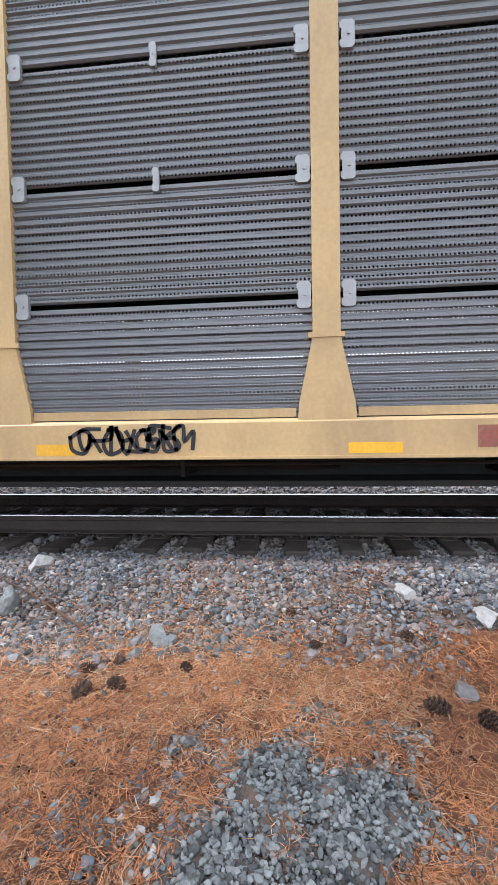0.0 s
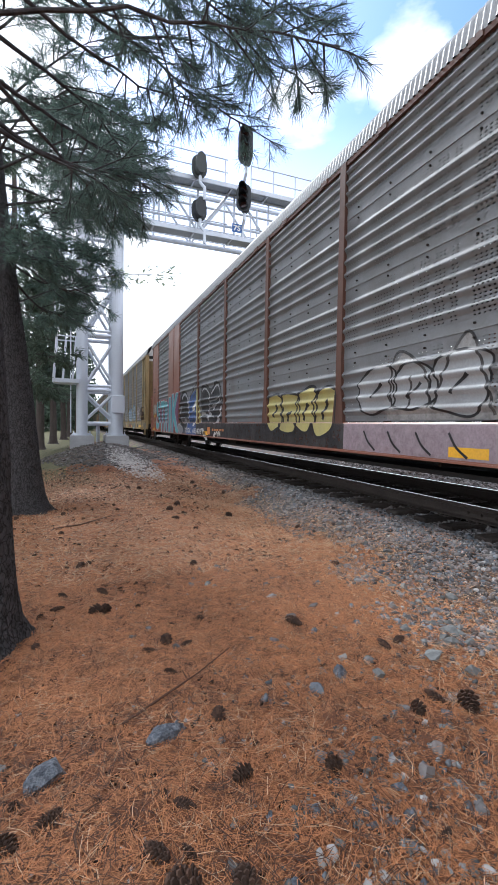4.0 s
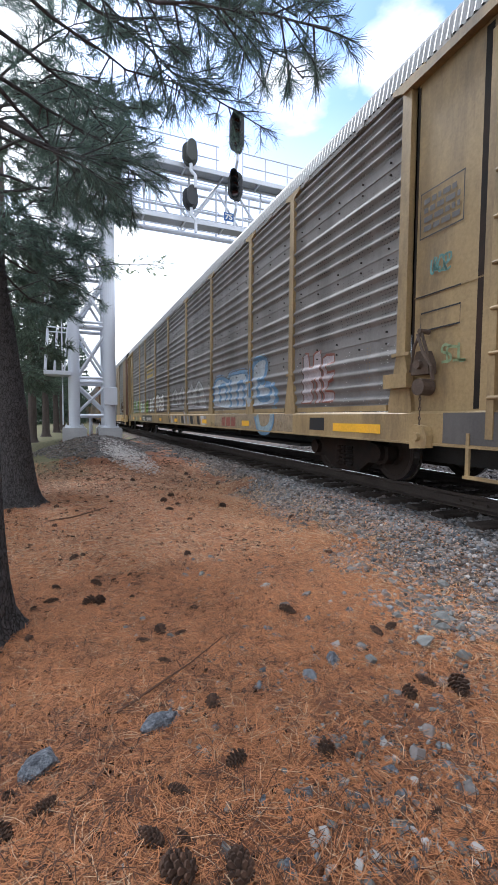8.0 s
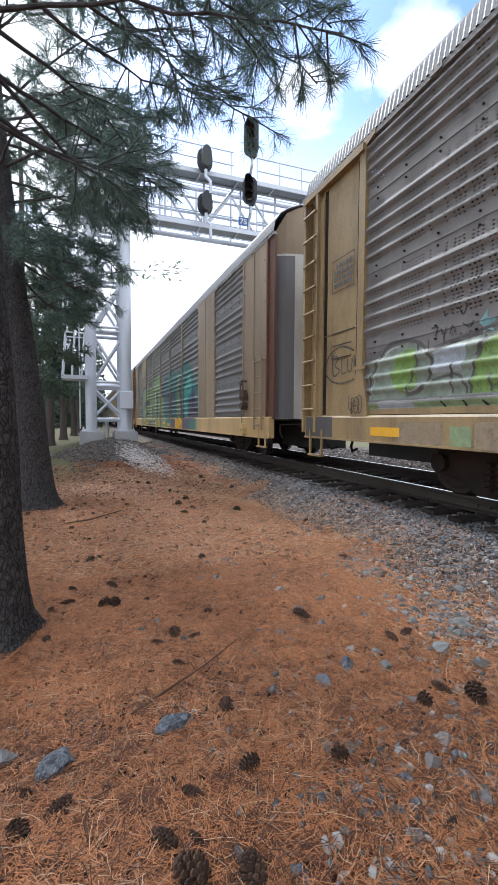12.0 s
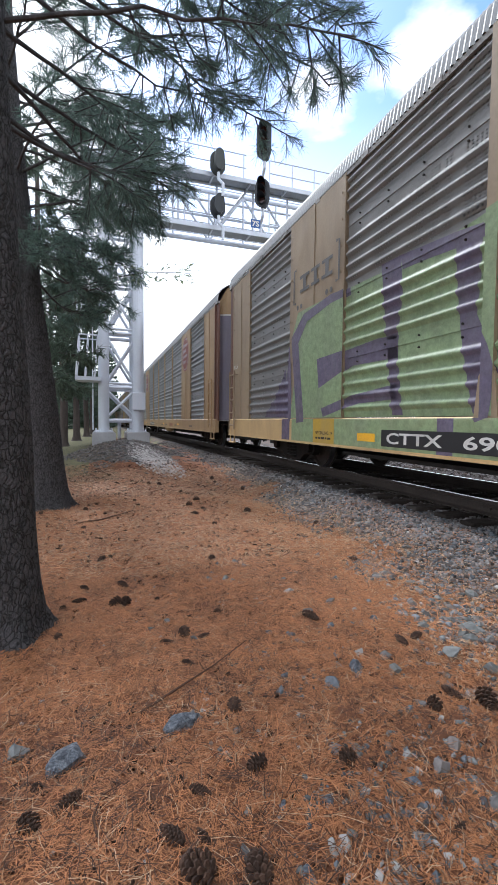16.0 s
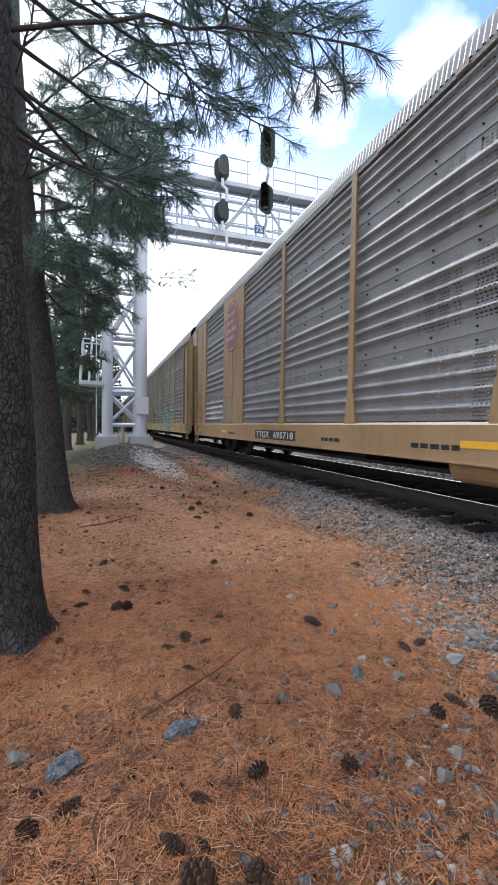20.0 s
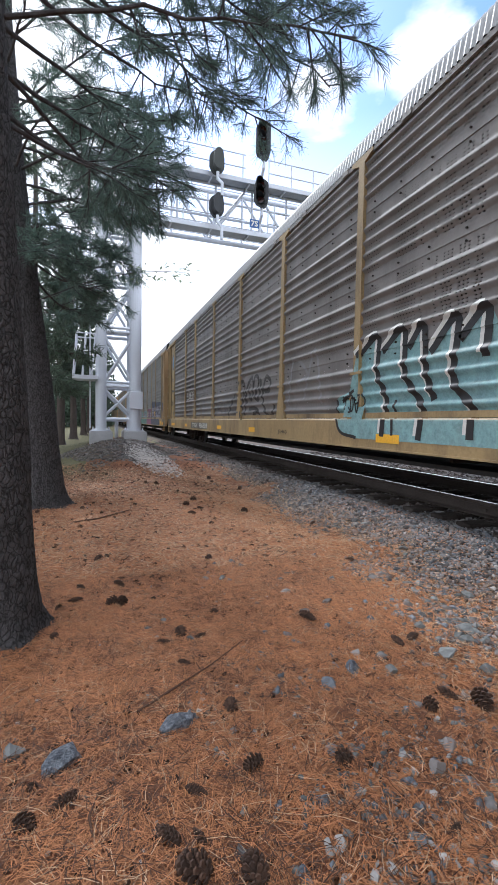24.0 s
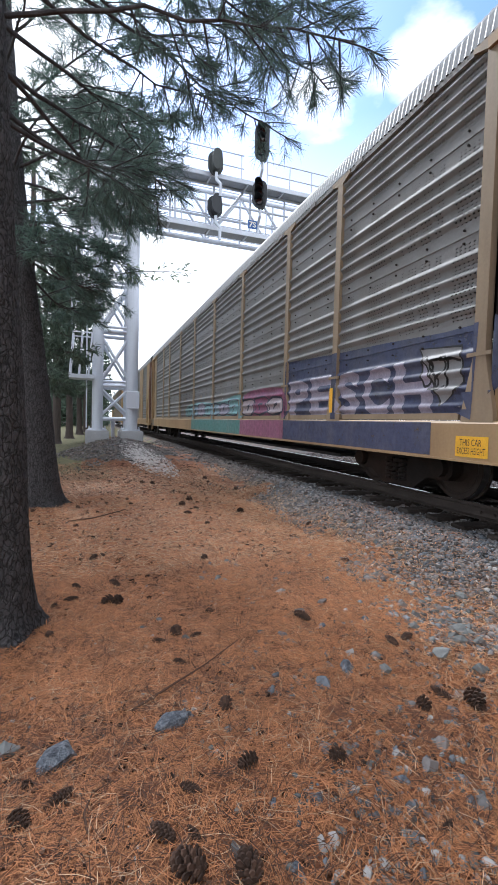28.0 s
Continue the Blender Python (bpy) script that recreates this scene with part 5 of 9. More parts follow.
def lay(car, name, flat, ink, lift=0.004, label=""):
    """Lays a flat outline mesh (x = y along the car, y = z up) on the ribbed side like a coat of paint, as one part of the car."""
    ob, kind, rk = car
    k = CAR_KINDS[kind]
    if not flat.verts:
        flat.free()
        return
    zs = [v.co.y for v in flat.verts]
    ys = [v.co.x for v in flat.verts]
    low = SILL_OF[ob.name]
    if max(zs) < 1.02 and low < 0.70:              # sills that reach lower carry their paint lower
        full = min(zs) < SILL_LOW + 0.025
        for v in flat.verts:
            v.co.y = 1.0 - (1.0 - v.co.y) * (1.0 - low) / 0.30 if full else v.co.y - (0.70 - low) * 0.85
        zs = [v.co.y for v in flat.verts]
    lo, hi, ya, yb = min(zs), max(zs), min(ys), max(ys)
    cuts = [z for z, d in RIBS[rk] if lo < z < hi] + [SILL_TOP - 0.012]
    for z in cuts:
        bmesh.ops.bisect_plane(flat, geom=flat.verts[:] + flat.edges[:] + flat.faces[:], plane_co=(0, z, 0), plane_no=(0, 1, 0))
    edges = []
    for r in k["rows"]:
        w = k["post_w"]
        edges += [r - w, r + w, -r - w, -r + w]
    for a, b in k["plates"]:
        edges += [a, b, -a, -b]
    edges += [k["end"], -k["end"]]
    for e in edges:
        if ya < e < yb:
            bmesh.ops.bisect_plane(flat, geom=flat.verts[:] + flat.edges[:] + flat.faces[:], plane_co=(e, 0, 0), plane_no=(1, 0, 0))
    out = bmesh.new()
    for f in flat.faces:
        c = f.calc_center_median()
        _, depth = side_out(kind, rk, c.x, c.y)
        vs = [out.verts.new((-depth(v.co.y) - lift, v.co.x, v.co.y)) for v in f.verts]
        nf = out.faces.new(vs)
        nf.normal_update()
        if nf.normal.x > 0:
            nf.normal_flip()
        nf.smooth = rk == "deep" and rounded(c.y)
    flat.free()
    bmesh.ops.remove_doubles(out, verts=out.verts[:], dist=0.0001)
    return part(name, out, INK[ink], ob, label)


def polygon(bm, pts):
    f = bm.faces.new([bm.verts.new((y, z, 0)) for y, z in pts])
    f.normal_update()
    bmesh.ops.triangulate(bm, faces=[f])


def ribbon(bm, pts, w, closed=False):
    pts = [Vector((y, z, 0)) for y, z in pts]
    n = len(pts)
    if closed:
        pts = pts + [pts[0]]
        n += 1
    sides = []
    for i, p in enumerate(pts):
        a = pts[i - 1] if i else (pts[-2] if closed else p)
        b = pts[i + 1] if i < n - 1 else (pts[1] if closed else p)
        d = (b - a).normalized()
        s = Vector((-d.y, d.x, 0)) * w / 2
        sides.append((p + s, p - s))
    for a, b in zip(sides, sides[1:]):
        bm.faces.new([bm.verts.new(c) for c in (a[0], b[0], b[1], a[1])])


def curve_through(pts, n=5):
    """Smooth points along a path through the given ones."""
    out = []
    P = [np.array(p, float) for p in pts]
    P = [2 * P[0] - P[1]] + P + [2 * P[-1] - P[-2]]
    for i in range(1, len(P) - 2):
        for k in range(n):
            t = k / n
            a, b, c, d = P[i - 1], P[i], P[i + 1], P[i + 2]
            out.append(tuple(0.5 * ((2 * b) + (c - a) * t + (2 * a - 5 * b + 4 * c - d) * t * t + (3 * b - a - 3 * c + d) * t ** 3)))
    out.append(tuple(P[-2]))
    return out


def letters_mesh(text, y0, y1, z0, z1, bold=0.0):
    """Built-in letters stretched into a box; y0 is where the reader begins."""
    cu = bpy.data.curves.new("letters", "FONT")
    cu.body, cu.offset, cu.resolution_u = text, bold, 3
    tmp = bpy.data.objects.new("letters", cu)
    scene.collection.objects.link(tmp)
    bpy.context.view_layer.update()
    me = bpy.data.meshes.new_from_object(tmp.evaluated_get(bpy.context.evaluated_depsgraph_get()))
    bpy.data.objects.remove(tmp)
    bm = bmesh.new()
    bm.from_mesh(me)
    bpy.data.meshes.remove(me)
    xs, zs = [v.co.x for v in bm.verts], [v.co.y for v in bm.verts]
    a, b, c, d = min(xs), max(xs), min(zs), max(zs)
    for v in bm.verts:
        v.co = Vector((y0 + (v.co.x - a) / (b - a) * (y1 - y0), z0 + (v.co.y - c) / (d - c) * (z1 - z0), 0))
    bmesh.ops.triangulate(bm, faces=bm.faces[:])
    return bm


def word(car, text, y0, y1, z0, z1, ink="white", bold=0.01, lift=0.007, name="lettering"):
    lay(car, name, letters_mesh(text, y0, y1, z0, z1, bold), ink, lift)


def slab(car, y0, y1, z0, z1, ink, lift=0.004, name="painted_block"):
    bm = bmesh.new()
    polygon(bm, [(y0, z0), (y1, z0), (y1, z1), (y0, z1)])
    lay(car, name, bm, ink, lift)


def bars(car, y0, y1, z0, z1, rows, ink="black", lift=0.006, seed=1, name="stencil_bar"):
    """Small stencilled lines that cannot be read."""
    rng = random.Random(seed)
    h = (z1 - z0) / rows
    for r in range(rows):
        y = y0
        sign = 1 if y1 > y0 else -1
        while abs(y - y0) < abs(y1 - y0) * 0.95:
            w = sign * rng.uniform(0.05, 0.16) * abs(y1 - y0) * 1.6
            e = y + w if abs(y + w - y0) < abs(y1 - y0) else y1
            bm = bmesh.new()
            polygon(bm, [(y, z1 - h * (r + 0.85)), (e, z1 - h * (r + 0.85)), (e, z1 - h * (r + 0.25)), (y, z1 - h * (r + 0.25))])
            lay(car, name, bm, ink, lift)
            y = e + sign * 0.05 * abs(y1 - y0)


def frame_lines(car, y0, y1, z0, z1, ink="black", w=0.018, lift=0.006):
    bm = bmesh.new()
    ribbon(bm, [(y0, z0), (y1, z0), (y1, z1), (y0, z1)], w, True)
    lay(car, "stencil_frame", bm, ink, lift)


def shape(car, pts, ink, lift=0.004, smooth=False, line=None, line_w=0.03, name="graffiti"):
    pts = curve_through(list(pts) + [pts[0]], 5)[:-1] if smooth else list(pts)
    bm = bmesh.new()
    polygon(bm, pts)
    lay(car, name, bm, ink, lift)
    if line:
        bm = bmesh.new()
        ribbon(bm, pts, line_w, True)
        lay(car, "graffiti_outline", bm, line, lift + 0.004)


def strokes(car, paths, ink, w=0.03, lift=0.010, smooth=True, name="graffiti_stroke"):
    for p in paths:
        bm = bmesh.new()
        ribbon(bm, curve_through(p, 6) if smooth else p, w)
        lay(car, name, bm, ink, lift)


def scribble(car, y0, y1, z0, z1, loops, ink, w, seed, lift=0.009):
    """An unreadable looping tag: a row of bent glyphs tied by a running line."""
    rng = random.Random(seed)
    glyphs = ([(0.9, 0.9), (0.3, 1.0), (0.1, 0.7), (0.8, 0.45), (0.8, 0.1), (0.1, 0.05)], [(0.8, 0.9), (0.2, 0.8), (0.1, 0.2), (0.7, 0.0), (0.95, 0.4), (0.6, 0.95)], [(0.1, 0.0), (0.15, 0.95), (0.8, 0.85), (0.6, 0.5), (0.2, 0.5), (0.9, 0.0)], [(0.9, 0.85), (0.2, 0.9), (0.6, 0.5), (0.1, 0.45), (0.2, 0.05), (0.95, 0.15)],
              [(0.05, 0.0), (0.45, 1.0), (0.9, 0.0), (0.7, 0.4), (0.2, 0.4)], [(0.0, 0.9), (1.0, 0.95), (0.5, 0.9), (0.45, 0.0)], [(0.2, 1.0), (0.15, 0.1), (0.9, 0.05)])
    n = max(3, round(loops * 1.6))
    step = (y1 - y0) / n
    paths = []
    for k in range(n):
        g = rng.choice(glyphs)
        dz, fu, fv = rng.uniform(-0.08, 0.08), rng.random() < 0.5, rng.random() < 0.5
        g = [(1 - u if fu else u, 1 - v if fv else v) for u, v in g]
        if rng.random() < 0.4:
            g = [(v, u) for u, v in g]
        paths.append([(y0 + step * (k - 0.45 + 1.9 * u), z0 + (z1 - z0) * min(1, max(0, v * rng.uniform(0.85, 1.0) + dz))) for u, v in g])
    strokes(car, paths, ink, w, lift)


def throw_up(car, y0, y1, z0, z1, count, fill, line, seed, line_w=0.035, angular=False, lift=0.004, slant=0.0, holes=True):
    """A row of fat overlapping bubble or spiked letters that spell nothing legible."""
    rng = random.Random(seed)
    for k in range(count):
        c = y0 + (y1 - y0) * (k + 0.5) / count
        hw = abs(y1 - y0) / count * 0.58
        zb, zt = z0 + rng.uniform(0, 0.12) * (z1 - z0), z1 - rng.uniform(0, 0.2) * (z1 - z0)
        zm = (zb + zt) / 2
        pts = []
        n = 7 if angular else 10
        for q in range(n):
            a = math.tau * q / n + rng.uniform(-0.12, 0.12)
            rr = rng.uniform(0.75, 1.2) if angular else rng.uniform(0.88, 1.06)
            u, v = math.cos(a), math.sin(a)
            sq = 1 / max(abs(u), abs(v)) ** 0.6
            pts.append((c + hw * u * rr * sq + slant * v, zm + (zt - zb) / 2 * v * rr * sq))
        shape(car, pts, fill if isinstance(fill, str) else fill[k % len(fill)], lift + 0.001 * (k % 3), not angular, line, line_w)
        if holes:
            strokes(car, [[(c - hw * 0.3, zm + (zt - zb) * rng.uniform(0.05, 0.25)), (c + hw * rng.uniform(-0.1, 0.2), zm + (zt - zb) * rng.uniform(-0.05, 0.1)), (c + hw * 0.25, zm - (zt - zb) * rng.uniform(0.1, 0.3))]], line, line_w * 1.3, lift + 0.006)


LOW, TOP = SILL_LOW + 0.02, SILL_TOP - 0.02
# --- first car: scrawls on the sill, teal piece, dark block with the car's number
A = CAR_A
scribble(A, -2.09, -3.15, 0.74, 1.0, 6, "black", 0.035, 4)
for y0, y1, z0, z1 in ((-1.74, -2.1, 0.73, 0.83), (-4.49, -4.93, 0.73, 0.82), (7.95, 7.53, 0.72, 0.80), (12.0, 11.2, 0.73, 0.82), (1.3, 0.75, 0.73, 0.83)):
    slab(A, y0, y1, z0, z1, "amber", 0.003, "reflector")
for k in range(3):                                 # worn red emblem
    slab(A, -5.52 - 0.26 * k, -5.72 - 0.26 * k, 0.77, 0.95, "red", 0.004, "emblem")
shape(A, [(3.96, 1.1), (3.99, 1.54), (3.8, 1.56), (3.67, 1.25), (3.5, 1.48), (3.31, 1.22), (3.14, 1.44), (2.95, 1.2), (2.7, 1.38), (2.54, 1.32), (2.22, 1.19), (2, 1.19), (1.79, 1.39), (1.69, 1.18), (1.57, 1.36), (1.52, 1.1)], "teal", 0.004)
shape(A, [(3.77, 1.56), (3.41, 1.53), (3.18, 1.47), (2.83, 1.46), (2.45, 1.46), (2.22, 1.4), (2, 1.21), (2.45, 1.25), (2.83, 1.34), (3.18, 1.38), (3.56, 1.46)], "lime", 0.003)
shape(A, [(1.12, 1.55), (0.54, 1.54), (0.58, 1.39), (1.13, 1.39)], "lime", 0.003)
shape(A, [(1.17, 1.12), (1.11, 1.41), (0.58, 1.41), (0.44, 1.31), (0.33, 1.45), (0.13, 1.4), (0.01, 1.48), (-0.07, 1.39), (-0.02, 1.23), (0.12, 1.13)], "teal", 0.005, line="black", line_w=0.025)
shape(A, [(1.52, 1.12), (1.51, 1.29), (1.19, 1.28), (1.02, 1.33), (1.07, 1.17), (0.89, 1.03), (0.94, 0.87), (1.06, 0.98), (1.18, 0.86), (1.28, 0.98), (1.42, 0.83), (1.48, 0.95)], "teal", 0.006, line="black", line_w=0.025)
shape(A, [(3.18, 0.81), (3.05, 0.96), (2.82, 1.02), (1.57, 1.07), (1.49, 1.01), (1.59, 0.92), (1.7, 0.99), (1.99, 0.88), (2.07, 0.96), (2.21, 0.93), (2.39, 0.78), (2.44, 0.92), (2.63, 0.95), (2.82, 0.85), (2.94, 0.92)], "teal", 0.005, line="black", line_w=0.02)
shape(A, [(0.89, 1.06), (0.56, 1.06), (0.42, 1.04), (0.21, 0.75), (0.34, 0.87), (0.44, 0.85), (0.55, 0.76), (0.68, 0.79), (0.85, 0.88)], "teal", 0.005, line="black", line_w=0.02)
strokes(A, [[(2.55, 1.97), (2.51, 1.72), (2.38, 1.52), (2.19, 1.4)], [(3.02, 1.94), (2.93, 1.74), (3, 1.48), (2.75, 1.31)], [(2.07, 1.85), (2.15, 1.64), (1.99, 1.45), (2.11, 1.27)], [(1.6, 1.9), (1.85, 1.74), (1.92, 1.51), (1.77, 1.39), (1.52, 1.44)], [(1.19, 1.89), (1.32, 1.66), (1.35, 1.37)], [(1.19, 1.93), (1.4, 1.83), (1.48, 1.61), (1.44, 1.31)], [(0.49, 2.04), (0.43, 1.87), (0.48, 1.67), (0.57, 1.46)], [(1.78, 2.09), (1.6, 2.12), (1.45, 2.04), (1.43, 1.88)], [(1.06, 2), (1.14, 1.87), (1.16, 1.65), (1.12, 1.42)]], "black", 0.028, 0.01)
strokes(A, [[(3.88, 2.12), (3.98, 1.9), (3.8, 1.72), (3.9, 1.5), (3.96, 1.24)], [(3.23, 2.01), (3.05, 1.81), (2.97, 1.57), (2.7, 1.45), (2.76, 1.22)], [(2.56, 1.98), (2.61, 1.72), (2.45, 1.49), (2.39, 1.27)], [(2.09, 1.87), (2.12, 1.62), (2.01, 1.44), (1.75, 1.45), (1.64, 1.63)], [(3.61, 1.55), (3.48, 1.3), (3.59, 1.1)], [(3.26, 1.53), (3.33, 1.35), (3.1, 1.14)], [(1.75, 1.3), (1.61, 1.32), (1.57, 1.18), (1.67, 1.15)]], "black", 0.028, 0.01)
word(A, "R1", 3.80, 3.60, 0.79, 0.95, "white", 0.02)
shape(A, [(11.62, 0.99), (11.67, 1.96), (10.89, 1.98), (9.93, 1.88), (9.13, 1.89), (9.1, 1.01)], "navy_thin", 0.003)
shape(A, [(8.8, 1.01), (8.83, 1.92), (8.15, 1.92), (7.6, 1.92), (7.26, 1.93), (7.23, 1.02)], "navy_thin", 0.003)
shape(A, [(6.87, 1.05), (6.89, 1.8), (6.49, 1.88), (6.09, 1.86), (5.87, 1.77), (5.78, 1.49), (5.95, 1.24), (5.57, 1.25), (5.24, 1.26), (5.04, 1.05)], "navy_thin", 0.003)
shape(A, [(5.18, 1.33), (4.83, 1.35), (4.61, 1.23), (4.61, 1.06), (5, 1.05)], "navy_thin", 0.003)
shape(A, [(6.27, 1.49), (6.3, 1.33), (6.4, 1.21), (6.54, 1.17), (6.69, 1.21), (6.8, 1.35), (6.85, 1.53), (6.81, 1.7), (6.7, 1.82), (6.56, 1.85), (6.41, 1.79), (6.31, 1.66)], "grey", 0.006, True, "lav_plain", 0.025)
strokes(A, [[(6.7, 1.62), (6.63, 1.66), (6.58, 1.6)], [(6.5, 1.62), (6.44, 1.65), (6.39, 1.6)], [(6.69, 1.31), (6.54, 1.39), (6.38, 1.3)], [(6.66, 1.55), (6.69, 1.47)], [(6.4, 1.53), (6.37, 1.45)]], "black", 0.03, 0.01)
shape(A, [(7.13, 1.66), (6.93, 1.58), (6.84, 1.24), (7.02, 1.3)], "lav_plain", 0.006, True)
strokes(A, [[(10.88, 1.85), (11.19, 1.52), (10.65, 1.15)], [(10.1, 1.53), (9.72, 1.76), (9.26, 1.4)], [(10.58, 1.91), (9.82, 1.8)], [(9.7, 1.31), (9.25, 1.11)], [(8.61, 1.85), (8.71, 1.5), (8.24, 1.13)], [(8.17, 1.72), (7.69, 1.61), (7.87, 1.29), (7.57, 1.13)], [(7.59, 1.84), (7.31, 1.6), (7.47, 1.22)]], "lav_plain", 0.035, 0.01)
shape(A, [(6.3, 1), (6.09, 1), (5.94, 0.88), (5.98, 0.68), (6.11, 0.67), (6.06, 0.84)], "lav_plain", 0.006)
slab(A, 11.6, 4.55, LOW, TOP, "navy", 0.003)
word(A, "TTGX", 7.19, 6.38, 0.73, 0.92, "white", 0.02)
word(A, "157759", 6.02, 4.93, 0.73, 0.93, "white", 0.02)
slab(A, 7.03, 4.5, 3.14, 4.08, "zincpatch", 0.003)
for k in range(7):                                 # company mark, as plain bars
    slab(A, 5.95 - 0.2 * k, 5.80 - 0.2 * k, 3.33, 3.52, "black", 0.006, "emblem")
for k in range(8):
    slab(A, 5.97 - 0.185 * k, 5.83 - 0.185 * k, 3.06, 3.24, "black", 0.006, "emblem")
for k in range(3):
    slab(A, 5.5 - 0.1 * k, 4.95 - 0.1 * k, 3.66 + 0.12 * k, 3.70 + 0.12 * k, "black", 0.006, "emblem")
bars(A, 12.66, 12.24, 1.58, 1.72, 1, "black", 0.007, 104)
bars(A, 12.9, 12.25, 1.50, 1.56, 1, "black", seed=2)
scribble(A, 11.1, 10.6, 0.74, 0.98, 3, "black", 0.03, 8)

# --- red oxide car
B = CAR_B
throw_up(B, -1.55, -4.1, 0.78, 1.75, 4, "yellow", "black", 5, 0.05, False, 0.005)
slab(B, 7.2, 5.7, LOW, 1.0, "navy", 0.003)
shape(B, [(12.15, 1.04), (12.15, 1.3), (11.95, 1.6), (11.6, 1.5), (11.6, 1.04)], "glow", 0.003, True)
shape(B, [(11.5, 1.04), (11.55, 1.7), (11.1, 1.95), (7.0, 2.0), (7.0, 1.04)], "pink", 0.003, True)
slab(B, 12.3, 7.4, LOW, TOP, "glow", 0.003)
throw_up(B, -4.75, -6.8, 1.1, 1.85, 3, "zincpatch", "black", 9, 0.03, False, 0.004, holes=True)
shape(B, [(-7.0, 1.04), (-6.99, 1.9), (-7.12, 1.72), (-7.15, 1.95), (-7.35, 1.8), (-7.6, 1.99), (-8.0, 2.28), (-8.45, 1.97), (-8.52, 1.68), (-8.9, 1.86), (-9.0, 1.5), (-9.06, 1.04)], "mauve", 0.004)
strokes(B, [[(-6.99, 2.12), (-7.12, 1.72), (-7.15, 1.91)], [(-7.2, 1.5), (-7.3, 1.75), (-7.6, 1.99), (-8.0, 2.28), (-8.45, 1.97), (-8.52, 1.68), (-8.9, 1.86)]], "lav_plain", 0.022, 0.008, False)
shape(B, [(-5.3, 1.06), (-5.22, 1.6), (-5.6, 1.92), (-6.0, 1.6), (-6.57, 2.0), (-6.8, 1.6), (-6.95, 1.06)], "grey_thin", 0.003)
strokes(B, [[(-5.35, 1.3), (-5.41, 1.84), (-5.62, 1.9), (-5.98, 1.6), (-6.04, 1.2)], [(-6.1, 1.2), (-6.3, 1.7), (-6.57, 1.98), (-6.76, 1.55), (-6.9, 1.1)], [(-5.7, 1.2), (-5.75, 1.6)]], "smoke_thin", 0.035, 0.008)
shape(B, [(-7.9, 1.04), (-8.1, 1.5), (-8.6, 1.48), (-9.2, 1.4), (-9.6, 1.04)], "pink", 0.007)
shape(B, [(-8.01, 1.54), (-8.58, 1.47), (-9.05, 1.22), (-9.06, 1.06), (-8.51, 1.11), (-8.15, 1.32)], "grey", 0.010, True, "black", 0.035)
shape(B, [(-9.2, 1.06), (-9.3, 2.1), (-9.75, 1.98), (-10.35, 2.2), (-10.75, 1.6), (-10.6, 1.06)], "grey_thin", 0.004)
strokes(B, [[(-9.34, 2.24), (-9.36, 1.57), (-9.2, 1.27)], [(-9.86, 1.44), (-10.03, 1.11)], [(-9.6, 1.7), (-9.65, 1.2)]], "smoke_thin", 0.06, 0.008)
slab(B, -4.4, -11.6, LOW, TOP, "mauve", 0.003)
slab(B, -7.2, -8.7, LOW, TOP, "pink", 0.005)
strokes(B, [[(-4.9 - 0.5 * k, 1.0), (-5.0 - 0.5 * k, 0.85), (-5.15 - 0.5 * k, 0.74)] for k in range(4)] + [[(-7.1, 1.0), (-7.3, 0.72)], [(-8.7, 1.0), (-8.75, 0.72)], [(-10.2, 1.0), (-10.25, 0.75)]], "black", 0.03)
strokes(B, [[(-9.36, 2.28), (-9.76, 2.04), (-10.31, 2.28), (-10.39, 2.05), (-10.17, 1.77), (-9.77, 1.78), (-9.3, 2.07)], [(-10.06, 1.78), (-10.48, 1.82), (-10.68, 1.65), (-10.6, 1.24), (-10.41, 1.06)], [(-10.06, 1.78), (-10.05, 1.46), (-10.29, 1.32), (-10.43, 1.68)], [(-9.77, 1.74), (-9.72, 1.48), (-9.91, 1.13), (-10.19, 1.13)], [(-9.31, 2.0), (-9.19, 1.51), (-9.47, 1.14)]], "black", 0.035)
strokes(B, [[(-10.52, 1.86), (-10.74, 1.66), (-10.66, 1.22)], [(-9.42, 2.33), (-9.76, 2.1)]], "white", 0.03)
for y in (-9.0, -9.8):
    slab(B, y, y - 0.55, 0.94, 0.985, "oxblood", 0.006, "stencil_bar")
    slab(B, y - 0.1, y - 0.75, 0.83, 0.875, "oxblood", 0.006, "stencil_bar")
for y0, y1 in ((-6.4, -6.9), (3.4, 2.8), (-12.3, -12.9), (12.9, 12.4)):
    slab(B, y0, y1, 0.74, 0.85, "amber", 0.006, "reflector")
shape(B, [(3.86, 2.18), (3.54, 2.23), (3.25, 2.17), (3.15, 2.24), (2.98, 2.1), (2.74, 2.06), (2.48, 2.14), (2.32, 2.23), (2.13, 2.24), (1.92, 2.17), (1.8, 2.03), (1.75, 1.83), (1.55, 1.74), (1.5, 1.01), (3.79, 1), (3.67, 1.3), (3.86, 1.71)], "black_thin", 0.004)
slab(B, 4.3, -4.4, LOW, TOP, "black_thin", 0.003)
strokes(B, [[(3.74, 2.04), (3.53, 2.11), (3.24, 2.07), (2.97, 1.93), (2.83, 1.67), (2.92, 1.27)], [(2.73, 1.91), (2.47, 2.01), (2.27, 2.1), (2.05, 2.11), (1.91, 1.99), (1.85, 1.79), (1.95, 1.63), (2.2, 1.54), (2.53, 1.51)], [(3.79, 1.02), (3.67, 1.26), (3.2, 1.28), (2.88, 1.23)]], "lav_plain", 0.055, 0.01)
shape(B, [(2.33, 1), (2.09, 1.12), (1.83, 1.32), (1.73, 1.49), (1.68, 1.37), (1.81, 1.18), (2.01, 1.02)], "lav_plain", 0.008, True)
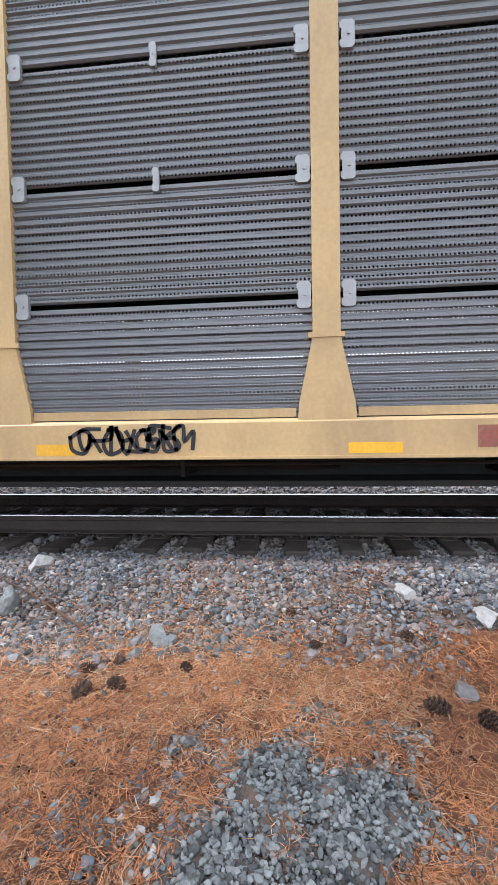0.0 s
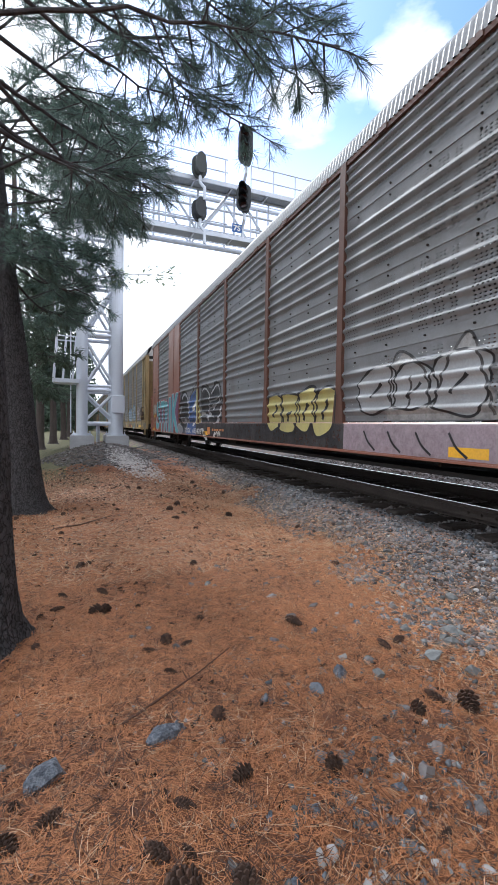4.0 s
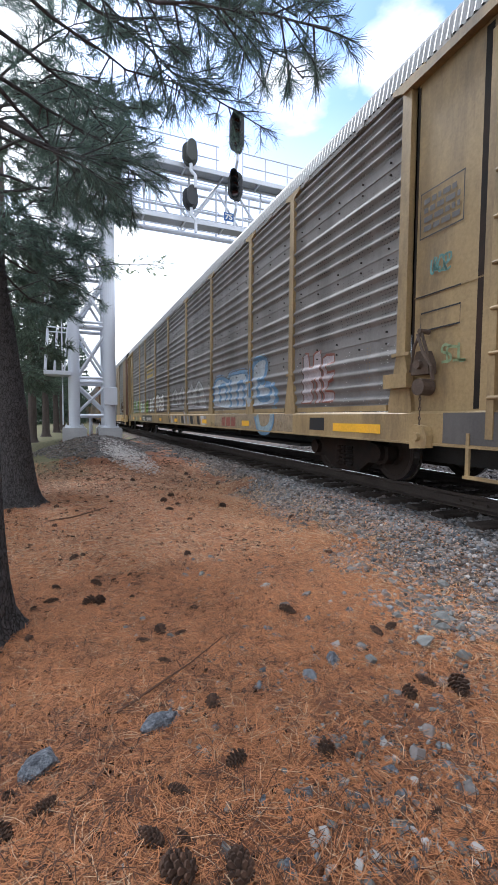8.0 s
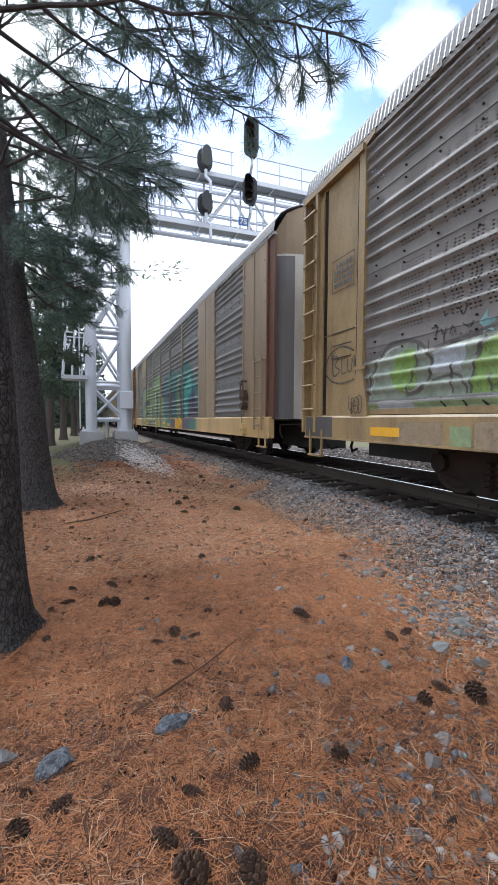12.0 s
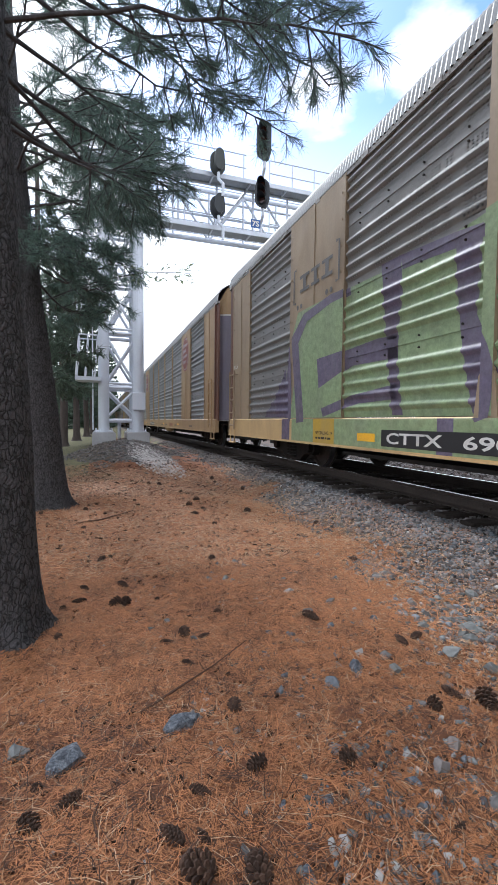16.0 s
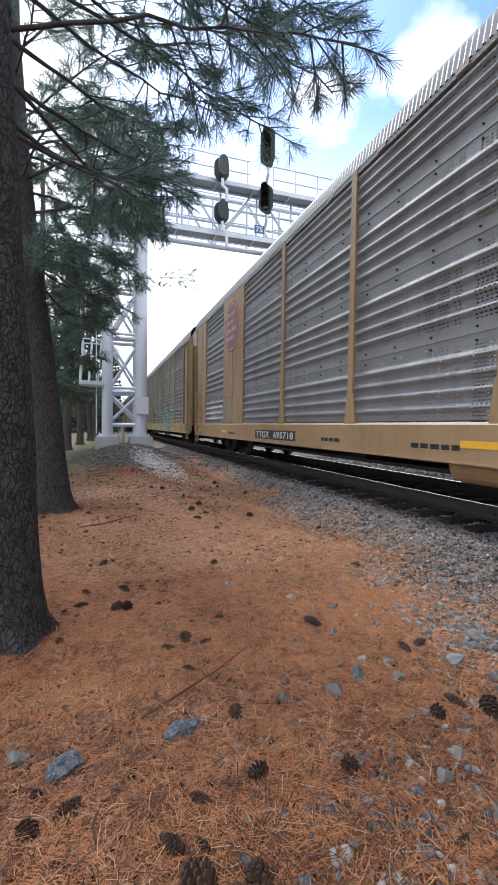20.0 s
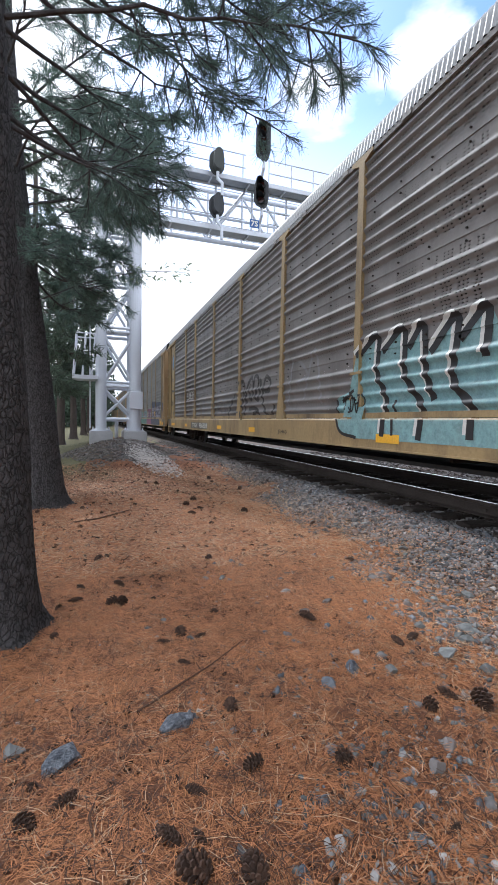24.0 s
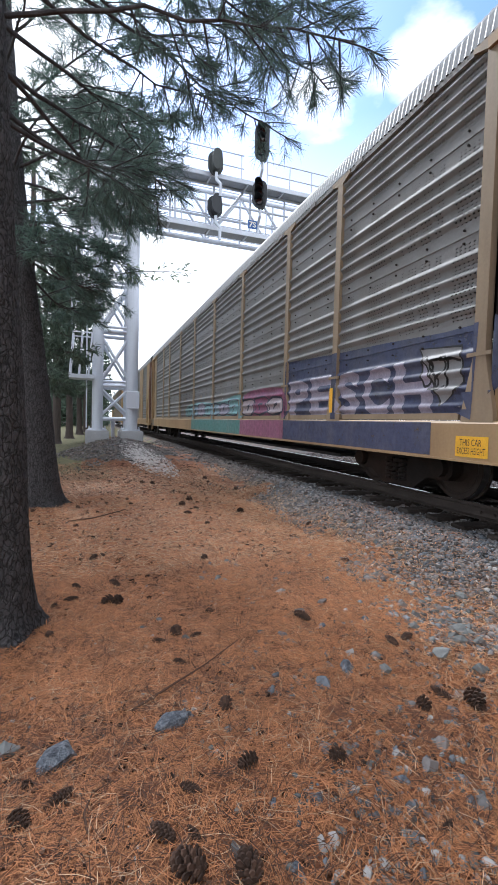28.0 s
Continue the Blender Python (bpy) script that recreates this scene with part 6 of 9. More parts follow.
shape(B, [(2.89, 1.33), (2.74, 1.37), (2.64, 1.25), (2.82, 1.18), (3.02, 1.09), (3.08, 1.17)], "lav_plain", 0.008, True)
shape(B, [(2.49, 1.49), (2.32, 1.59), (2.35, 1.44), (2.45, 1.4)], "lav_plain", 0.008, True)
shape(B, [(3.81, 1.3), (3.55, 1.37), (3.27, 1.35), (3.4, 1.28)], "lav_plain", 0.008, True)
shape(B, [(1.84, 1.48), (1.74, 1.52), (1.71, 1.48), (1.79, 1.4)], "lav_plain", 0.008, True)
strokes(B, [[(2.69, 1.22), (2.43, 1.22), (2.26, 1.17)], [(2.85, 1.47), (2.53, 1.5), (2.2, 1.55), (1.79, 1.64), (1.65, 1.69)], [(2.91, 1.68), (2.29, 1.7), (1.86, 1.76)]], "grey", 0.04, 0.01)
shape(B, [(5.41, 0.99), (5.44, 1.91), (4.93, 2.07), (4.4, 2.19), (4.34, 0.99)], "blue_thin", 0.004)
slab(B, 5.66, 4.3, LOW, TOP, "blue_thin", 0.004)
shape(B, [(4.43, 2.14), (4.16, 2.15), (4.09, 1.65), (3.93, 1.39), (3.87, 1), (4.24, 0.99), (4.32, 1.32)], "yellow", 0.006)
shape(B, [(6.91, 0.98), (6.95, 1.76), (6.29, 1.79), (5.49, 1.69), (5.43, 0.99)], "black_thin", 0.004)
shape(B, [(6.8, 1.07), (6.59, 1.28), (6.09, 1.26), (5.98, 1.07)], "lav_plain", 0.007, True)
shape(B, [(5.94, 1.05), (5.81, 1.19), (5.54, 1.15), (5.53, 1.02)], "lav_plain", 0.007, True)
shape(B, [(5.02, 1.44), (4.87, 1.6), (4.32, 1.84), (4.24, 1.74), (4.75, 1.43)], "white", 0.008)
shape(B, [(4.73, 0.93), (4.53, 1.11), (4.23, 1.28), (4.18, 1.16), (4.52, 0.9)], "white", 0.008)
strokes(B, [[(5.41, 0.99), (5.41, 1.36), (5.47, 1.82), (5.34, 1.95)]], "lav_plain", 0.05, 0.01)
strokes(B, [[(2.23, 0.73), (2.16, 0.8), (2.07, 0.77), (2.15, 0.71), (2.25, 0.74), (2.01, 0.79), (1.91, 0.82), (1.88, 0.73)], [(1.84, 0.81), (1.8, 0.74), (1.75, 0.83), (1.7, 0.74), (1.64, 0.83), (1.61, 0.75)]], "white", 0.035, 0.01)
shape(B, [(3.63, 0.89), (3.38, 0.89), (2.85, 0.63), (3.05, 0.61), (3.37, 0.72)], "white", 0.006)
shape(B, [(7.04, 0.64), (7.09, 1.49), (6.79, 1.97), (6.36, 2.14), (5.97, 2.11), (5.69, 1.92), (5.53, 1.69), (5.48, 1.39), (5.57, 1.08), (5.63, 0.82)], "black_thin", 0.007, True)
strokes(B, [[(7.06, 1.45), (6.8, 1.99), (6.36, 2.18), (5.9, 2.12), (5.62, 1.9)]], "black", 0.07, 0.009)
strokes(B, [[(6.58, 1.94), (6.22, 2.09), (5.8, 1.97), (5.57, 1.7), (5.45, 1.38), (5.46, 0.98), (5.59, 0.77)]], "lav_plain", 0.09, 0.010)
shape(B, [(7.0, 0.94), (6.73, 0.97), (6.34, 0.92), (6.15, 0.83), (6.42, 0.71), (6.83, 0.78)], "grey", 0.011, True, "lav_plain", 0.03)
shape(B, [(6.08, 1.17), (5.84, 1.19), (5.79, 1.06), (6.03, 1.03)], "lav_plain", 0.011, True)
shape(B, [(6.62, 1.2), (6.42, 1.24), (6.36, 1.1), (6.56, 1.06)], "grey", 0.011, True)
strokes(B, [[(7.02, 1.02), (6.6, 1.0), (6.2, 1.04), (5.7, 0.99)]], "grey", 0.03, 0.013)
scribble(B, 7.0, 6.5, 1.36, 1.66, 3, "lav_plain", 0.018, 22)
strokes(B, [[(5.4, 1.9), (5.0, 2.1), (4.6, 2.3), (4.35, 2.4)]], "black", 0.06, 0.009)
strokes(B, [[(5.2, 1.75), (4.8, 1.95), (4.4, 2.05)], [(5.3, 1.3), (5.0, 1.38), (4.5, 1.42)], [(5.2, 0.98), (4.9, 1.1), (4.4, 1.35)]], "navy", 0.05, 0.006)
word(B, "TTGX", 5.85, 4.95, 0.75, 0.93, "white", 0.02, 0.009)
word(B, "693402", 4.7, 3.6, 0.75, 0.93, "white", 0.02, 0.009)
slab(B, 2.9, 2.6, 0.76, 0.98, "orange", 0.008)
bars(B, 2.4, 1.3, 0.86, 0.96, 1, "orange", 0.008, 3)
release = bmesh.new()                              # release rod under the sill, with a slack chain
tube(release, [(-HALF - 0.06, -9.68, 0.44), (-HALF - 0.06, -11.0, 0.44), (-HALF - 0.08, -11.25, 0.44), (-HALF - 0.08, -11.1, 0.62)], [0.016] * 4, n=6)
for y in (-9.9, -11.06):
    box(release, -HALF - 0.08, -HALF - 0.05, y - 0.03, y + 0.03, 0.42, 0.66)
part("release_rod", release, M["rusty"], B[0], "thin rusty release rod with brackets")
slack = bmesh.new()
for k in range(12):
    y, z = -11.25 - 0.05 * k, 0.43 - 0.17 * math.sin(math.pi * (k + 0.5) / 13) ** 0.8
    e, up = (0.006, 0.02) if k % 2 else (0.02, 0.006)
    tube(slack, [(-HALF - 0.08 - e, y, z - up), (-HALF - 0.08, y + 0.03, z), (-HALF - 0.08 + e, y, z + up), (-HALF - 0.08, y - 0.03, z), (-HALF - 0.08 - e, y, z - up)], [0.007] * 5, n=4)
part("slack_chain", slack, M["rusty"], B[0])
# big five-letter piece at the far end: red glow, white rim, turquoise fill
STRIK = (("S", 11.97, 11.12, 0.72, 2.06), ("T", 11.0, 10.05, 0.62, 2.03), ("R", 9.95, 9.1, 0.66, 1.98), ("I", 8.85, 8.45, 0.64, 2.1), ("K", 8.2, 6.9, 0.62, 2.2))
for grow, ink, lift, shift in ((0.13, "crimson", 0.005, 0.0), (0.02, "pink", 0.008, -0.2), (0.06, "white", 0.011, 0.0), (0.0, "turq", 0.014, 0.0)):
    for ch, ya, yb, z0, z1 in STRIK:
        g = grow * 0.55
        lay(B, "graffiti", letters_mesh(ch, ya + shift + g, yb + shift - g, max(z0 - g, 0.61), z1 + g, 0.035 + grow * 0.25), ink, lift)
bars(B, 12.74, 12.36, 2.66, 2.80, 1, "black", 0.007, 101)
bars(B, 12.74, 12.38, 2.50, 2.64, 1, "black", 0.007, 102)
scribble(B, 12.85, 12.1, 1.45, 1.95, 5, "white", 0.04, 21)
slab(B, 12.83, 12.32, 1.31, 1.50, "amber", 0.005, "warning_sign")
bars(B, 12.78, 12.38, 1.34, 1.47, 2, "black", 0.008, 4)
slab(B, -11.81, -12.3, 2.0, 2.2, "amber", 0.005, "warning_sign")
bars(B, -11.86, -12.25, 2.03, 2.17, 2, "black", 0.008, 5)
shape(B, [(-11.94 + 0.11 * math.cos(a), 2.36 + 0.11 * math.sin(a)) for a in np.linspace(0, math.tau, 15)[:-1]], "paleg", 0.005, line="white", line_w=0.02)
word(B, "OK", -11.88, -12.0, 2.36, 2.43, "black", 0.0, 0.010)
bars(B, -12.35, -12.85, 2.62, 2.8, 1, "smoke", 0.006, 6)

# --- mustard car
C = CAR_C
shape(C, [(-4.5, 1.27), (-4.55, 1.95), (-5.28, 1.96), (-5.92, 2), (-6.58, 2.03), (-7.06, 2.01), (-7.21, 1.86), (-7.25, 2.2), (-7.56, 2.24), (-7.96, 2.18), (-8.11, 2), (-7.84, 1.6), (-8.36, 1.65), (-8.58, 1.39), (-8.5, 1.26), (-8.11, 1.22), (-7.17, 1.18), (-5.94, 1.15)], "pale_thin", 0.004)
strokes(C, [[(-4.56, 1.36), (-4.61, 1.91), (-5.14, 2), (-5.68, 1.87), (-5.84, 2.01), (-6.37, 2.03), (-6.87, 1.99), (-6.96, 1.77)], [(-5.16, 1.34), (-5.06, 1.73), (-5.55, 1.71), (-5.59, 1.35)], [(-5.94, 1.19), (-5.87, 1.88)], [(-6.39, 1.22), (-6.46, 1.72), (-6.79, 1.68), (-6.82, 1.21)], [(-7.27, 1.38), (-7.3, 2.01), (-7.56, 2.18), (-7.94, 2.19), (-8.05, 2.04), (-7.88, 1.7), (-7.66, 1.71), (-7.67, 1.36), (-8.17, 1.35), (-8.23, 1.57), (-7.98, 1.64)], [(-8.36, 1.61), (-8.56, 1.36), (-8.44, 1.22)]], "mid_blue", 0.13, 0.01)
strokes(C, [[(-4.49, 1.42), (-4.55, 1.94), (-5.2, 2.02), (-5.77, 1.91), (-5.96, 2.06), (-6.93, 2.04), (-7.19, 1.9)], [(-7.17, 1.4), (-7.2, 2.11), (-7.51, 2.26), (-7.99, 2.21), (-8.14, 1.99)]], "smoke", 0.03, 0.012)
slab(C, -4.62, -7.0, SILL_TOP + 0.012, 1.12, "lav_plain", 0.007)
slab(C, -4.75, -9.3, LOW, TOP, "beige_thin", 0.003)
strokes(C, [[(-8.4, 1.17), (-8.39, 0.85), (-8.16, 0.69), (-7.84, 0.71), (-7.68, 0.99)]], "sky", 0.16, 0.006)
strokes(C, [[(-8.5, 1.16), (-8.49, 0.82), (-8.21, 0.62), (-7.78, 0.65), (-7.57, 0.96)]], "mid_blue", 0.06, 0.009)
shape(C, [(-9.59, 1.19), (-9.54, 1.98), (-9.62, 2.04), (-9.73, 2.03), (-9.77, 1.8), (-9.89, 1.78), (-9.9, 1.98), (-9.98, 2.02), (-10.13, 2.03), (-10.18, 1.19), (-10.04, 1.18), (-10.01, 1.59), (-9.91, 1.55), (-9.9, 1.19)], "rose", 0.005, line="oxblood", line_w=0.04)
shape(C, [(-10.25, 1.19), (-10.17, 1.89), (-10.29, 1.94), (-10.51, 1.92), (-10.52, 1.8), (-10.33, 1.78), (-10.32, 1.66), (-10.53, 1.67), (-10.53, 1.54), (-10.36, 1.5), (-10.34, 1.37), (-10.54, 1.35), (-10.55, 1.2)], "rose", 0.005, line="oxblood", line_w=0.04)
strokes(C, [[(-9.6, 1.21), (-9.56, 1.96), (-9.65, 2.02)], [(-10.2, 1.21), (-10.15, 1.98)]], "smoke", 0.03, 0.011)
shape(C, [(0.96, 1.33), (0.68, 1.81), (0.27, 1.95), (-0.07, 1.79), (-0.13, 1.31)], "grey_thin", 0.004, line="lav_plain", line_w=0.045)
shape(C, [(-0.37, 1.29), (-0.4, 1.76), (-0.84, 1.98), (-1.2, 1.73), (-1.22, 1.28)], "grey_thin", 0.004, line="lav_plain", line_w=0.045)
shape(C, [(-1.56, 1.28), (-1.51, 1.7), (-1.87, 1.84), (-2.09, 2), (-2.31, 1.82), (-2.42, 1.3)], "grey_thin", 0.004, line="lav_plain", line_w=0.045)
shape(C, [(-2.47, 1.28), (-2.46, 1.8), (-2.99, 2.05), (-3.39, 1.81), (-3.66, 1.51), (-3.8, 1.23)], "grey_thin", 0.004, line="lav_plain", line_w=0.045)
shape(C, [(0.61, 1.45), (0.45, 1.74), (0.24, 1.83), (0.05, 1.43)], "smoke", 0.007)
shape(C, [(-0.7, 1.39), (-0.75, 1.77), (-0.91, 1.82), (-1.04, 1.38)], "smoke", 0.007)
shape(C, [(-2.03, 1.65), (-2.12, 1.89), (-2.33, 1.64)], "smoke", 0.007)
shape(C, [(-2.65, 1.61), (-2.94, 1.88), (-3.19, 1.57)], "smoke", 0.007)
shape(C, [(-2.73, 1.3), (-2.74, 1.46), (-3.07, 1.44), (-3.12, 1.29)], "smoke", 0.007)
strokes(C, [[(1.08, 1.3), (0.79, 1.84), (0.27, 2), (-0.19, 1.79), (-0.27, 1.31)], [(-2.42, 1.82), (-2.98, 2.09), (-3.42, 1.82), (-3.72, 1.51), (-3.85, 1.23)]], "smoke", 0.03, 0.011)
for k in range(13):                                # slanted strokes along the sill
    y = 1.3 - 0.42 * k
    shape(C, [(y, TOP), (y - (0.16 + 0.1 * (k % 3)), TOP), (y - 0.30 - 0.1 * (k % 3), LOW + 0.02), (y - 0.14, LOW + 0.02)], ("black", "lav_plain", "grey", "black", "beige_thin")[k % 5], 0.004)
    shape(C, [(y + 0.05, 1.12), (y - 0.12, 1.12), (y - 0.25, SILL_TOP + 0.015), (y - 0.05, SILL_TOP + 0.015)], ("lav_plain", "black", "grey")[k % 3], 0.007)
for k, y in enumerate((-5.36, -5.72)):             # worn red emblem
    slab(C, y, y - 0.28, 0.75, 0.97, "red", 0.004, "emblem")
slab(C, -6.07, -6.38, 0.75, 0.97, "red", 0.004, "emblem")
for y0, y1 in ((-6.8, -7.24), (-3.5, -4.0), (-10.6, -11.7), (3.2, 2.7), (8.9, 8.4), (11.7, 11.1), (0.2, -0.3)):
    slab(C, y0, y1, 0.78, 0.90, "amber", 0.006, "reflector")
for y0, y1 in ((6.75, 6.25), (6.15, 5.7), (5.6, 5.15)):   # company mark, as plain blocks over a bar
    slab(C, y0, y1, 3.42, 3.52, "gold", 0.004, "emblem")
    slab(C, y0, y1, 3.12, 3.22, "gold", 0.004, "emblem")
    slab(C, y0, y0 - 0.12, 3.22, 3.42, "gold", 0.004, "emblem")
slab(C, 6.8, 5.1, 2.88, 3.02, "gold", 0.004, "emblem")
throw_up(C, 5.85, 4.45, 1.1, 1.9, 3, "white", "black", 51, 0.05, False, 0.005)
throw_up(C, 4.2, 2.4, 1.1, 2.0, 3, "white", "black", 52, 0.055, False, 0.005)
strokes(C, [[(6.5, 1.75), (6.2, 1.62), (6.0, 1.78), (5.8, 1.7)]], "black", 0.05)
shape(C, [(11.84, 1.24), (11.83, 1.75), (11.43, 1.9), (11.0, 1.94), (10.68, 1.76), (10.33, 1.8), (9.75, 1.86), (9.3, 1.9), (9.3, 1.23)], "grey_green", 0.004)
shape(C, [(10.88, 1.3), (10.9, 1.8), (11.2, 1.8), (11.35, 1.5), (11.1, 1.3)], "lime", 0.006, True)
shape(C, [(10.1, 1.25), (9.98, 1.7), (9.7, 1.86), (9.3, 1.86), (9.3, 1.25)], "lime", 0.006)
shape(C, [(10.62, 1.5), (10.6, 1.74), (10.3, 1.79), (10.12, 1.78), (10.2, 1.5)], "pale_thin", 0.006)
strokes(C, [[(11.81, 1.31), (11.79, 1.49), (11.68, 1.69), (11.44, 1.94), (11.18, 1.97), (10.9, 1.92), (10.7, 1.77), (10.63, 1.61), (10.69, 1.43), (10.83, 1.32), (11.06, 1.28)]], "smoke", 0.045, 0.010)
strokes(C, [[(11.74, 1.31), (11.7, 1.5), (11.6, 1.7), (11.4, 1.88), (11.18, 1.91)], [(10.78, 1.38), (10.95, 1.33), (11.1, 1.34)]], "lav_plain", 0.022, 0.010)
strokes(C, [[(10.87, 1.89), (10.89, 1.64), (11.06, 1.3)], [(10.62, 1.43), (10.35, 1.46), (10.31, 1.26)], [(10.35, 1.46), (10.31, 1.6)], [(10.35, 1.48), (10.23, 1.45), (10.14, 1.36), (10.12, 1.25)], [(9.90, 1.83), (10.02, 1.64)], [(10.07, 1.25), (10.04, 1.49), (9.9, 1.81)], [(9.83, 1.44), (9.82, 1.26)], [(10.62, 1.8), (10.3, 1.85), (9.75, 1.92), (9.4, 2.0)], [(9.6, 1.3), (9.5, 1.8), (9.36, 1.4)]], "smoke", 0.032, 0.010)
shape(C, [(10.0, 1.97), (9.95, 2.01), (9.9, 2.09), (9.89, 2.0), (9.77, 1.97), (9.86, 1.92), (9.8, 1.84), (9.9, 1.88), (9.95, 1.84), (9.95, 1.92)], "cyan", 0.006)
strokes(C, [[(10.65, 2.03), (10.55, 2.02), (10.6, 1.93)], [(10.5, 2.0), (10.47, 1.93), (10.42, 2.0)], [(10.38, 1.92), (10.34, 2.0), (10.3, 1.92)], [(10.2, 2.0), (10.12, 1.95), (10.05, 2.0)], [(10.47, 2.15), (10.42, 2.14)], [(10.26, 2.18), (10.2, 2.1), (10.14, 2.2)]], "smoke_thin", 0.022, 0.010)
strokes(C, [[(13.02, 1.83), (12.95, 1.98), (12.81, 2.07), (12.6, 2.11), (12.43, 2.09), (12.2, 2.0)], [(13.0, 1.7), (12.8, 1.58), (12.5, 1.54), (12.2, 1.58)], [(12.82, 2.0), (12.78, 1.68), (12.6, 1.74), (12.74, 1.84), (12.62, 1.94), (12.82, 2.0)], [(12.54, 1.96), (12.52, 1.7), (12.42, 1.7)], [(12.38, 1.9), (12.36, 1.72), (12.27, 1.72), (12.25, 1.9)], [(12.2, 1.94), (12.2, 1.7)], [(12.1, 1.72), (12.18, 1.82), (12.1, 1.94)]], "smoke_thin", 0.026, 0.010)
slab(C, 11.81, 9.3, SILL_TOP + 0.012, 1.19, "green", 0.006)
slab(C, 11.6, 10.9, SILL_TOP + 0.012, 1.19, "pale_thin", 0.009)
slab(C, 10.28, 9.99, 0.72, 0.91, "green", 0.005)
slab(C, 11.14, 10.39, 0.70, 0.95, "beige_thin", 0.004)
slab(C, 9.95, 9.3, 0.69, 0.95, "beige_thin", 0.005)
strokes(C, [[(10.45, 1.18), (10.38, 1.08), (10.30, 1.05)], [(10.14, 1.18), (10.1, 1.06)], [(9.9, 1.17), (9.8, 1.06)]], "black", 0.03, 0.012)
throw_up(C, 9.0, 7.35, 1.1, 1.75, 3, ("paleg", "lav"), "white", 54, 0.03, True, 0.004)
shape(C, [(7.05, 1.06), (7.05, 1.6), (6.6, 1.75), (6.3, 1.7), (6.5, 1.06)], "lime", 0.004, True)
slab(C, 7.95, 4.95, LOW, TOP - 0.02, "black", 0.004)
word(C, "TTGX", 7.85, 6.98, 0.75, 0.94, "white", 0.02, 0.008)
word(C, "964431", 6.6, 5.2, 0.75, 0.94, "white", 0.02, 0.008)
shape(C, [(4.72 + 0.14 * math.cos(a), 0.86 + 0.14 * math.sin(a)) for a in np.linspace(0, math.tau, 17)[:-1]], "gold", 0.005, line="black", line_w=0.02)
word(C, "F", 4.76, 4.69, 0.76, 0.86, "black", 0.0, 0.010)
word(C, "BSH 11", -4.45, -4.95, 0.74, 0.82, "black", 0.0, 0.006)
for s in (-1, 1):
    frame_lines(C, s * 12.25, s * 12.85, 3.0, 3.5)
    bars(C, s * 12.3, s * 12.8, 3.05, 3.45, 4, "smoke", 0.005, 30)
    frame_lines(C, s * 12.3, s * 12.85, 1.95, 2.15)
scribble(C, 12.3, 11.95, 1.05, 1.35, 3, "smoke_thin", 0.02, 55)
slab(C, -9.9, -10.35, 0.78, 0.98, "black", 0.004, "consolidated_stencil")

# --- mural car
D = CAR_D
shape(D, [(9.0, 1.04), (8.75, 2.0), (8.93, 2.7), (8.68, 3.1), (7.07, 3.1), (5.78, 3.06), (4.58, 3.1), (3.83, 3.2), (2.79, 3.33), (1.8, 3.37), (1.45, 3.33), (0.98, 2.97), (0.95, 2.59), (1.3, 2.3), (0.7, 2.16), (0.41, 1.74), (0.5, 1.2), (0.6, 1.04)], "green", 0.003)
shape(D, [(0.3, 1.04), (0.17, 1.95), (0.11, 2.58), (-0.22, 3.1), (-0.74, 3.24), (-1.18, 3.2), (-2.0, 3.3), (-2.9, 2.9), (-4.0, 3.1), (-5.1, 3.3), (-6.3, 2.6), (-6.9, 2.0), (-6.9, 1.04)], "sea", 0.003)
MURAL = [([(3.36, 2.52), (3.05, 2.47), (3.02, 1.87), (3.33, 1.9)], "paleg"), ([(1.71, 1.45), (1.36, 1.54), (1.34, 1.01), (1.77, 0.95)], "violet"), ([(2.9, 2.3), (2.5, 2.6), (2.3, 2.2), (2.35, 1.04), (2.75, 1.04)], "violet"),
         ([(0.96, 2.79), (0.17, 2.83), (-0.21, 3.16), (0.02, 2.67), (0.28, 2.03), (0.38, 1.04), (0.6, 1.04), (0.46, 1.62), (0.65, 2.21), (1.19, 2.37)], "violet"), ([(-1.21, 2.49), (-0.97, 2.32), (-0.82, 2.01), (-0.82, 1.41), (-1.04, 1.01), (-1.51, 0.92), (-1.9, 1.35), (-2.3, 2.0), (-1.59, 2.5)], "violet"),
         ([(-2.9, 2.2), (-3.5, 2.9), (-3.9, 2.0), (-3.6, 1.06), (-3.1, 1.06)], "green"), ([(-3.4, 2.4), (-3.8, 2.7), (-4.1, 1.9), (-4.5, 1.06), (-4.0, 1.06), (-3.7, 1.7)], "violet"), ([(-4.5, 2.2), (-5.6, 2.7), (-5.9, 1.6), (-4.7, 1.06)], "teal"), ([(-5.2, 1.8), (-6.2, 2.1), (-6.6, 1.06), (-5.4, 1.06)], "violet"), ([(9.4, 1.04), (9.3, 1.9), (9.05, 2.5), (8.95, 1.04)], "violet")]
shape(D, [(7.86, 2.09), (6.9, 2.12), (6.12, 2.16), (5.66, 2.13), (5.67, 1.83), (6.75, 1.85), (7.78, 1.56)], "violet", 0.006)
shape(D, [(7.68, 1.2), (6.73, 1.38), (5.98, 1.46), (5.66, 1.48), (5.67, 1.28), (6.59, 1.25), (7.6, 1.05)], "violet", 0.006)
shape(D, [(6.08, 3.18), (5.66, 3.17), (5.6, 2.64), (5.7, 2.02), (5.54, 1.06), (5.76, 1.06), (5.91, 2.05)], "violet", 0.006)
shape(D, [(5.66, 3.17), (5.09, 3.12), (4.69, 3.09), (4.33, 3.04), (4.3, 2.89), (4.7, 2.91), (5.2, 2.95), (5.62, 2.97)], "violet", 0.007)
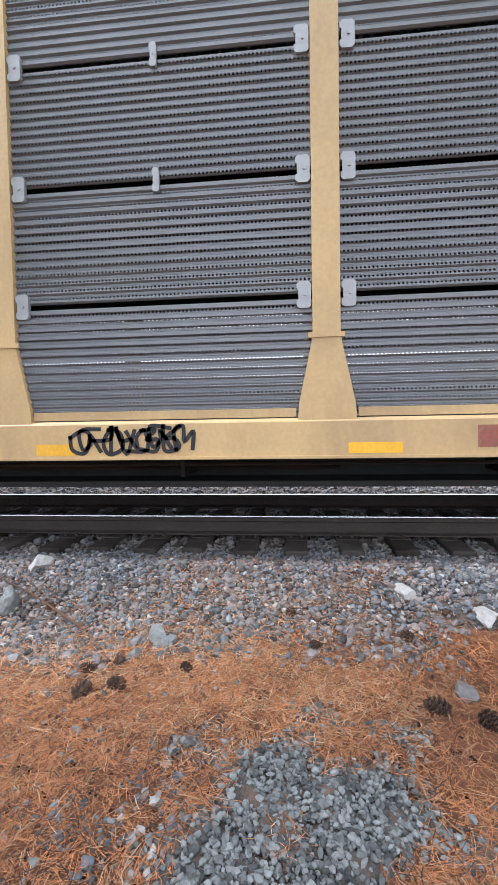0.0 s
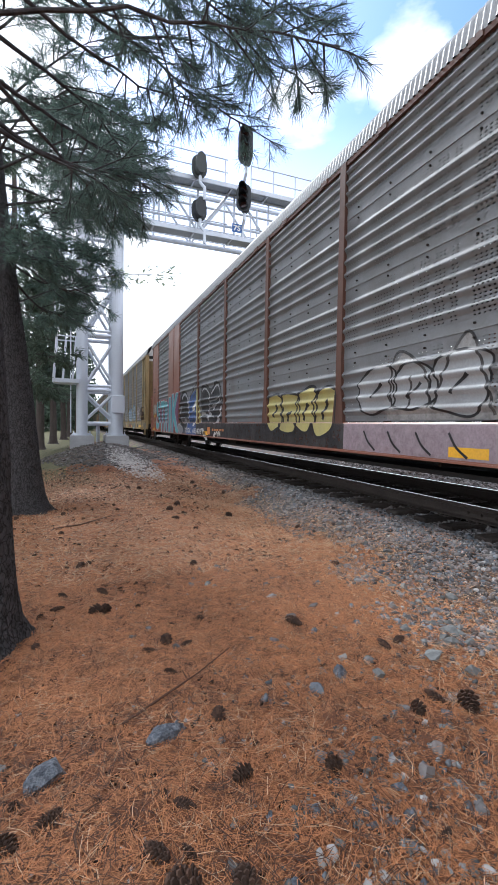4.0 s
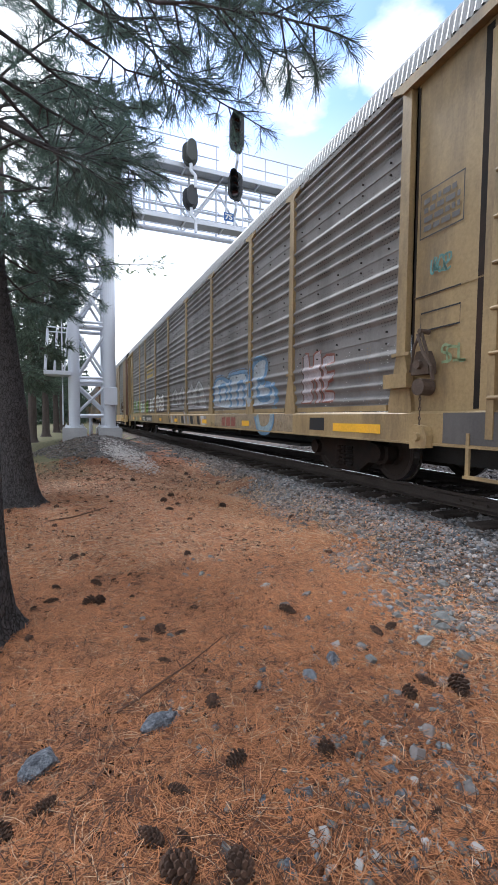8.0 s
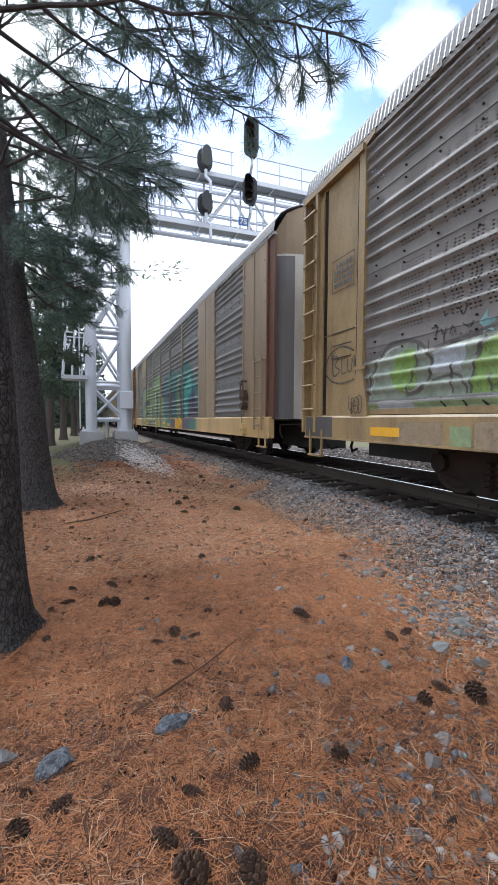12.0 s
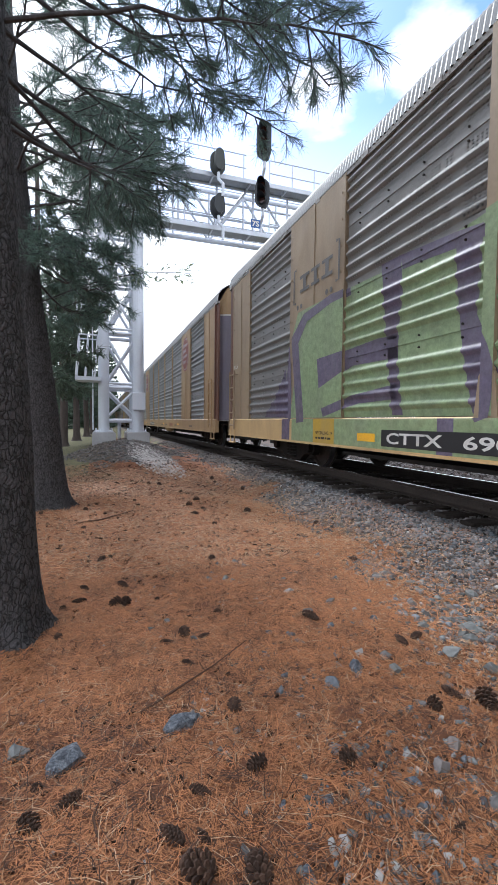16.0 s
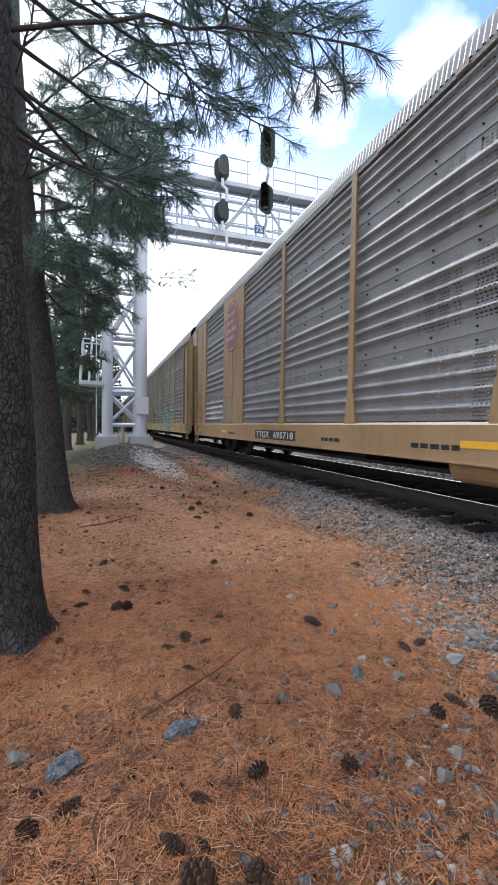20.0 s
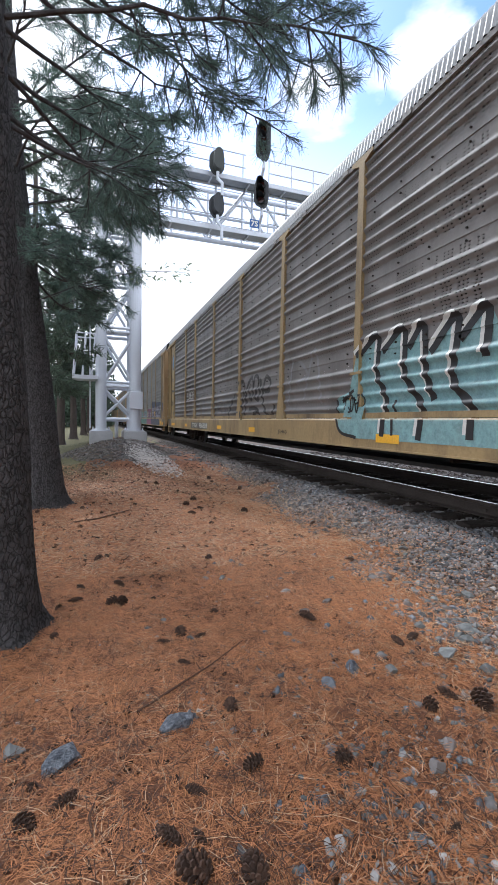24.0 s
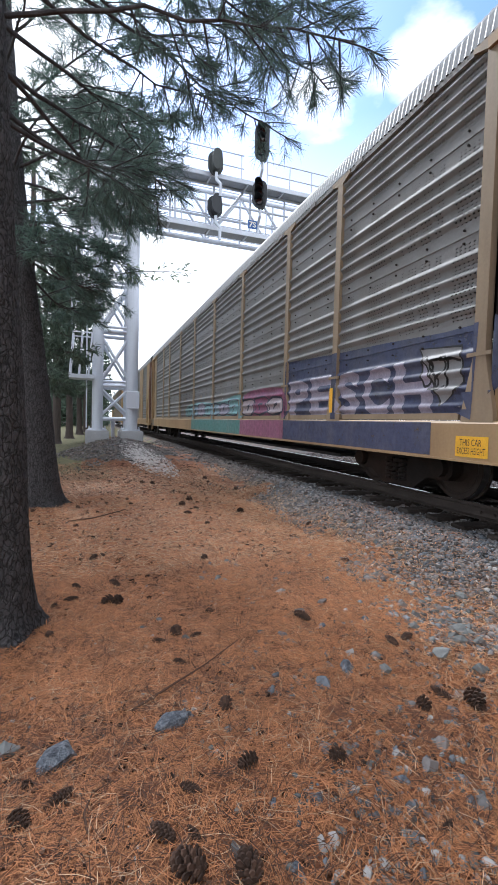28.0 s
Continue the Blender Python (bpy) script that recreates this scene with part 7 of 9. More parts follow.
shape(D, [(4.72, 3.05), (4.35, 3.03), (4.35, 2.5), (4.39, 2.11), (4.2, 1.77), (4.09, 1.46), (4.16, 1.02), (4.31, 0.97), (4.41, 1.08), (4.58, 1.83), (4.66, 2.39)], "violet", 0.006)
shape(D, [(8.97, 2.65), (8.42, 3.02), (7.4, 3.12), (6.87, 3.09), (6.85, 2.97), (7.4, 2.97), (8.27, 2.85), (8.64, 2.5), (8.35, 0.96), (8.68, 0.94)], "violet", 0.006)
for pts, ink in MURAL:
    shape(D, pts, ink, 0.006, True)
shape(D, [(10.6, 1.06), (9.9, 1.5), (9.35, 2.1), (9.3, 1.06)], "violet", 0.003)
slab(D, 8.9, -6.9, LOW, TOP, "green", 0.003)
for y0, y1, ink in ((9.4, 9.0, "violet"), (4.85, 4.6, "violet"), (1.4, 0.9, "violet"), (-0.5, -1.9, "sea"), (-1.9, -2.8, "violet"), (-2.85, -4.3, "amber"), (-4.4, -5.6, "violet"), (-5.6, -6.6, "sea"), (7.95, 7.2, "gold"), (2.0, 1.2, "gold")):
    slab(D, y0, y1, LOW, TOP, ink, 0.005)
slab(D, 5.9, 3.1, 0.75, 0.98, "black", 0.007)
word(D, "CTTX", 5.78, 4.75, 0.79, 0.94, "white", 0.02, 0.010)
word(D, "690036", 4.45, 3.21, 0.79, 0.94, "white", 0.02, 0.010)
slab(D, 3.05, 2.7, 0.80, 0.92, "amber", 0.008, "reflector")
slab(D, 6.5, 6.05, 0.80, 0.92, "amber", 0.008, "reflector")
slab(D, -2.9, -3.3, 0.80, 0.90, "amber", 0.008, "reflector")
word(D, "LD LMT 80000", 2.0, 1.25, 0.82, 0.90, "black", 0.0, 0.009)
slab(D, -0.82, -1.6, 0.76, 0.9, "amber", 0.008, "painted_block")
word(D, "RELEASE ROD", -0.98, -1.5, 0.80, 0.86, "black", 0.0, 0.011)
slab(D, 0.28, -0.18, 0.86, 0.96, "amber", 0.008, "reflector")
word(D, "GLH18", -3.75, -4.2, 0.74, 0.84, "black", 0.0, 0.009)
word(D, "SPECIAL NO. 24", 7.85, 7.25, 0.86, 0.92, "black", 0.0, 0.009)
bars(D, 7.85, 7.25, 0.77, 0.83, 1, "black", 0.009, 7)
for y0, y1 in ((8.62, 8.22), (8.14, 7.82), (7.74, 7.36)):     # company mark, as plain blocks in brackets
    slab(D, y0, y1, 3.72, 3.78, "smoke", 0.004, "emblem")
    slab(D, y0, y1, 3.46, 3.52, "smoke", 0.004, "emblem")
    slab(D, (y0 + y1) / 2 + 0.06, (y0 + y1) / 2 - 0.06, 3.52, 3.72, "smoke", 0.004, "emblem")
strokes(D, [[(8.78, 3.95), (8.88, 3.95), (8.88, 3.3), (8.78, 3.3)], [(7.25, 3.95), (7.15, 3.95), (7.15, 3.3), (7.25, 3.3)]], "smoke", 0.05, 0.005, False, "emblem")
for y in (8.7, 8.55, 7.55, 7.4):
    shape(D, [(y + 0.05 * math.cos(a), 3.2 + 0.05 * math.sin(a)) for a in np.linspace(0, math.tau, 11)[:-1]], "smoke", 0.004, name="emblem")
word(D, "T124", 13.0, 12.6, 2.45, 2.55, "white", 0.0, 0.006)

# --- octagon car
E = CAR_E
for yc, seed in ((-8.02, 1), (8.12, 2)):
    for r, ink, lift in ((0.80, "red", 0.004), (0.74, "rose", 0.006), (0.70, "red", 0.008)):
        shape(E, [(yc + r * math.cos(a), 3.95 + r * math.sin(a)) for a in np.linspace(math.pi / 8, math.pi / 8 + math.tau, 9)[:-1]], ink, lift, name="emblem")
    rows4 = ((0.5, 4.28), (0.36, 4.04), (0.55, 3.80), (0.42, 3.56))
    for hw, z in rows4:                            # the emblem's words, as plain bars
        slab(E, yc + 0.56, yc + 0.42, z - 0.03, z + 0.17, "rose", 0.011, "emblem")
        for q in range(4):
            slab(E, yc + 0.36 - 0.2 * q * hw * 2, yc + 0.36 - 0.2 * q * hw * 2 - 0.13 * hw * 2, z, z + 0.12, "rose", 0.011, "emblem")
slab(E, 5.85, 3.40, 0.76, 0.97, "black", 0.004)
word(E, "TTGX", 5.75, 4.85, 0.79, 0.94, "white", 0.02, 0.008)
word(E, "695718", 4.6, 3.5, 0.79, 0.94, "white", 0.02, 0.008)
strokes(E, [[(8.95, 1.1), (8.85, 1.7), (8.6, 1.95)], [(8.75, 1.95), (8.3, 1.9)], [(8.3, 1.1), (8.35, 1.6), (8.05, 2.05), (7.7, 2.0), (7.55, 1.6), (7.6, 1.05)], [(7.75, 1.75), (8.1, 1.72), (8.1, 1.5), (7.75, 1.4), (7.8, 1.2), (8.15, 1.22)]], "grey_thin", 0.05, 0.006)
throw_up(E, 11.6, 9.2, 1.1, 1.7, 3, ("grey_thin", "zincpatch"), "lav_plain", 71, 0.03, False, 0.004)
slab(E, 9.08, 8.7, 1.06, 1.6, "grey", 0.003)
for k, y in enumerate((-3.5, -3.85)):
    slab(E, y, y - 0.27, 0.77, 0.95, "red", 0.004, "emblem")
slab(E, -4.2, -4.5, 0.77, 0.95, "red", 0.004, "emblem")
for y0, y1 in ((-0.9, -1.4), (9.1, 8.6), (12.7, 12.3), (-6.0, -6.4)):
    slab(E, y0, y1, 0.85, 0.93, "amber", 0.004, "reflector")
for k, (y0, y1) in enumerate(((2.3, 1.6), (-0.1, -0.9), (-1.9, -2.6), (8.3, 7.6), (-5.2, -5.7), (-9.0, -9.6))):
    bars(E, y0, y1, 0.80, 0.90, 1, "black", 0.005, 80 + k)
scribble(E, 12.8, 12.5, 0.98, 1.25, 2, "white", 0.03, 73)
slab(E, 12.75, 12.4, 1.32, 1.5, "gold", 0.004, "warning_sign")

# --- second mustard car
F = CAR_F
shape(F, [(-3.74, 1.34), (-4.18, 1.49), (-4.33, 1.97), (-4.75, 2.2), (-4.91, 2.0), (-5.37, 2.2), (-5.45, 1.97), (-5.71, 2.2), (-5.8, 1.88), (-6.25, 2.17), (-6.32, 1.94), (-6.66, 2.2), (-6.9, 1.77), (-7.9, 2.0), (-8.6, 1.5), (-8.7, 0.73), (-4.4, 0.73), (-3.9, 0.82)], "cyan", 0.004)
FAT = [[(-4.33, 1.97), (-4.8, 2.2), (-4.81, 1.67), (-5.04, 1.29), (-5.02, 0.78)], [(-4.91, 1.96), (-5.35, 2.2), (-5.4, 1.61), (-5.76, 1.16), (-5.75, 0.76)], [(-5.45, 1.93), (-5.71, 2.18), (-5.78, 1.62), (-5.94, 1.25)], [(-5.84, 1.82), (-6.25, 2.17), (-6.22, 1.48), (-6.51, 1.14), (-6.53, 0.8)], [(-6.29, 1.9), (-6.64, 2.19), (-6.64, 1.67)], [(-6.9, 1.7), (-7.5, 1.95), (-7.6, 1.3), (-7.4, 0.8)], [(-7.7, 1.8), (-8.4, 1.6), (-8.3, 0.9)]]
strokes(F, [[(y + 0.06, z + 0.05) for y, z in p] for p in FAT], "white", 0.08, 0.007)
strokes(F, FAT, "black", 0.10, 0.010)
strokes(F, [[(-5.23, 1.28), (-5.24, 0.8)], [(-3.74, 1.34), (-3.9, 0.85), (-4.4, 0.74)], [(-3.9, 1.3), (-4.3, 1.46)]], "black", 0.05)
scribble(F, -4.0, -4.5, 1.12, 1.4, 4, "black", 0.03, 62)
strokes(F, [[(1.45, 1.99), (1.25, 2.04), (1.05, 1.89), (1.15, 1.55), (1.3, 1.14), (1.05, 1.05), (0.93, 1.39), (0.97, 1.67)], [(0.84, 1.42), (0.9, 1.77), (0.66, 2.01), (0.44, 2.05), (0.38, 1.68), (0.53, 1.52), (0.71, 1.84)], [(0.37, 1.86), (0.25, 2.08), (0.04, 2.05), (-0.01, 1.91), (0.13, 1.7), (0.23, 1.59), (-0.02, 1.5), (-0.15, 1.85), (-0.12, 2)], [(-0.29, 1.52), (-0.39, 1.89), (-0.55, 2.01), (-0.76, 1.9), (-0.73, 1.7), (-0.48, 1.68), (-0.3, 1.76), (-0.4, 1.32), (-0.7, 1.09), (-0.96, 1.13), (-1.04, 1.35)], [(0.7, 1.27), (0.23, 1.29), (-0.15, 1.15), (0.07, 1.21), (0.36, 1.09)], [(2.57, 1.04), (2.21, 1.45), (1.91, 1.67)]], "smoke_thin", 0.10)
strokes(F, [[(-3.2, 1.3), (-2.9, 2.3), (-2.5, 1.4)], [(-1.8, 1.3), (-2.0, 2.2), (-2.6, 1.9), (-2.2, 1.7)]], "grey", 0.07)
scribble(F, 8.8, 7.4, 1.85, 2.2, 5, "white", 0.04, 64)
scribble(F, 4.2, 1.6, 1.2, 1.6, 5, "smoke", 0.035, 65)
slab(F, 7.7, 4.9, LOW + 0.02, TOP - 0.04, "smoke", 0.004)
word(F, "TTGX", 7.45, 6.5, 0.77, 0.95, "white", 0.02, 0.008)
word(F, "986803", 6.24, 4.97, 0.77, 0.95, "white", 0.02, 0.008)
for y0, y1 in ((0.5, 0.06), (-4.9, -5.4), (-8.7, -9.4), (9.0, 8.5), (12.5, 11.6), (3.6, 3.1)):
    slab(F, y0, y1, 0.78, 0.90, "amber", 0.009, "reflector")
word(F, "JSH60", -1.4, -1.85, 0.78, 0.88, "black", 0.0, 0.006)
slab(F, -7.1, -7.5, 0.78, 0.98, "black", 0.009, "consolidated_stencil")
shape(F, [(12.42 + 0.33 * math.cos(a), 3.9 + 0.40 * math.sin(a)) for a in np.linspace(0, math.tau, 25)[:-1]], "navy", 0.004, name="emblem")
shape(F, [(12.42 + 0.22 * math.cos(a), 3.9 + 0.27 * math.sin(a)) for a in np.linspace(0, math.tau, 25)[:-1]], "mid_blue", 0.006, name="emblem")
bars(F, 12.78, 12.1, 2.35, 2.55, 1, "black", 0.007, 103)
scribble(F, 12.8, 12.2, 1.72, 1.98, 5, "smoke_thin", 0.02, 67)
scribble(F, 12.3, 12.0, 1.15, 1.5, 3, "smoke_thin", 0.018, 68)
slab(F, 12.69, 12.12, 1.56, 1.78, "gold", 0.004, "warning_sign")
bars(F, 12.65, 12.2, 1.6, 1.75, 2, "black", 0.007, 11)
bars(F, 12.7, 12.2, 2.9, 3.1, 2, "smoke", 0.007, 12)

# --- last near car: blue and violet piece
G = CAR_G
shape(G, [(-7.2, 1.04), (-7.23, 2.2), (-9.1, 2.12), (-10.35, 2.09), (-11.47, 2.04), (-12.0, 2.05), (-11.95, 1.04)], "haze", 0.003)
for ch, ya, yb in (("P", -7.4, -8.2), ("E", -8.3, -9.05), ("S", -9.2, -9.85), ("C", -9.95, -10.55), ("H", -10.65, -11.35)):
    lay(G, "graffiti", letters_mesh(ch, ya, yb, 1.08, 1.78, 0.045), "lav", 0.007)
shape(G, [(-11.1, 1.9), (-11.75, 1.85), (-11.8, 1.45), (-11.5, 1.2)], "grey", 0.008, line="black", line_w=0.03)
scribble(G, -11.2, -11.7, 1.4, 1.8, 3, "black", 0.03, 87)
shape(G, [(-12.15, 2.1), (-12.5, 1.95), (-12.45, 1.55), (-12.15, 1.3)], "haze", 0.004)
slab(G, -7.2, -11.4, LOW, TOP, "haze", 0.003)
shape(G, [(-4.4, 1.04), (-4.4, 1.6), (-5.6, 1.75), (-7.1, 1.65), (-7.1, 1.04)], "pink", 0.003, True)
throw_up(G, -4.5, -7.1, 1.1, 1.6, 3, ("rose", "pink"), "navy", 82, 0.04, False, 0.005)
slab(G, -4.4, -7.2, LOW, TOP, "pink", 0.003)
shape(G, [(2.8, 1.04), (2.8, 1.5), (0.6, 1.65), (-1.8, 1.55), (-4.3, 1.7), (-4.3, 1.04)], "cyan", 0.003, True)
throw_up(G, 2.6, -4.2, 1.1, 1.6, 7, ("cyan", "sky", "lav"), "navy", 83, 0.035, False, 0.005)
slab(G, 1.6, -4.4, LOW, TOP, "sea", 0.003)
slab(G, -9.05, -9.15, 1.15, 1.55, "amber", 0.013, "reflector")
slab(G, -11.78, -12.2, 0.73, 0.95, "amber", 0.005, "warning_sign")
word(G, "THIS CAR", -11.84, -12.12, 0.85, 0.92, "black", 0.0, 0.008)
word(G, "EXCESS HEIGHT", -11.81, -12.17, 0.76, 0.83, "black", 0.0, 0.008)
slab(G, -12.45, -12.95, 0.76, 0.93, "amber", 0.004, "reflector")
frame_lines(G, -12.3, -12.85, 2.75, 3.1)
bars(G, -12.35, -12.8, 2.8, 3.05, 3, "smoke", 0.006, 13)
bars(G, -12.4, -12.8, 2.2, 2.6, 4, "black", 0.006, 14)


for car in (C, F, G):                              # grimy end platforms beyond the last post
    for e in (-1, 1):
        slab(car, e * 12.72, e * 13.6, LOW, TOP, "smoke", 0.003, "end_platform")
        slab(car, e * 12.2, e * 12.85, 2.338, 2.352, "black", 0.004, "seam_line")
scribble(C, -12.65, -12.9, 1.55, 1.75, 2, "green", 0.03, 91)
scribble(C, -12.45, -12.7, 2.55, 2.75, 3, "sea", 0.025, 92)

# --- marks on the end doors that face along the track
def on_door(car, flat, material, lift=0.008, name="door_mark"):
    """Lays a flat mesh (x across, y = z up) on the bowed front door."""
    ob, kind, rk = car
    hl = CAR_KINDS[kind]["half_len"]
    for x in np.arange(-1.5, 1.51, 0.1):
        bmesh.ops.bisect_plane(flat, geom=flat.verts[:] + flat.edges[:] + flat.faces[:], plane_co=(x, 0, 0), plane_no=(1, 0, 0))
    for v in flat.verts:
        u = max(-1.0, min(1.0, v.co.x / (HALF - 0.05)))
        k = (u + 1) * 6                            # the door is faceted in twelve strips
        i = min(int(k), 11)
        edge = [(1 - min(1.0, (-1 + 2 * q / 12) ** 2)) ** 0.6 for q in (i, i + 1)]
        v.co = Vector((v.co.x, -(hl - 0.25 + 0.30 * (edge[0] + (edge[1] - edge[0]) * (k - i))) - lift, v.co.y))
    bmesh.ops.recalc_face_normals(flat, faces=flat.faces[:])
    return part(name, flat, material, ob)


def door_block(car, x0, x1, z0, z1, material, lift=0.006, name="door_panel"):
    bm = bmesh.new()
    polygon(bm, [(x0, z0), (x1, z0), (x1, z1), (x0, z1)])
    return on_door(car, bm, material, lift, name)


def door_rim(car, x0, x1, z0, z1, material, w=0.03):
    bm = bmesh.new()
    ribbon(bm, [(x0, z0), (x1, z0), (x1, z1), (x0, z1)], w, True)
    return on_door(car, bm, material, 0.010, "door_rim")


def door_bars(car, x0, x1, z0, z1, rows, material, seed):
    rng = random.Random(seed)
    h = (z1 - z0) / rows
    for r in range(rows):
        door_block(car, x0, x0 + (x1 - x0) * rng.uniform(0.6, 1.0), z1 - h * (r + 0.75), z1 - h * (r + 0.25), material, 0.011, "stencil_bar")


for car in (C, F, G, CAR_I):
    door_rim(car, -1.18, -0.8, 1.25, 2.06, CM["brown"])
    door_bars(car, -1.2, -0.58, 2.28, 2.45, 3, INK["oxblood"], 5)
for z0, z1, x0, x1 in ((4.68, 4.85, -1.48, -0.6), (3.2, 3.36, -1.24, -0.4)):
    door_block(C, x0, x1, z0, z1, M["black"], 0.008, "door_slot")
on_door(G, letters_mesh("EXCESS HEIGHT CAR", -1.21, -0.35, 4.82, 4.92, 0.0), INK["black"], 0.012, "lettering")
door_block(B, -1.52, -1.08, 0.99, 4.48, CM["slate"])
door_block(B, -1.52, -0.4, 4.49, 4.9, CM["pale"])
door_block(E, -1.5, -1.10, 0.99, 4.5, INK["violet_plain"])
door_bars(E, -0.97, -0.7, 2.3, 2.9, 9, INK["black"], 6)
door_bars(E, -0.92, -0.65, 1.74, 2.1, 5, INK["smoke"], 7)
door_block(D, -1.5, -1.10, 0.99, 4.5, CM["slate"])

# ---------------------------------------------------------------- signal bridge
TOWER_Y = 17.5
tower = empty("signal_bridge", pose(0, TOWER_Y, 0))
tagged(tower, "grey galvanised lattice signal bridge on concrete footings", "signal bridge")
LEGS = ((0.21, 0.0), (1.46, 0.0), (0.21, 1.3), (1.46, 1.3))
for x, y in LEGS:
    bm = bmesh.new()
    rod(bm, (x, y, 0.42), (x, y, 10.9), 0.20 if x < 1 else 0.23, n=20)
    rod(bm, (x, y, 0.50), (x, y, 0.56), 0.34, n=16)
    for k in range(6):
        a = k * math.tau / 6
        rod(bm, (x + 0.29 * math.cos(a), y + 0.29 * math.sin(a), 0.5), (x + 0.29 * math.cos(a), y + 0.29 * math.sin(a), 0.64), 0.02, n=6)
    part("leg", bm, M["steel"], tower, smooth=False)
    bm = bmesh.new()
    box(bm, x - 0.42, x + 0.42, y - 0.4, y + 0.4, -0.4, 0.5)
    bmesh.ops.bevel(bm, geom=bm.edges[:], offset=0.03, segments=2, affect="EDGES")
    part("footing", bm, M["concrete"], tower, "grey concrete footing")
levels = [0.95, 2.2, 4.25, 6.3, 8.25, 10.4]
for a, b in zip(levels, levels[1:]):
    for (x0, y0), (x1, y1) in ((LEGS[0], LEGS[1]), (LEGS[2], LEGS[3]), (LEGS[0], LEGS[2]), (LEGS[1], LEGS[3])):
        bm = bmesh.new()
        rod(bm, (x0, y0, a), (x1, y1, b), 0.055, n=8)
        part("diagonal_brace", bm, M["steel"], tower)
        bm = bmesh.new()
        rod(bm, (x1, y1, a), (x0, y0, b), 0.055, n=8)
        part("diagonal_brace", bm, M["steel"], tower)
for z in levels:
    for (x0, y0), (x1, y1) in ((LEGS[0], LEGS[1]), (LEGS[2], LEGS[3]), (LEGS[0], LEGS[2]), (LEGS[1], LEGS[3])):
        bm = bmesh.new()
        rod(bm, (x0, y0, z), (x1, y1, z), 0.07, n=8)
        part("cross_brace", bm, M["steel"], tower)
        if z > 2:
            bm = bmesh.new()
            rod(bm, (x0, y0, z + 0.16), (x1, y1, z + 0.16), 0.055, n=8)
            part("cross_brace", bm, M["steel"], tower)
# truss over the tracks
X0, X1 = -0.4, 14.0
LOW, HIGH = 8.74, 10.80
for y in (0.0, 1.3):
    for z, r in ((LOW, 0.10), (HIGH, 0.09), (LOW + 0.42, 0.05), (HIGH - 0.38, 0.05)):
        bm = bmesh.new()
        rod(bm, (X0, y, z), (X1, y, z), r, n=10)
        part("chord", bm, M["steel"], tower)
    x, flip = 1.46, False
    while x < X1 - 0.5:
        bm = bmesh.new()
        rod(bm, (x, y, HIGH if flip else LOW), (x + 1.55, y, LOW if flip else HIGH), 0.05, n=8)
        part("web_brace", bm, M["steel"], tower)
        bm = bmesh.new()
        rod(bm, (x + 1.55, y, LOW), (x + 1.55, y, HIGH), 0.045, n=8)
        part("web_brace", bm, M["steel"], tower)
        x, flip = x + 1.55, not flip
for z in (LOW - 0.28, HIGH - 0.34):
    bm = bmesh.new()
    box(bm, X0, X1, -0.62, 0.05, z, z + 0.04)
    part("walkway", bm, M["grating"], tower, "steel grating walkway")
    bm = bmesh.new()
    box(bm, X0, X1, -0.65, -0.60, z - 0.06, z + 0.10)
    part("toe_board", bm, M["steel"], tower)
    x = X0
    while x < X1:
        bm = bmesh.new()
        box(bm, x - 0.03, x + 0.03, -0.6, 0.02, z - 0.07, z)
        part("bearer", bm, M["steel"], tower)
        x += 1.55
    gaps = (5.6, 6.6)
    for xa, xb in ((X0, gaps[0]), (gaps[1], X1)):
        for h in (0.5, 1.0):
            bm = bmesh.new()
            rod(bm, (xa, -0.62, z + h), (xb, -0.62, z + h), 0.022, n=6)
            part("hand_rail", bm, M["steel"], tower)
        x = xa
        while x <= xb + 0.01:
            bm = bmesh.new()
            rod(bm, (x, -0.62, z), (x, -0.62, z + 1.0), 0.024, n=6)
            part("rail_post", bm, M["steel"], tower)
            x += 1.18 if xa < 1 else 1.0
    bm = bmesh.new()
    for h in (0.5, 1.0):
        rod(bm, (X0, 1.28, z + h), (X1, 1.28, z + h), 0.022, n=6)
    part("hand_rail", bm, M["steel"], tower)
# caged ladder and landing
bm = bmesh.new()
ladder(bm, -0.2, 0.2, 0.6, 11.5, -0.18, 0.30)
part("ladder", bm, M["steel"], tower)
bm = bmesh.new()
z = 4.4
while z < 11.6:
    ring = [(-0.18 - 0.55 * math.sin(a), 0.36 * math.cos(a), z) for a in [k * math.pi / 8 for k in range(9)]]
    for p, q in zip(ring, ring[1:]):
        rod(bm, p, q, 0.012, n=5)
    z += 0.9
for k in range(1, 8):
    a = k * math.pi / 8
    rod(bm, (-0.18 - 0.55 * math.sin(a), 0.36 * math.cos(a), 4.4), (-0.18 - 0.55 * math.sin(a), 0.36 * math.cos(a), 11.6), 0.012, n=5)
part("ladder_cage", bm, M["steel"], tower)
bm = bmesh.new()
box(bm, -0.78, 0.1, -0.5, 0.5, 2.40, 2.54)
part("landing", bm, M["steel"], tower)
for x, y in ((-0.76, -0.48), (-0.45, -0.48), (-0.12, -0.48), (-0.76, 0.48), (-0.45, 0.48), (-0.12, 0.48)):
    bm = bmesh.new()
    rod(bm, (x, y, 2.5), (x + 0.12, y, 4.05), 0.028, n=6)
    part("landing_post", bm, M["steel"], tower)
for p, q in (((-0.64, -0.48, 4.05), (0.0, -0.48, 4.05)), ((-0.64, 0.48, 4.05), (0.0, 0.48, 4.05)), ((-0.64, -0.48, 4.05), (-0.64, 0.48, 4.05))):
    bm = bmesh.new()
    rod(bm, p, q, 0.024, n=6)
    part("landing_rail", bm, M["steel"], tower)
bm = bmesh.new()
box(bm, 1.22, 1.72, -0.34, -0.2, 1.35, 2.02)
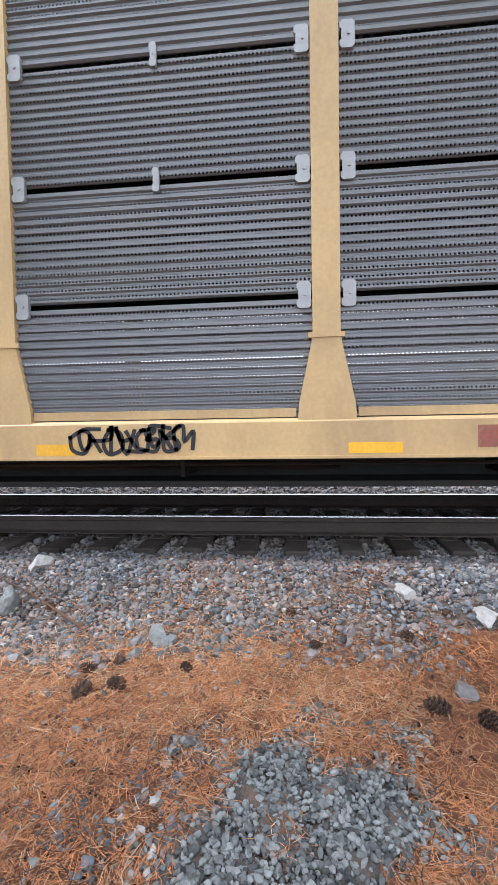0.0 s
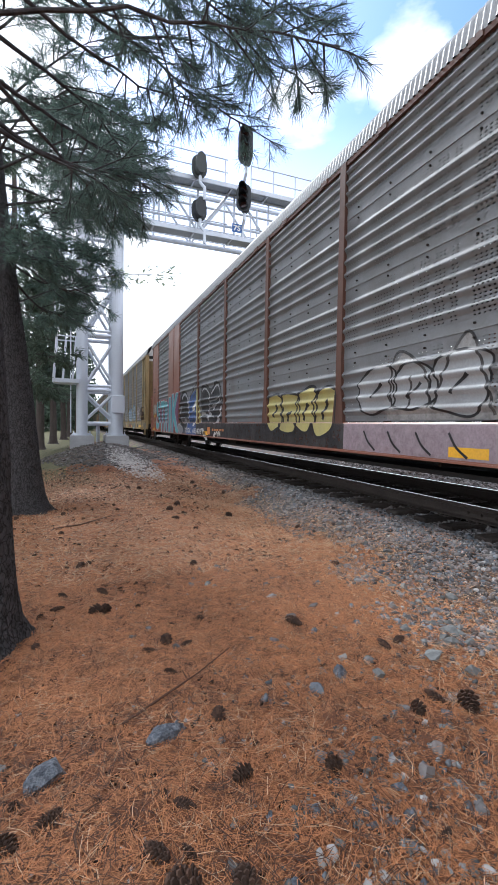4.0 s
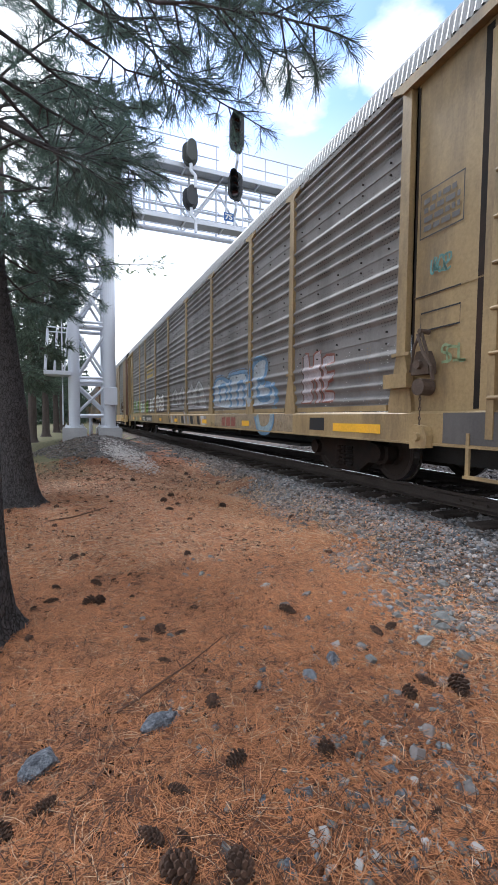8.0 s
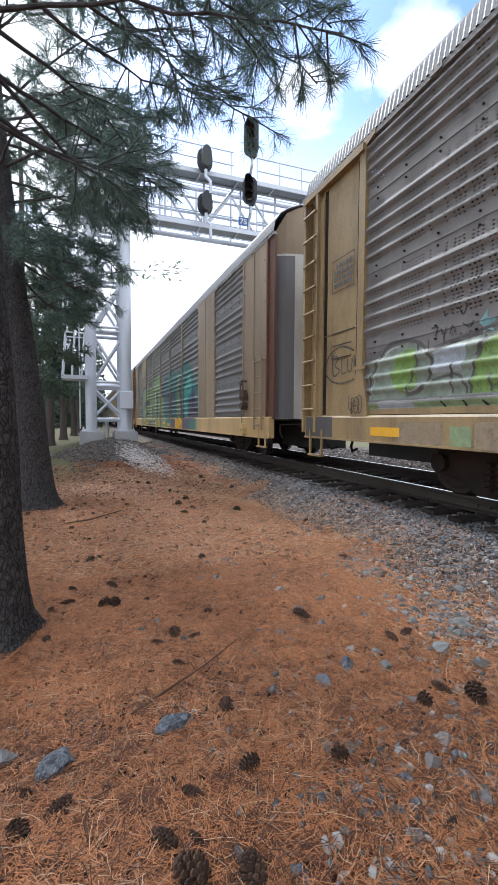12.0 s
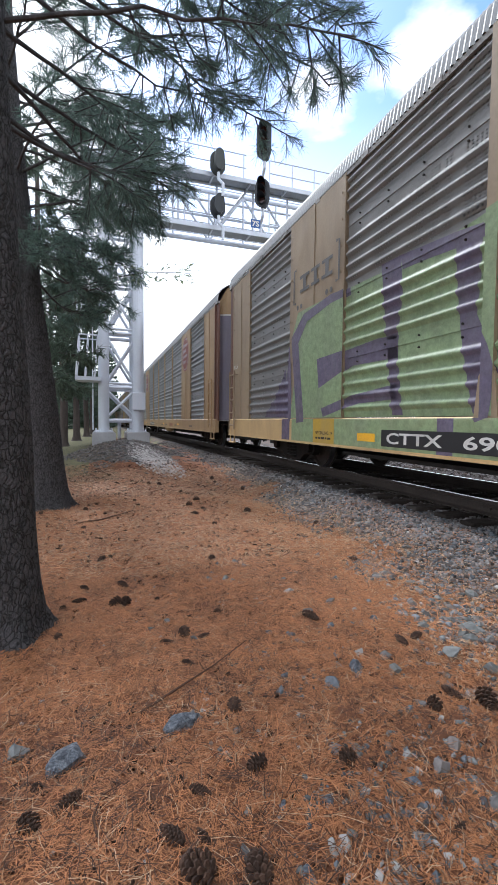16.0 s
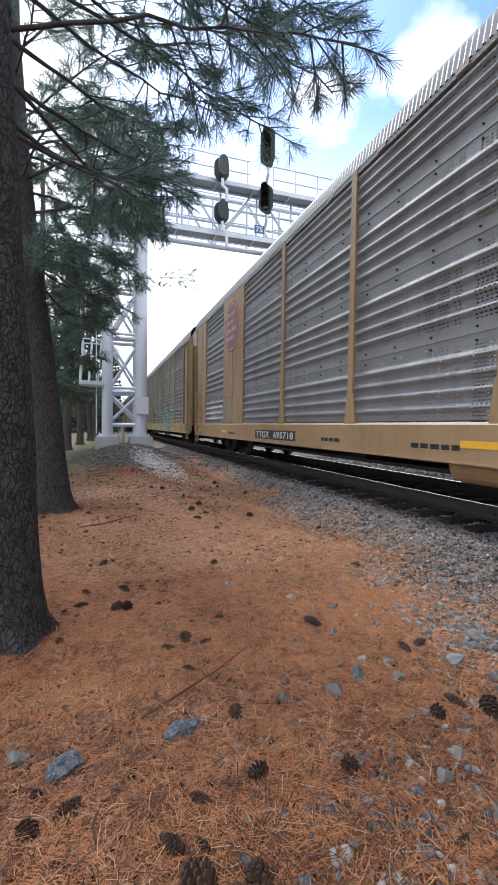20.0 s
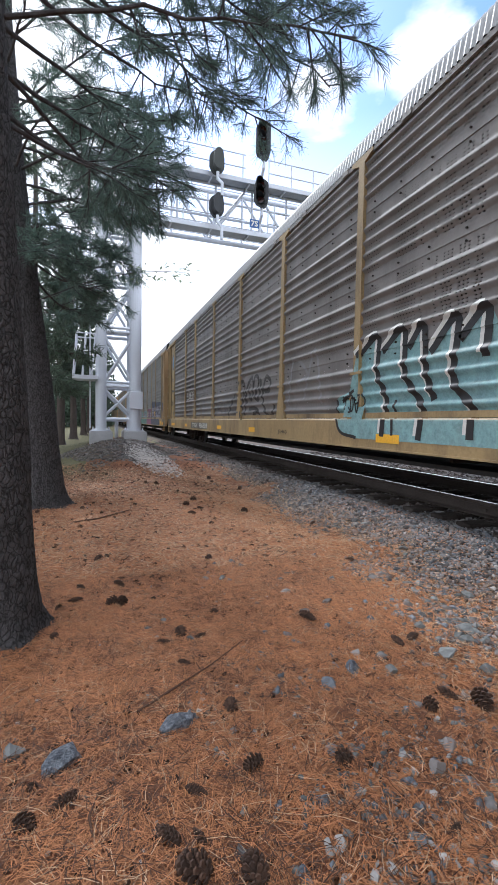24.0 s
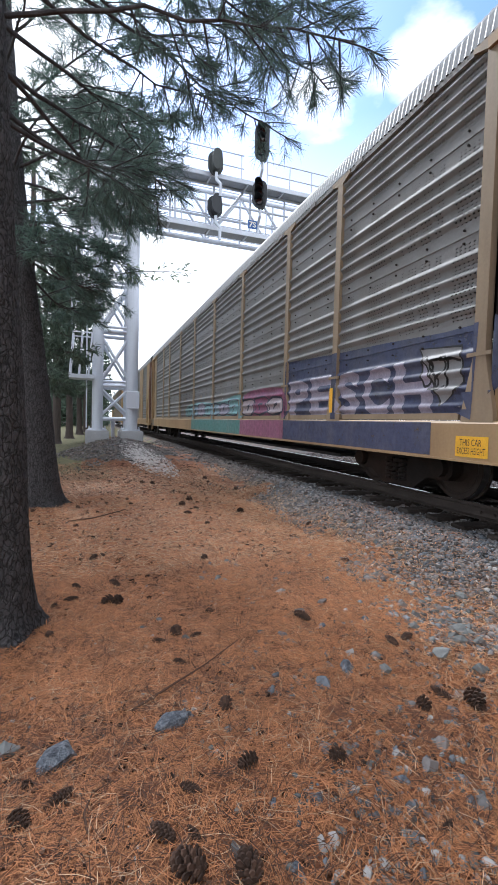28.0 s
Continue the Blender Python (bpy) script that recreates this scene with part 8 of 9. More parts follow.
bmesh.ops.bevel(bm, geom=bm.edges[:], offset=0.02, segments=1, affect="EDGES")
part("junction_box", bm, M["steel"], tower, "grey junction box")
bm = bmesh.new()
box(bm, 0.45, 1.15, 0.4, 0.9, 0.86, 0.92)
rod(bm, (0.8, 0.65, 0.0), (0.8, 0.65, 0.88), 0.07, n=10)
part("base_table", bm, M["steel"], tower)


def signal_head(x, z, height, facing, material, label):
    """A colour light head: rounded target plate, three deep hoods and lenses, on a bent pipe mast."""
    ob = empty("railway_signal", pose(x, TOWER_Y - 0.95, z, 0, 0, -32 if facing < 0 else 180))
    tagged(ob, label, "signal", group="signals on the bridge")
    w, h, pts = 0.29, height / 2, []
    for cx, cz, a0 in ((0, h - w, 0), (0, -h + w, math.pi)):
        pts += [(cx + w * math.cos(a0 + k * math.pi / 10), cz + w * math.sin(a0 + k * math.pi / 10)) for k in range(11)]
    bm = bmesh.new()
    prism(bm, pts, "y", -0.05, 0.03)
    part("target", bm, material, ob)
    bm = bmesh.new()
    prism(bm, [(u * 0.62, v * 0.9) for u, v in pts], "y", 0.03, 0.34)
    part("housing", bm, material, ob)
    for k in range(3):
        zz = (k - 1) * height * 0.27
        bm = bmesh.new()
        outer = [bm.verts.new((0.17 * math.cos(a), -0.05, zz + 0.17 * math.sin(a))) for a in [math.tau * q / 20 for q in range(20)]]
        outer2 = [bm.verts.new((0.165 * math.cos(a), -0.16 - 0.28 * max(0.0, math.sin(a) + 0.45) / 1.45, zz + 0.165 * math.sin(a))) for a in [math.tau * q / 20 for q in range(20)]]
        for q in range(20):
            bm.faces.new((outer[q], outer[(q + 1) % 20], outer2[(q + 1) % 20], outer2[q]))
        part("hood", bm, M["signal"], ob)
        bm = bmesh.new()
        rod(bm, (0, -0.07, zz), (0, -0.04, zz), 0.12, n=16)
        part("lens", bm, M["lens"], ob)
    bm = bmesh.new()
    tube(bm, [(0, 0.15, -h), (0, 0.15, -h - 0.25), (-0.12, 0.35, -h - 0.5), (-0.12, 0.35, -h - 0.95)], [0.06] * 4, n=10)
    part("mast", bm, M["steel"], ob)
    return ob


signal_head(6.22, 11.97, 1.42, -1, M["signal"], "black three-lens signal head with a rounded target")
signal_head(6.17, 9.95, 1.05, -1, M["signal"], "black three-lens signal head below the upper walkway")
signal_head(4.35, 10.75, 0.85, 1, M["signal_back"], "back of a grey signal head on the upper walkway")
signal_head(4.36, 9.13, 0.8, 1, M["signal"], "back of a dark signal head on the lower walkway")

plate_sign = empty("number_sign", pose(6.0, TOWER_Y - 0.68, 8.86))
tagged(plate_sign, "small blue sign with white characters on the bridge", "sign")
bm = bmesh.new()
box(bm, -0.2, 0.2, 0.0, 0.02, -0.16, 0.16)
part("sign_plate", bm, surface("blue_sign", (0.04, 0.12, 0.35), 0.4, bump=0), plate_sign)
sign_text = letters_mesh("7S", -0.15, 0.15, -0.11, 0.11, 0.03)
for v in sign_text.verts:
    v.co = Vector((v.co.x, -0.006, v.co.y))
part("sign_lettering", sign_text, M["white"], plate_sign)


# ---------------------------------------------------------------- pines
def tuft_mesh(name, tips, needle, width, per, rng, material, parent):
    """Needle tufts: each a brush of thin blades round a twig's tip."""
    tips = list(tips)
    n = len(tips)
    P0 = np.array([t[0] for t in tips], float)
    D = np.array([t[1] for t in tips], float)
    r = np.random.default_rng(rng.randrange(10 ** 6))
    P0, D = np.repeat(P0, per, 0), np.repeat(D, per, 0)
    m = len(P0)
    spread_dir = r.normal(0, 1, (m, 3))
    ways = D * r.uniform(0.3, 1.1, (m, 1)) + spread_dir * 0.55 + np.array([0, 0, -0.22])
    ways /= np.linalg.norm(ways, axis=1, keepdims=True)
    start = P0 - D * r.uniform(0.0, 0.16, (m, 1))
    ln = r.uniform(0.7, 1.15, (m, 1)) * needle
    side = np.cross(ways, r.normal(0, 1, (m, 3)))
    side /= np.linalg.norm(side, axis=1, keepdims=True) + 1e-9
    side *= width / 2
    sag = np.array([0, 0, -1.0]) * ln * r.uniform(0.02, 0.16, (m, 1))
    mid, end = start + ways * ln * 0.55 + sag * 0.3, start + ways * ln + sag
    V = np.stack([start - side * 0.6, start + side * 0.6, mid + side, mid - side, end], 1)
    F4 = (np.array([[0, 1, 2, 3]]) + (np.arange(m) * 5)[:, None])
    F3 = (np.array([[3, 2, 4]]) + (np.arange(m) * 5)[:, None])
    me = bpy.data.meshes.new(name)
    me.from_pydata(V.reshape(-1, 3).tolist(), [], F4.tolist() + F3.tolist())
    me.materials.append(material)
    ob = new(name, me)
    ob.parent = parent
    return ob


def pine(x, y, height, radius, limbs, label, seed, needle=0.16, width=0.0045, per=18, tuft_gap=0.11, lean=(0, 0), bark="bark", leaf="pine", twig_len=(0.25, 0.7), leaf_from=0.3, sides=28, fine=0.12):
    """A pine: flared trunk with plated bark, drooping limbs with side twigs, and needle tufts along them."""
    rng = random.Random(seed)
    z0 = float(ground_z(x, y)) - 0.06
    tree = empty("pine_tree", pose(x, y, z0))
    tagged(tree, label, "tree", group="row of pines beside the track")
    axis = lambda z: Vector((lean[0] * z / height + 0.03 * math.sin(z * 0.9 + seed), lean[1] * z / height + 0.03 * math.cos(z * 0.7 + seed), z))
    bm = bmesh.new()
    hs = [0, 0.05, 0.12, 0.22, 0.4, 0.7] + [1.0 + fine * k for k in range(int((min(height, 6.5) - 1) / fine))] + [7.5 + k for k in range(int(max(height - 7.5, 0)))]
    rings = []
    for z in hs:
        flare = 1 + 0.75 * math.exp(-z / 0.13) + 0.12 * math.exp(-z / 0.8)
        r = radius * flare * (1 - 0.75 * z / height) if z > 0.5 else radius * flare
        ring = []
        for k in range(sides):
            a = k * math.tau / sides
            root = 1 + 0.22 * math.exp(-z / 0.18) * math.sin(a * 5 + seed)
            q = Vector((math.cos(a), math.sin(a), 0))
            crack = abs(noise.noise(Vector((q.x * 5.5, q.y * 5.5, z * 3.0 + seed)))) + 0.6 * abs(noise.noise(Vector((q.x * 11, q.y * 11, z * 7.5 + seed))))
            plate = 1 + 0.04 * noise.noise(Vector((q.x * 1.5, q.y * 1.5, z * 1.2 + seed))) + 0.13 * min(crack, 0.42) - 0.03 + rng.uniform(-0.01, 0.01)
            ring.append(bm.verts.new(axis(z) + Vector((math.cos(a), math.sin(a), 0)) * r * root * plate))
        rings.append(ring)
    for a, b in zip(rings, rings[1:]):
        for k in range(sides):
            bm.faces.new((a[k], a[(k + 1) % sides], b[(k + 1) % sides], b[k]))
    bm.faces.new(rings[-1])
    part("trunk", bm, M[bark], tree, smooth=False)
    tips, twigs = [], bmesh.new()
    for lz, az, ln, rise in limbs:
        a = radians(az)
        start, way = axis(lz - z0), Vector((math.sin(a), math.cos(a), 0))
        side = Vector((way.y, -way.x, 0))
        pts, radii, steps = [], [], 10
        bow = rng.uniform(-0.25, 0.25)
        for k in range(steps + 1):
            t = k / steps
            pts.append(start + way * ln * t + side * bow * math.sin(t * 2.6) * ln * 0.3 + Vector((0, 0, rise * t + 0.10 * math.sin(t * 5 + az))) + Vector((rng.uniform(-1, 1), rng.uniform(-1, 1), rng.uniform(-1, 1))) * 0.02 * ln * t)
            radii.append(max(0.008, radius * (0.10 if ln > 1.2 else 0.09) * (1 - 0.86 * t)))
        bm = bmesh.new()
        tube(bm, pts, radii, n=8, wobble=0.08, rng=rng)
        part("limb", bm, M["limb_bark"] if bark == "bark" else M[bark], tree)
        leaf_at = 0.62 if ln < 2.2 and leaf_from > 0.4 else leaf_from
        count = int(ln / tuft_gap * (1 - leaf_at) * (1.5 if leaf_at > 0.6 else 1))
        for q in range(count):
            t = leaf_at + (1 - leaf_at) * ((q + rng.random()) / count) ** 0.8
            f = t * steps
            i = min(int(f), steps - 1)
            p = pts[i].lerp(pts[i + 1], f - i)
            d = (way * rng.uniform(0.2, 0.9) + side * rng.choice((-1, 1)) * rng.uniform(0.3, 1.0) + Vector((0, 0, rng.uniform(-0.45, 0.45)))).normalized()
            tl = rng.uniform(*twig_len) * (1.15 - 0.5 * t)
            tip = p + d * tl + Vector((0, 0, -0.10 * tl))
            midp = p.lerp(tip, 0.55) + Vector((0, 0, 0.04 * tl))
            tube(twigs, [p, midp, tip], [0.008, 0.006, 0.003], n=4)
            tips.append((tip, d))
            tips.append((midp.lerp(tip, 0.5), d))
            if tl > 0.35:
                tips.append((midp, d))
                for _ in range(2):
                    d2 = (d + Vector((rng.uniform(-0.8, 0.8), rng.uniform(-0.8, 0.8), rng.uniform(-0.5, 0.4)))).normalized()
                    e = midp + d2 * tl * 0.5
                    tube(twigs, [midp, e], [0.005, 0.003], n=4)
                    tips += [(e, d2), (midp.lerp(e, 0.6), d2)]
    tagged(part("twig", twigs, M["limb_bark"] if bark == "bark" else M[bark], tree), kind="stuff")
    tagged(tuft_mesh("crown", tips, needle, width, per, rng, M[leaf], tree), kind="stuff")
    return tree


near_limbs = [(3.55, 100, 2.58, 0.39), (4.2, 74, 3.02, 0.83), (4.7, 60, 3.23, 0.77), (3.8, 52, 2.8, 0.83), (5.0, 84, 3.33, 0.72), (3.7, 30, 3.23, 0.66), (4.3, 42, 2.92, 0.66), (5.4, 66, 2.92, 0.55), (5.6, 98, 2.91, 0.33), (5.2, -70, 2.0, 0.4), (4.4, 190, 1.6, 0.3), (4.5, 80, 3.02, 0.33), (4.1, 62, 3.02, 0.39), (3.4, 36, 2.91, 0.5), (3.05, 41, 1.9, 0.15), (3.2, 33, 2.1, 0.1), (2.95, 47, 1.8, 0.3), (4.9, 58, 3.44, 0.55), (4.4, 68, 3.33, 0.33)]
pine(-0.63, 3.36, 13.0, 0.19, near_limbs, "tall pine with dark plated bark and long drooping needles", 7, lean=(-0.15, 0.0), needle=0.14, width=0.0042, per=20, tuft_gap=0.078, twig_len=(0.22, 0.75), leaf_from=0.36, sides=60, fine=0.05)
mid_limbs = [(4.5, 112, 2.0, -0.1), (4.0, 80, 1.8, -0.3), (5.0, 150, 2.4, 0.2), (5.5, 100, 2.4, 0.3), (3.7, 60, 1.8, -0.5), (6.0, 130, 2.5, 0.4), (6.6, 160, 2.3, 0.4), (3.4, 40, 1.7, -0.5), (7.1, 118, 2.3, 0.4), (5.3, 70, 2.1, 0.1), (6.2, 85, 2.3, 0.2), (4.7, -60, 1.6, 0.0), (5.0, 125, 2.6, 0.0), (5.8, 112, 2.8, 0.0), (4.7, 95, 2.2, -0.2), (4.3, 55, 1.5, -0.1), (3.9, 95, 1.3, -0.3), (3.5, 120, 1.3, -0.4),  (3.6, 150, 1.2, -0.2), (4.1, 135, 1.6, -0.1)]
leaner = pine(-0.76, 8.1, 14.0, 0.25, mid_limbs, "leaning pine with grey-brown bark and drooping limbs", 19, lean=(-1.2, 0.3), width=0.0075, per=17, tuft_gap=0.06, twig_len=(0.3, 0.85), sides=44, fine=0.08)


def leafy_twig(tree, a, b, count, seed):
    """A thin bare shoot with a few small leaves towards its end."""
    rng = random.Random(seed)
    base = tree.matrix_basis.translation
    a, b = Vector(a) - base, Vector(b) - base
    pts = [a.lerp(b, t) + Vector((0, 0, 0.22 * math.sin(t * 3.0))) for t in (0, 0.2, 0.4, 0.6, 0.8, 1.0)]
    bm = bmesh.new()
    tube(bm, pts, [0.012, 0.010, 0.008, 0.006, 0.005, 0.003], n=5)
    shoot = part("shoot", bm, M["limb_bark"], tree)
    lb = bmesh.new()
    for k in range(count):
        t = 0.5 + 0.5 * rng.random()
        f = t * 5
        i = min(int(f), 4)
        p = pts[i].lerp(pts[i + 1], f - i) + Vector((rng.uniform(-0.14, 0.14), rng.uniform(-0.14, 0.14), rng.uniform(-0.12, 0.14)))
        d = Vector((rng.uniform(-1, 1), rng.uniform(-1, 1), rng.uniform(-0.6, 0.3))).normalized()
        w = d.cross(Vector((rng.uniform(-0.4, 0.4), rng.uniform(-0.4, 0.4), 1))).normalized()
        ln, wd = rng.uniform(0.09, 0.15), rng.uniform(0.016, 0.025)
        q = [p, p + d * ln * 0.5 + w * wd, p + d * ln + Vector((0, 0, -0.01)), p + d * ln * 0.5 - w * wd]
        lb.faces.new([lb.verts.new(c) for c in q])
    tagged(part("leaf", lb, M["leaf"], shoot, "small pale green leaves"), kind="stuff")


leafy_twig(leaner, (-0.9, 8.1, 2.9), (1.76, 8.30, 3.71), 85, 4)
row_rng = random.Random(44)


def crown_limbs(rng, low, high, count, reach, az=(0, 360), droop=-0.35):
    return [(low + (high - low) * (k + rng.random()) / count, rng.uniform(*az), reach * rng.uniform(0.6, 1.05), rng.uniform(droop, 0.25)) for k in range(count)]


for k, (x, y) in enumerate(((-2.1, 13.0), (-2.3, 20.0), (-1.9, 27.5), (-1.5, 34.0), (-1.0, 41.5), (-0.6, 50.0), (0.2, 60.0), (1.0, 73.0))):
    low = 1.9 if k < 2 else 2.6
    limbs = crown_limbs(row_rng, low, 9.5, 40 if k < 2 else 24, 2.4, (30, 330) if k else (110, 350))
    pine(x, y, 14.0, 0.2 if k < 2 else 0.24, limbs, "dark pine in the row with low drooping limbs", 60 + k, width=0.018 + 0.004 * k, needle=0.2, per=11, tuft_gap=0.065 if k < 2 else 0.11,
         bark="far_bark", leaf="far_pine", twig_len=(0.3, 0.9), sides=14)
for k, (x, y) in enumerate(((-0.95, -2.2), (-1.1, -7.4))):      # row carried on behind the camera: unseen pines added to shade the near litter
    limbs = crown_limbs(row_rng, 4.2, 9.5, 18, 2.5, (60, 330), 0.0)
    pine(x, y, 13.0, 0.2, limbs, "unseen pine added behind the camera, its crown shading the near litter", 120 + k, width=0.014, needle=0.2, per=10, tuft_gap=0.10, bark="far_bark", leaf="far_pine", twig_len=(0.3, 0.9), sides=14)
for k in range(9):                                 # second row behind, across the verge
    x, y = -9.0 - row_rng.uniform(0, 4), 14.0 + 8.5 * k
    pine(x, y, 14.0, 0.25, crown_limbs(row_rng, 1.5, 10, 16, 3.0), "dark pine across the verge behind the row", 90 + k, width=0.05, needle=0.3, per=8, tuft_gap=0.3, bark="far_bark", leaf="far_pine", twig_len=(0.5, 1.3), sides=10)


def far_woods():
    """The mass of foliage far off beyond the verge, as joined leafy clumps."""
    r = np.random.default_rng(8)
    n = 2600
    c = np.stack([r.uniform(-46, -8, n), r.uniform(35, 125, n), r.uniform(0.2, 1, n) ** 0.8 * 11 - 1.5], -1)
    c = np.concatenate([c, np.stack([r.uniform(-8, 3, 900), r.uniform(85, 130, 900), r.uniform(-0.5, 8, 900)], -1)])
    per = 10
    base = np.repeat(c, per, 0) + r.normal(0, 0.7, (len(c) * per, 3))
    m = len(base)
    u, v = r.normal(0, 1, (m, 3)), r.normal(0, 1, (m, 3))
    u /= np.linalg.norm(u, axis=1, keepdims=True)
    v = np.cross(u, v)
    v /= np.linalg.norm(v, axis=1, keepdims=True)
    s = r.uniform(0.25, 0.6, (m, 1))
    V = np.stack([base - u * s, base + v * s * 0.5, base + u * s, base - v * s * 0.5], 1)
    me = bpy.data.meshes.new("far_woods")
    me.from_pydata(V.reshape(-1, 3).tolist(), [], (np.arange(m * 4).reshape(-1, 4)).tolist())
    me.materials.append(M["far_pine"])
    tagged(new("far_woods", me), "dark green woods far off beyond the verge", "woods", kind="stuff")


far_woods()


# ---------------------------------------------------------------- cones, rocks, sticks
def cone_mesh(seed, length, width, opened):
    """A pine cone lying on its side: a core with spirals of pointed scales."""
    rng = random.Random(seed)
    bm = bmesh.new()
    tube(bm, [(-length / 2, 0, 0), (0, 0, 0), (length / 2, 0, 0)], [width * 0.22, width * 0.3, width * 0.08], n=6)
    turns = int(13 * length / 0.09)
    for k in range(turns * 5):
        t = k / (turns * 5)
        a = k * 2.39996
        r = width / 2 * math.sin(math.pi * min(0.1 + 0.86 * t, 1) ** 0.8) * (1 + opened * 0.25)
        x = -length / 2 + length * t
        out = Vector((opened * 0.9 * (t - 0.15), math.cos(a), math.sin(a))).normalized()
        side = out.cross(Vector((1, 0, 0))).normalized()
        p = Vector((x, 0, 0)) + out * r * 0.35
        q = Vector((x, 0, 0)) + out * r * rng.uniform(0.9, 1.1)
        w = width * 0.13
        v = [bm.verts.new(c) for c in (p - side * w * 0.4, p + side * w * 0.4, q + side * w + Vector((0.004, 0, 0)), q + out * 0.004 + Vector((0.006, 0, 0)), q - side * w + Vector((0.004, 0, 0)))]
        bm.faces.new(v)
        u = [bm.verts.new(c.co - Vector((0.005, 0, 0))) for c in v]
        bm.faces.new(u[::-1])
        for i in range(5):
            bm.faces.new((v[i], u[i], u[(i + 1) % 5], v[(i + 1) % 5]))
    me = bpy.data.meshes.new("pine_cone")
    bm.to_mesh(me)
    bm.free()
    me.materials.append(M["cone"])
    return me


CONES = [cone_mesh(1, 0.085, 0.06, 0.9), cone_mesh(2, 0.115, 0.045, 0.35), cone_mesh(3, 0.07, 0.055, 1.0), cone_mesh(4, 0.10, 0.038, 0.15)]
cone_rng = random.Random(12)
close = [(0.379, 1.645, 3, 0.091), (0.241, 1.493, 1, 0.112), (-0.122, 1.759, 1, 0.105), (-0.248, 1.695, 0, 0.079), (-0.245, 1.873, 2, 0.041), (0.3, 1.337, 0, 0.112), (0.347, 1.456, 3, 0.073), (0.636, 1.687, 0, 0.083), (1.018, 1.584, 2, 0.069), (0.489, 1.27, 0, 0.102),
         (1.676, 1.789, 2, 0.078), (1.838, 1.839, 1, 0.113), (1.96, 1.721, 0, 0.121), (1.232, 1.166, 3, 0.069), (0.657, 2.086, 2, 0.07), (2.445, 1.05, 0, 0.099), (2.677, 1.124, 2, 0.072), (2.81, 0.527, 3, 0.079), (2.356, 1.218, 2, 0.11)]
middle = [(-0.268, 3.175, 2, 0.054), (0.207, 4.084, 1, 0.13), (-0.122, 4.047, 1, 0.1), (-0.152, 3.739, 1, 0.11), (-0.276, 3.64, 3, 0.08), (0.126, 3.638, 2, 0.092), (0.201, 3.626, 2, 0.092), (0.195, 4.163, 1, 0.084), (0.563, 2.982, 0, 0.096), (0.684, 2.908, 3, 0.087), (0.424, 2.875, 3, 0.091), (0.51, 2.573, 3, 0.083),
          (1.17, 4.596, 2, 0.074), (0.515, 4.234, 2, 0.044), (0.464, 3.697, 2, 0.038), (0.889, 3.298, 2, 0.054), (1.526, 2.928, 1, 0.15), (1.935, 2.393, 1, 0.115), (2.077, 2.406, 1, 0.117), (1.736, 3.625, 3, 0.063), (2.568, 3.984, 1, 0.109)]
far_off = [(2.325, 6.773, 2, 0.10), (1.585, 6.072, 2, 0.065), (0.026, 4.907, 1, 0.13), (0.115, 4.977, 1, 0.1), (-0.202, 7.67, 2, 0.075), (-0.197, 6.305, 2, 0.062), (1.714, 7.902, 2, 0.11), (1.674, 7.174, 1, 0.13), (1.504, 7.536, 2, 0.11), (1.451, 6.811, 1, 0.13), (0.607, 8.029, 1, 0.12), (1.261, 9.659, 2, 0.09),
           (1.57, 8.74, 1, 0.11), (2.688, 10.611, 2, 0.10), (2.986, 9.023, 2, 0.09), (2.921, 5.489, 1, 0.11)]
beside = [(2.574, 1.29, 2, 0.077), (2.662, 0.684, 2, 0.071), (2.967, -0.141, 0, 0.084), (2.332, -0.735, 0, 0.12), (3.005, -0.746, 2, 0.084), (2.245, -0.963, 0, 0.112), (3.231, 1.909, 2, 0.071), (3.207, -1.069, 2, 0.056), (3.231, 0.031, 2, 0.067)]
spots = close + middle + far_off + beside
for k in range(34):                                # a few more strewn between them
    spots.append((cone_rng.uniform(-0.9, 2.7), cone_rng.uniform(4.2, 13.0), cone_rng.randrange(4), cone_rng.uniform(0.04, 0.08)))
CONE_LONG = (0.085, 0.115, 0.07, 0.10)
for k, (x, y, kind, size) in enumerate(spots):
    ob = tagged(new("pine_cone", CONES[kind]), ("open dark brown pine cone" if kind in (0, 2) else "long closed dark brown pine cone") + " lying on needle litter", "pine cone", group="pine cones on the litter")
    grow = max(0.6, min(1.45, size / CONE_LONG[kind]))
    ob.matrix_basis = pose(x, y, float(ground_z(x, y)) + 0.026 * grow, cone_rng.uniform(0, 360), cone_rng.uniform(-14, 14), cone_rng.uniform(0, 360)) @ Matrix.Scale(grow, 4)


def rock(x, y, sx, sy, sz, turn, seed, label, material="rock", tilt=0):
    rng = random.Random(seed)
    bm = bmesh.new()
    bmesh.ops.create_icosphere(bm, subdivisions=3, radius=1.0)
    cuts = [(Vector((rng.uniform(-1, 1), rng.uniform(-1, 1), rng.uniform(-0.6, 1))).normalized(), rng.uniform(0.42, 0.66)) for _ in range(11)]
    for v in bm.verts:
        for nrm, d in cuts:
            over = v.co.dot(nrm) - d
            if over > 0:
                v.co -= nrm * over
        v.co *= 1.4 + 0.14 * noise.noise(v.co * 2.6 + Vector((seed, 0, 0))) + 0.16 * noise.noise(v.co * 8 + Vector((0, seed, 0)))
        v.co = Vector((v.co.x * sx, v.co.y * sy, v.co.z * sz))
    ob = mesh_ob("rock", bm, M[material])
    ob.matrix_basis = pose(x, y, float(ground_z(x, y)) + sz * 0.45, tilt, 0, turn)
    return tagged(ob, label, "rock", group="rocks on the litter")


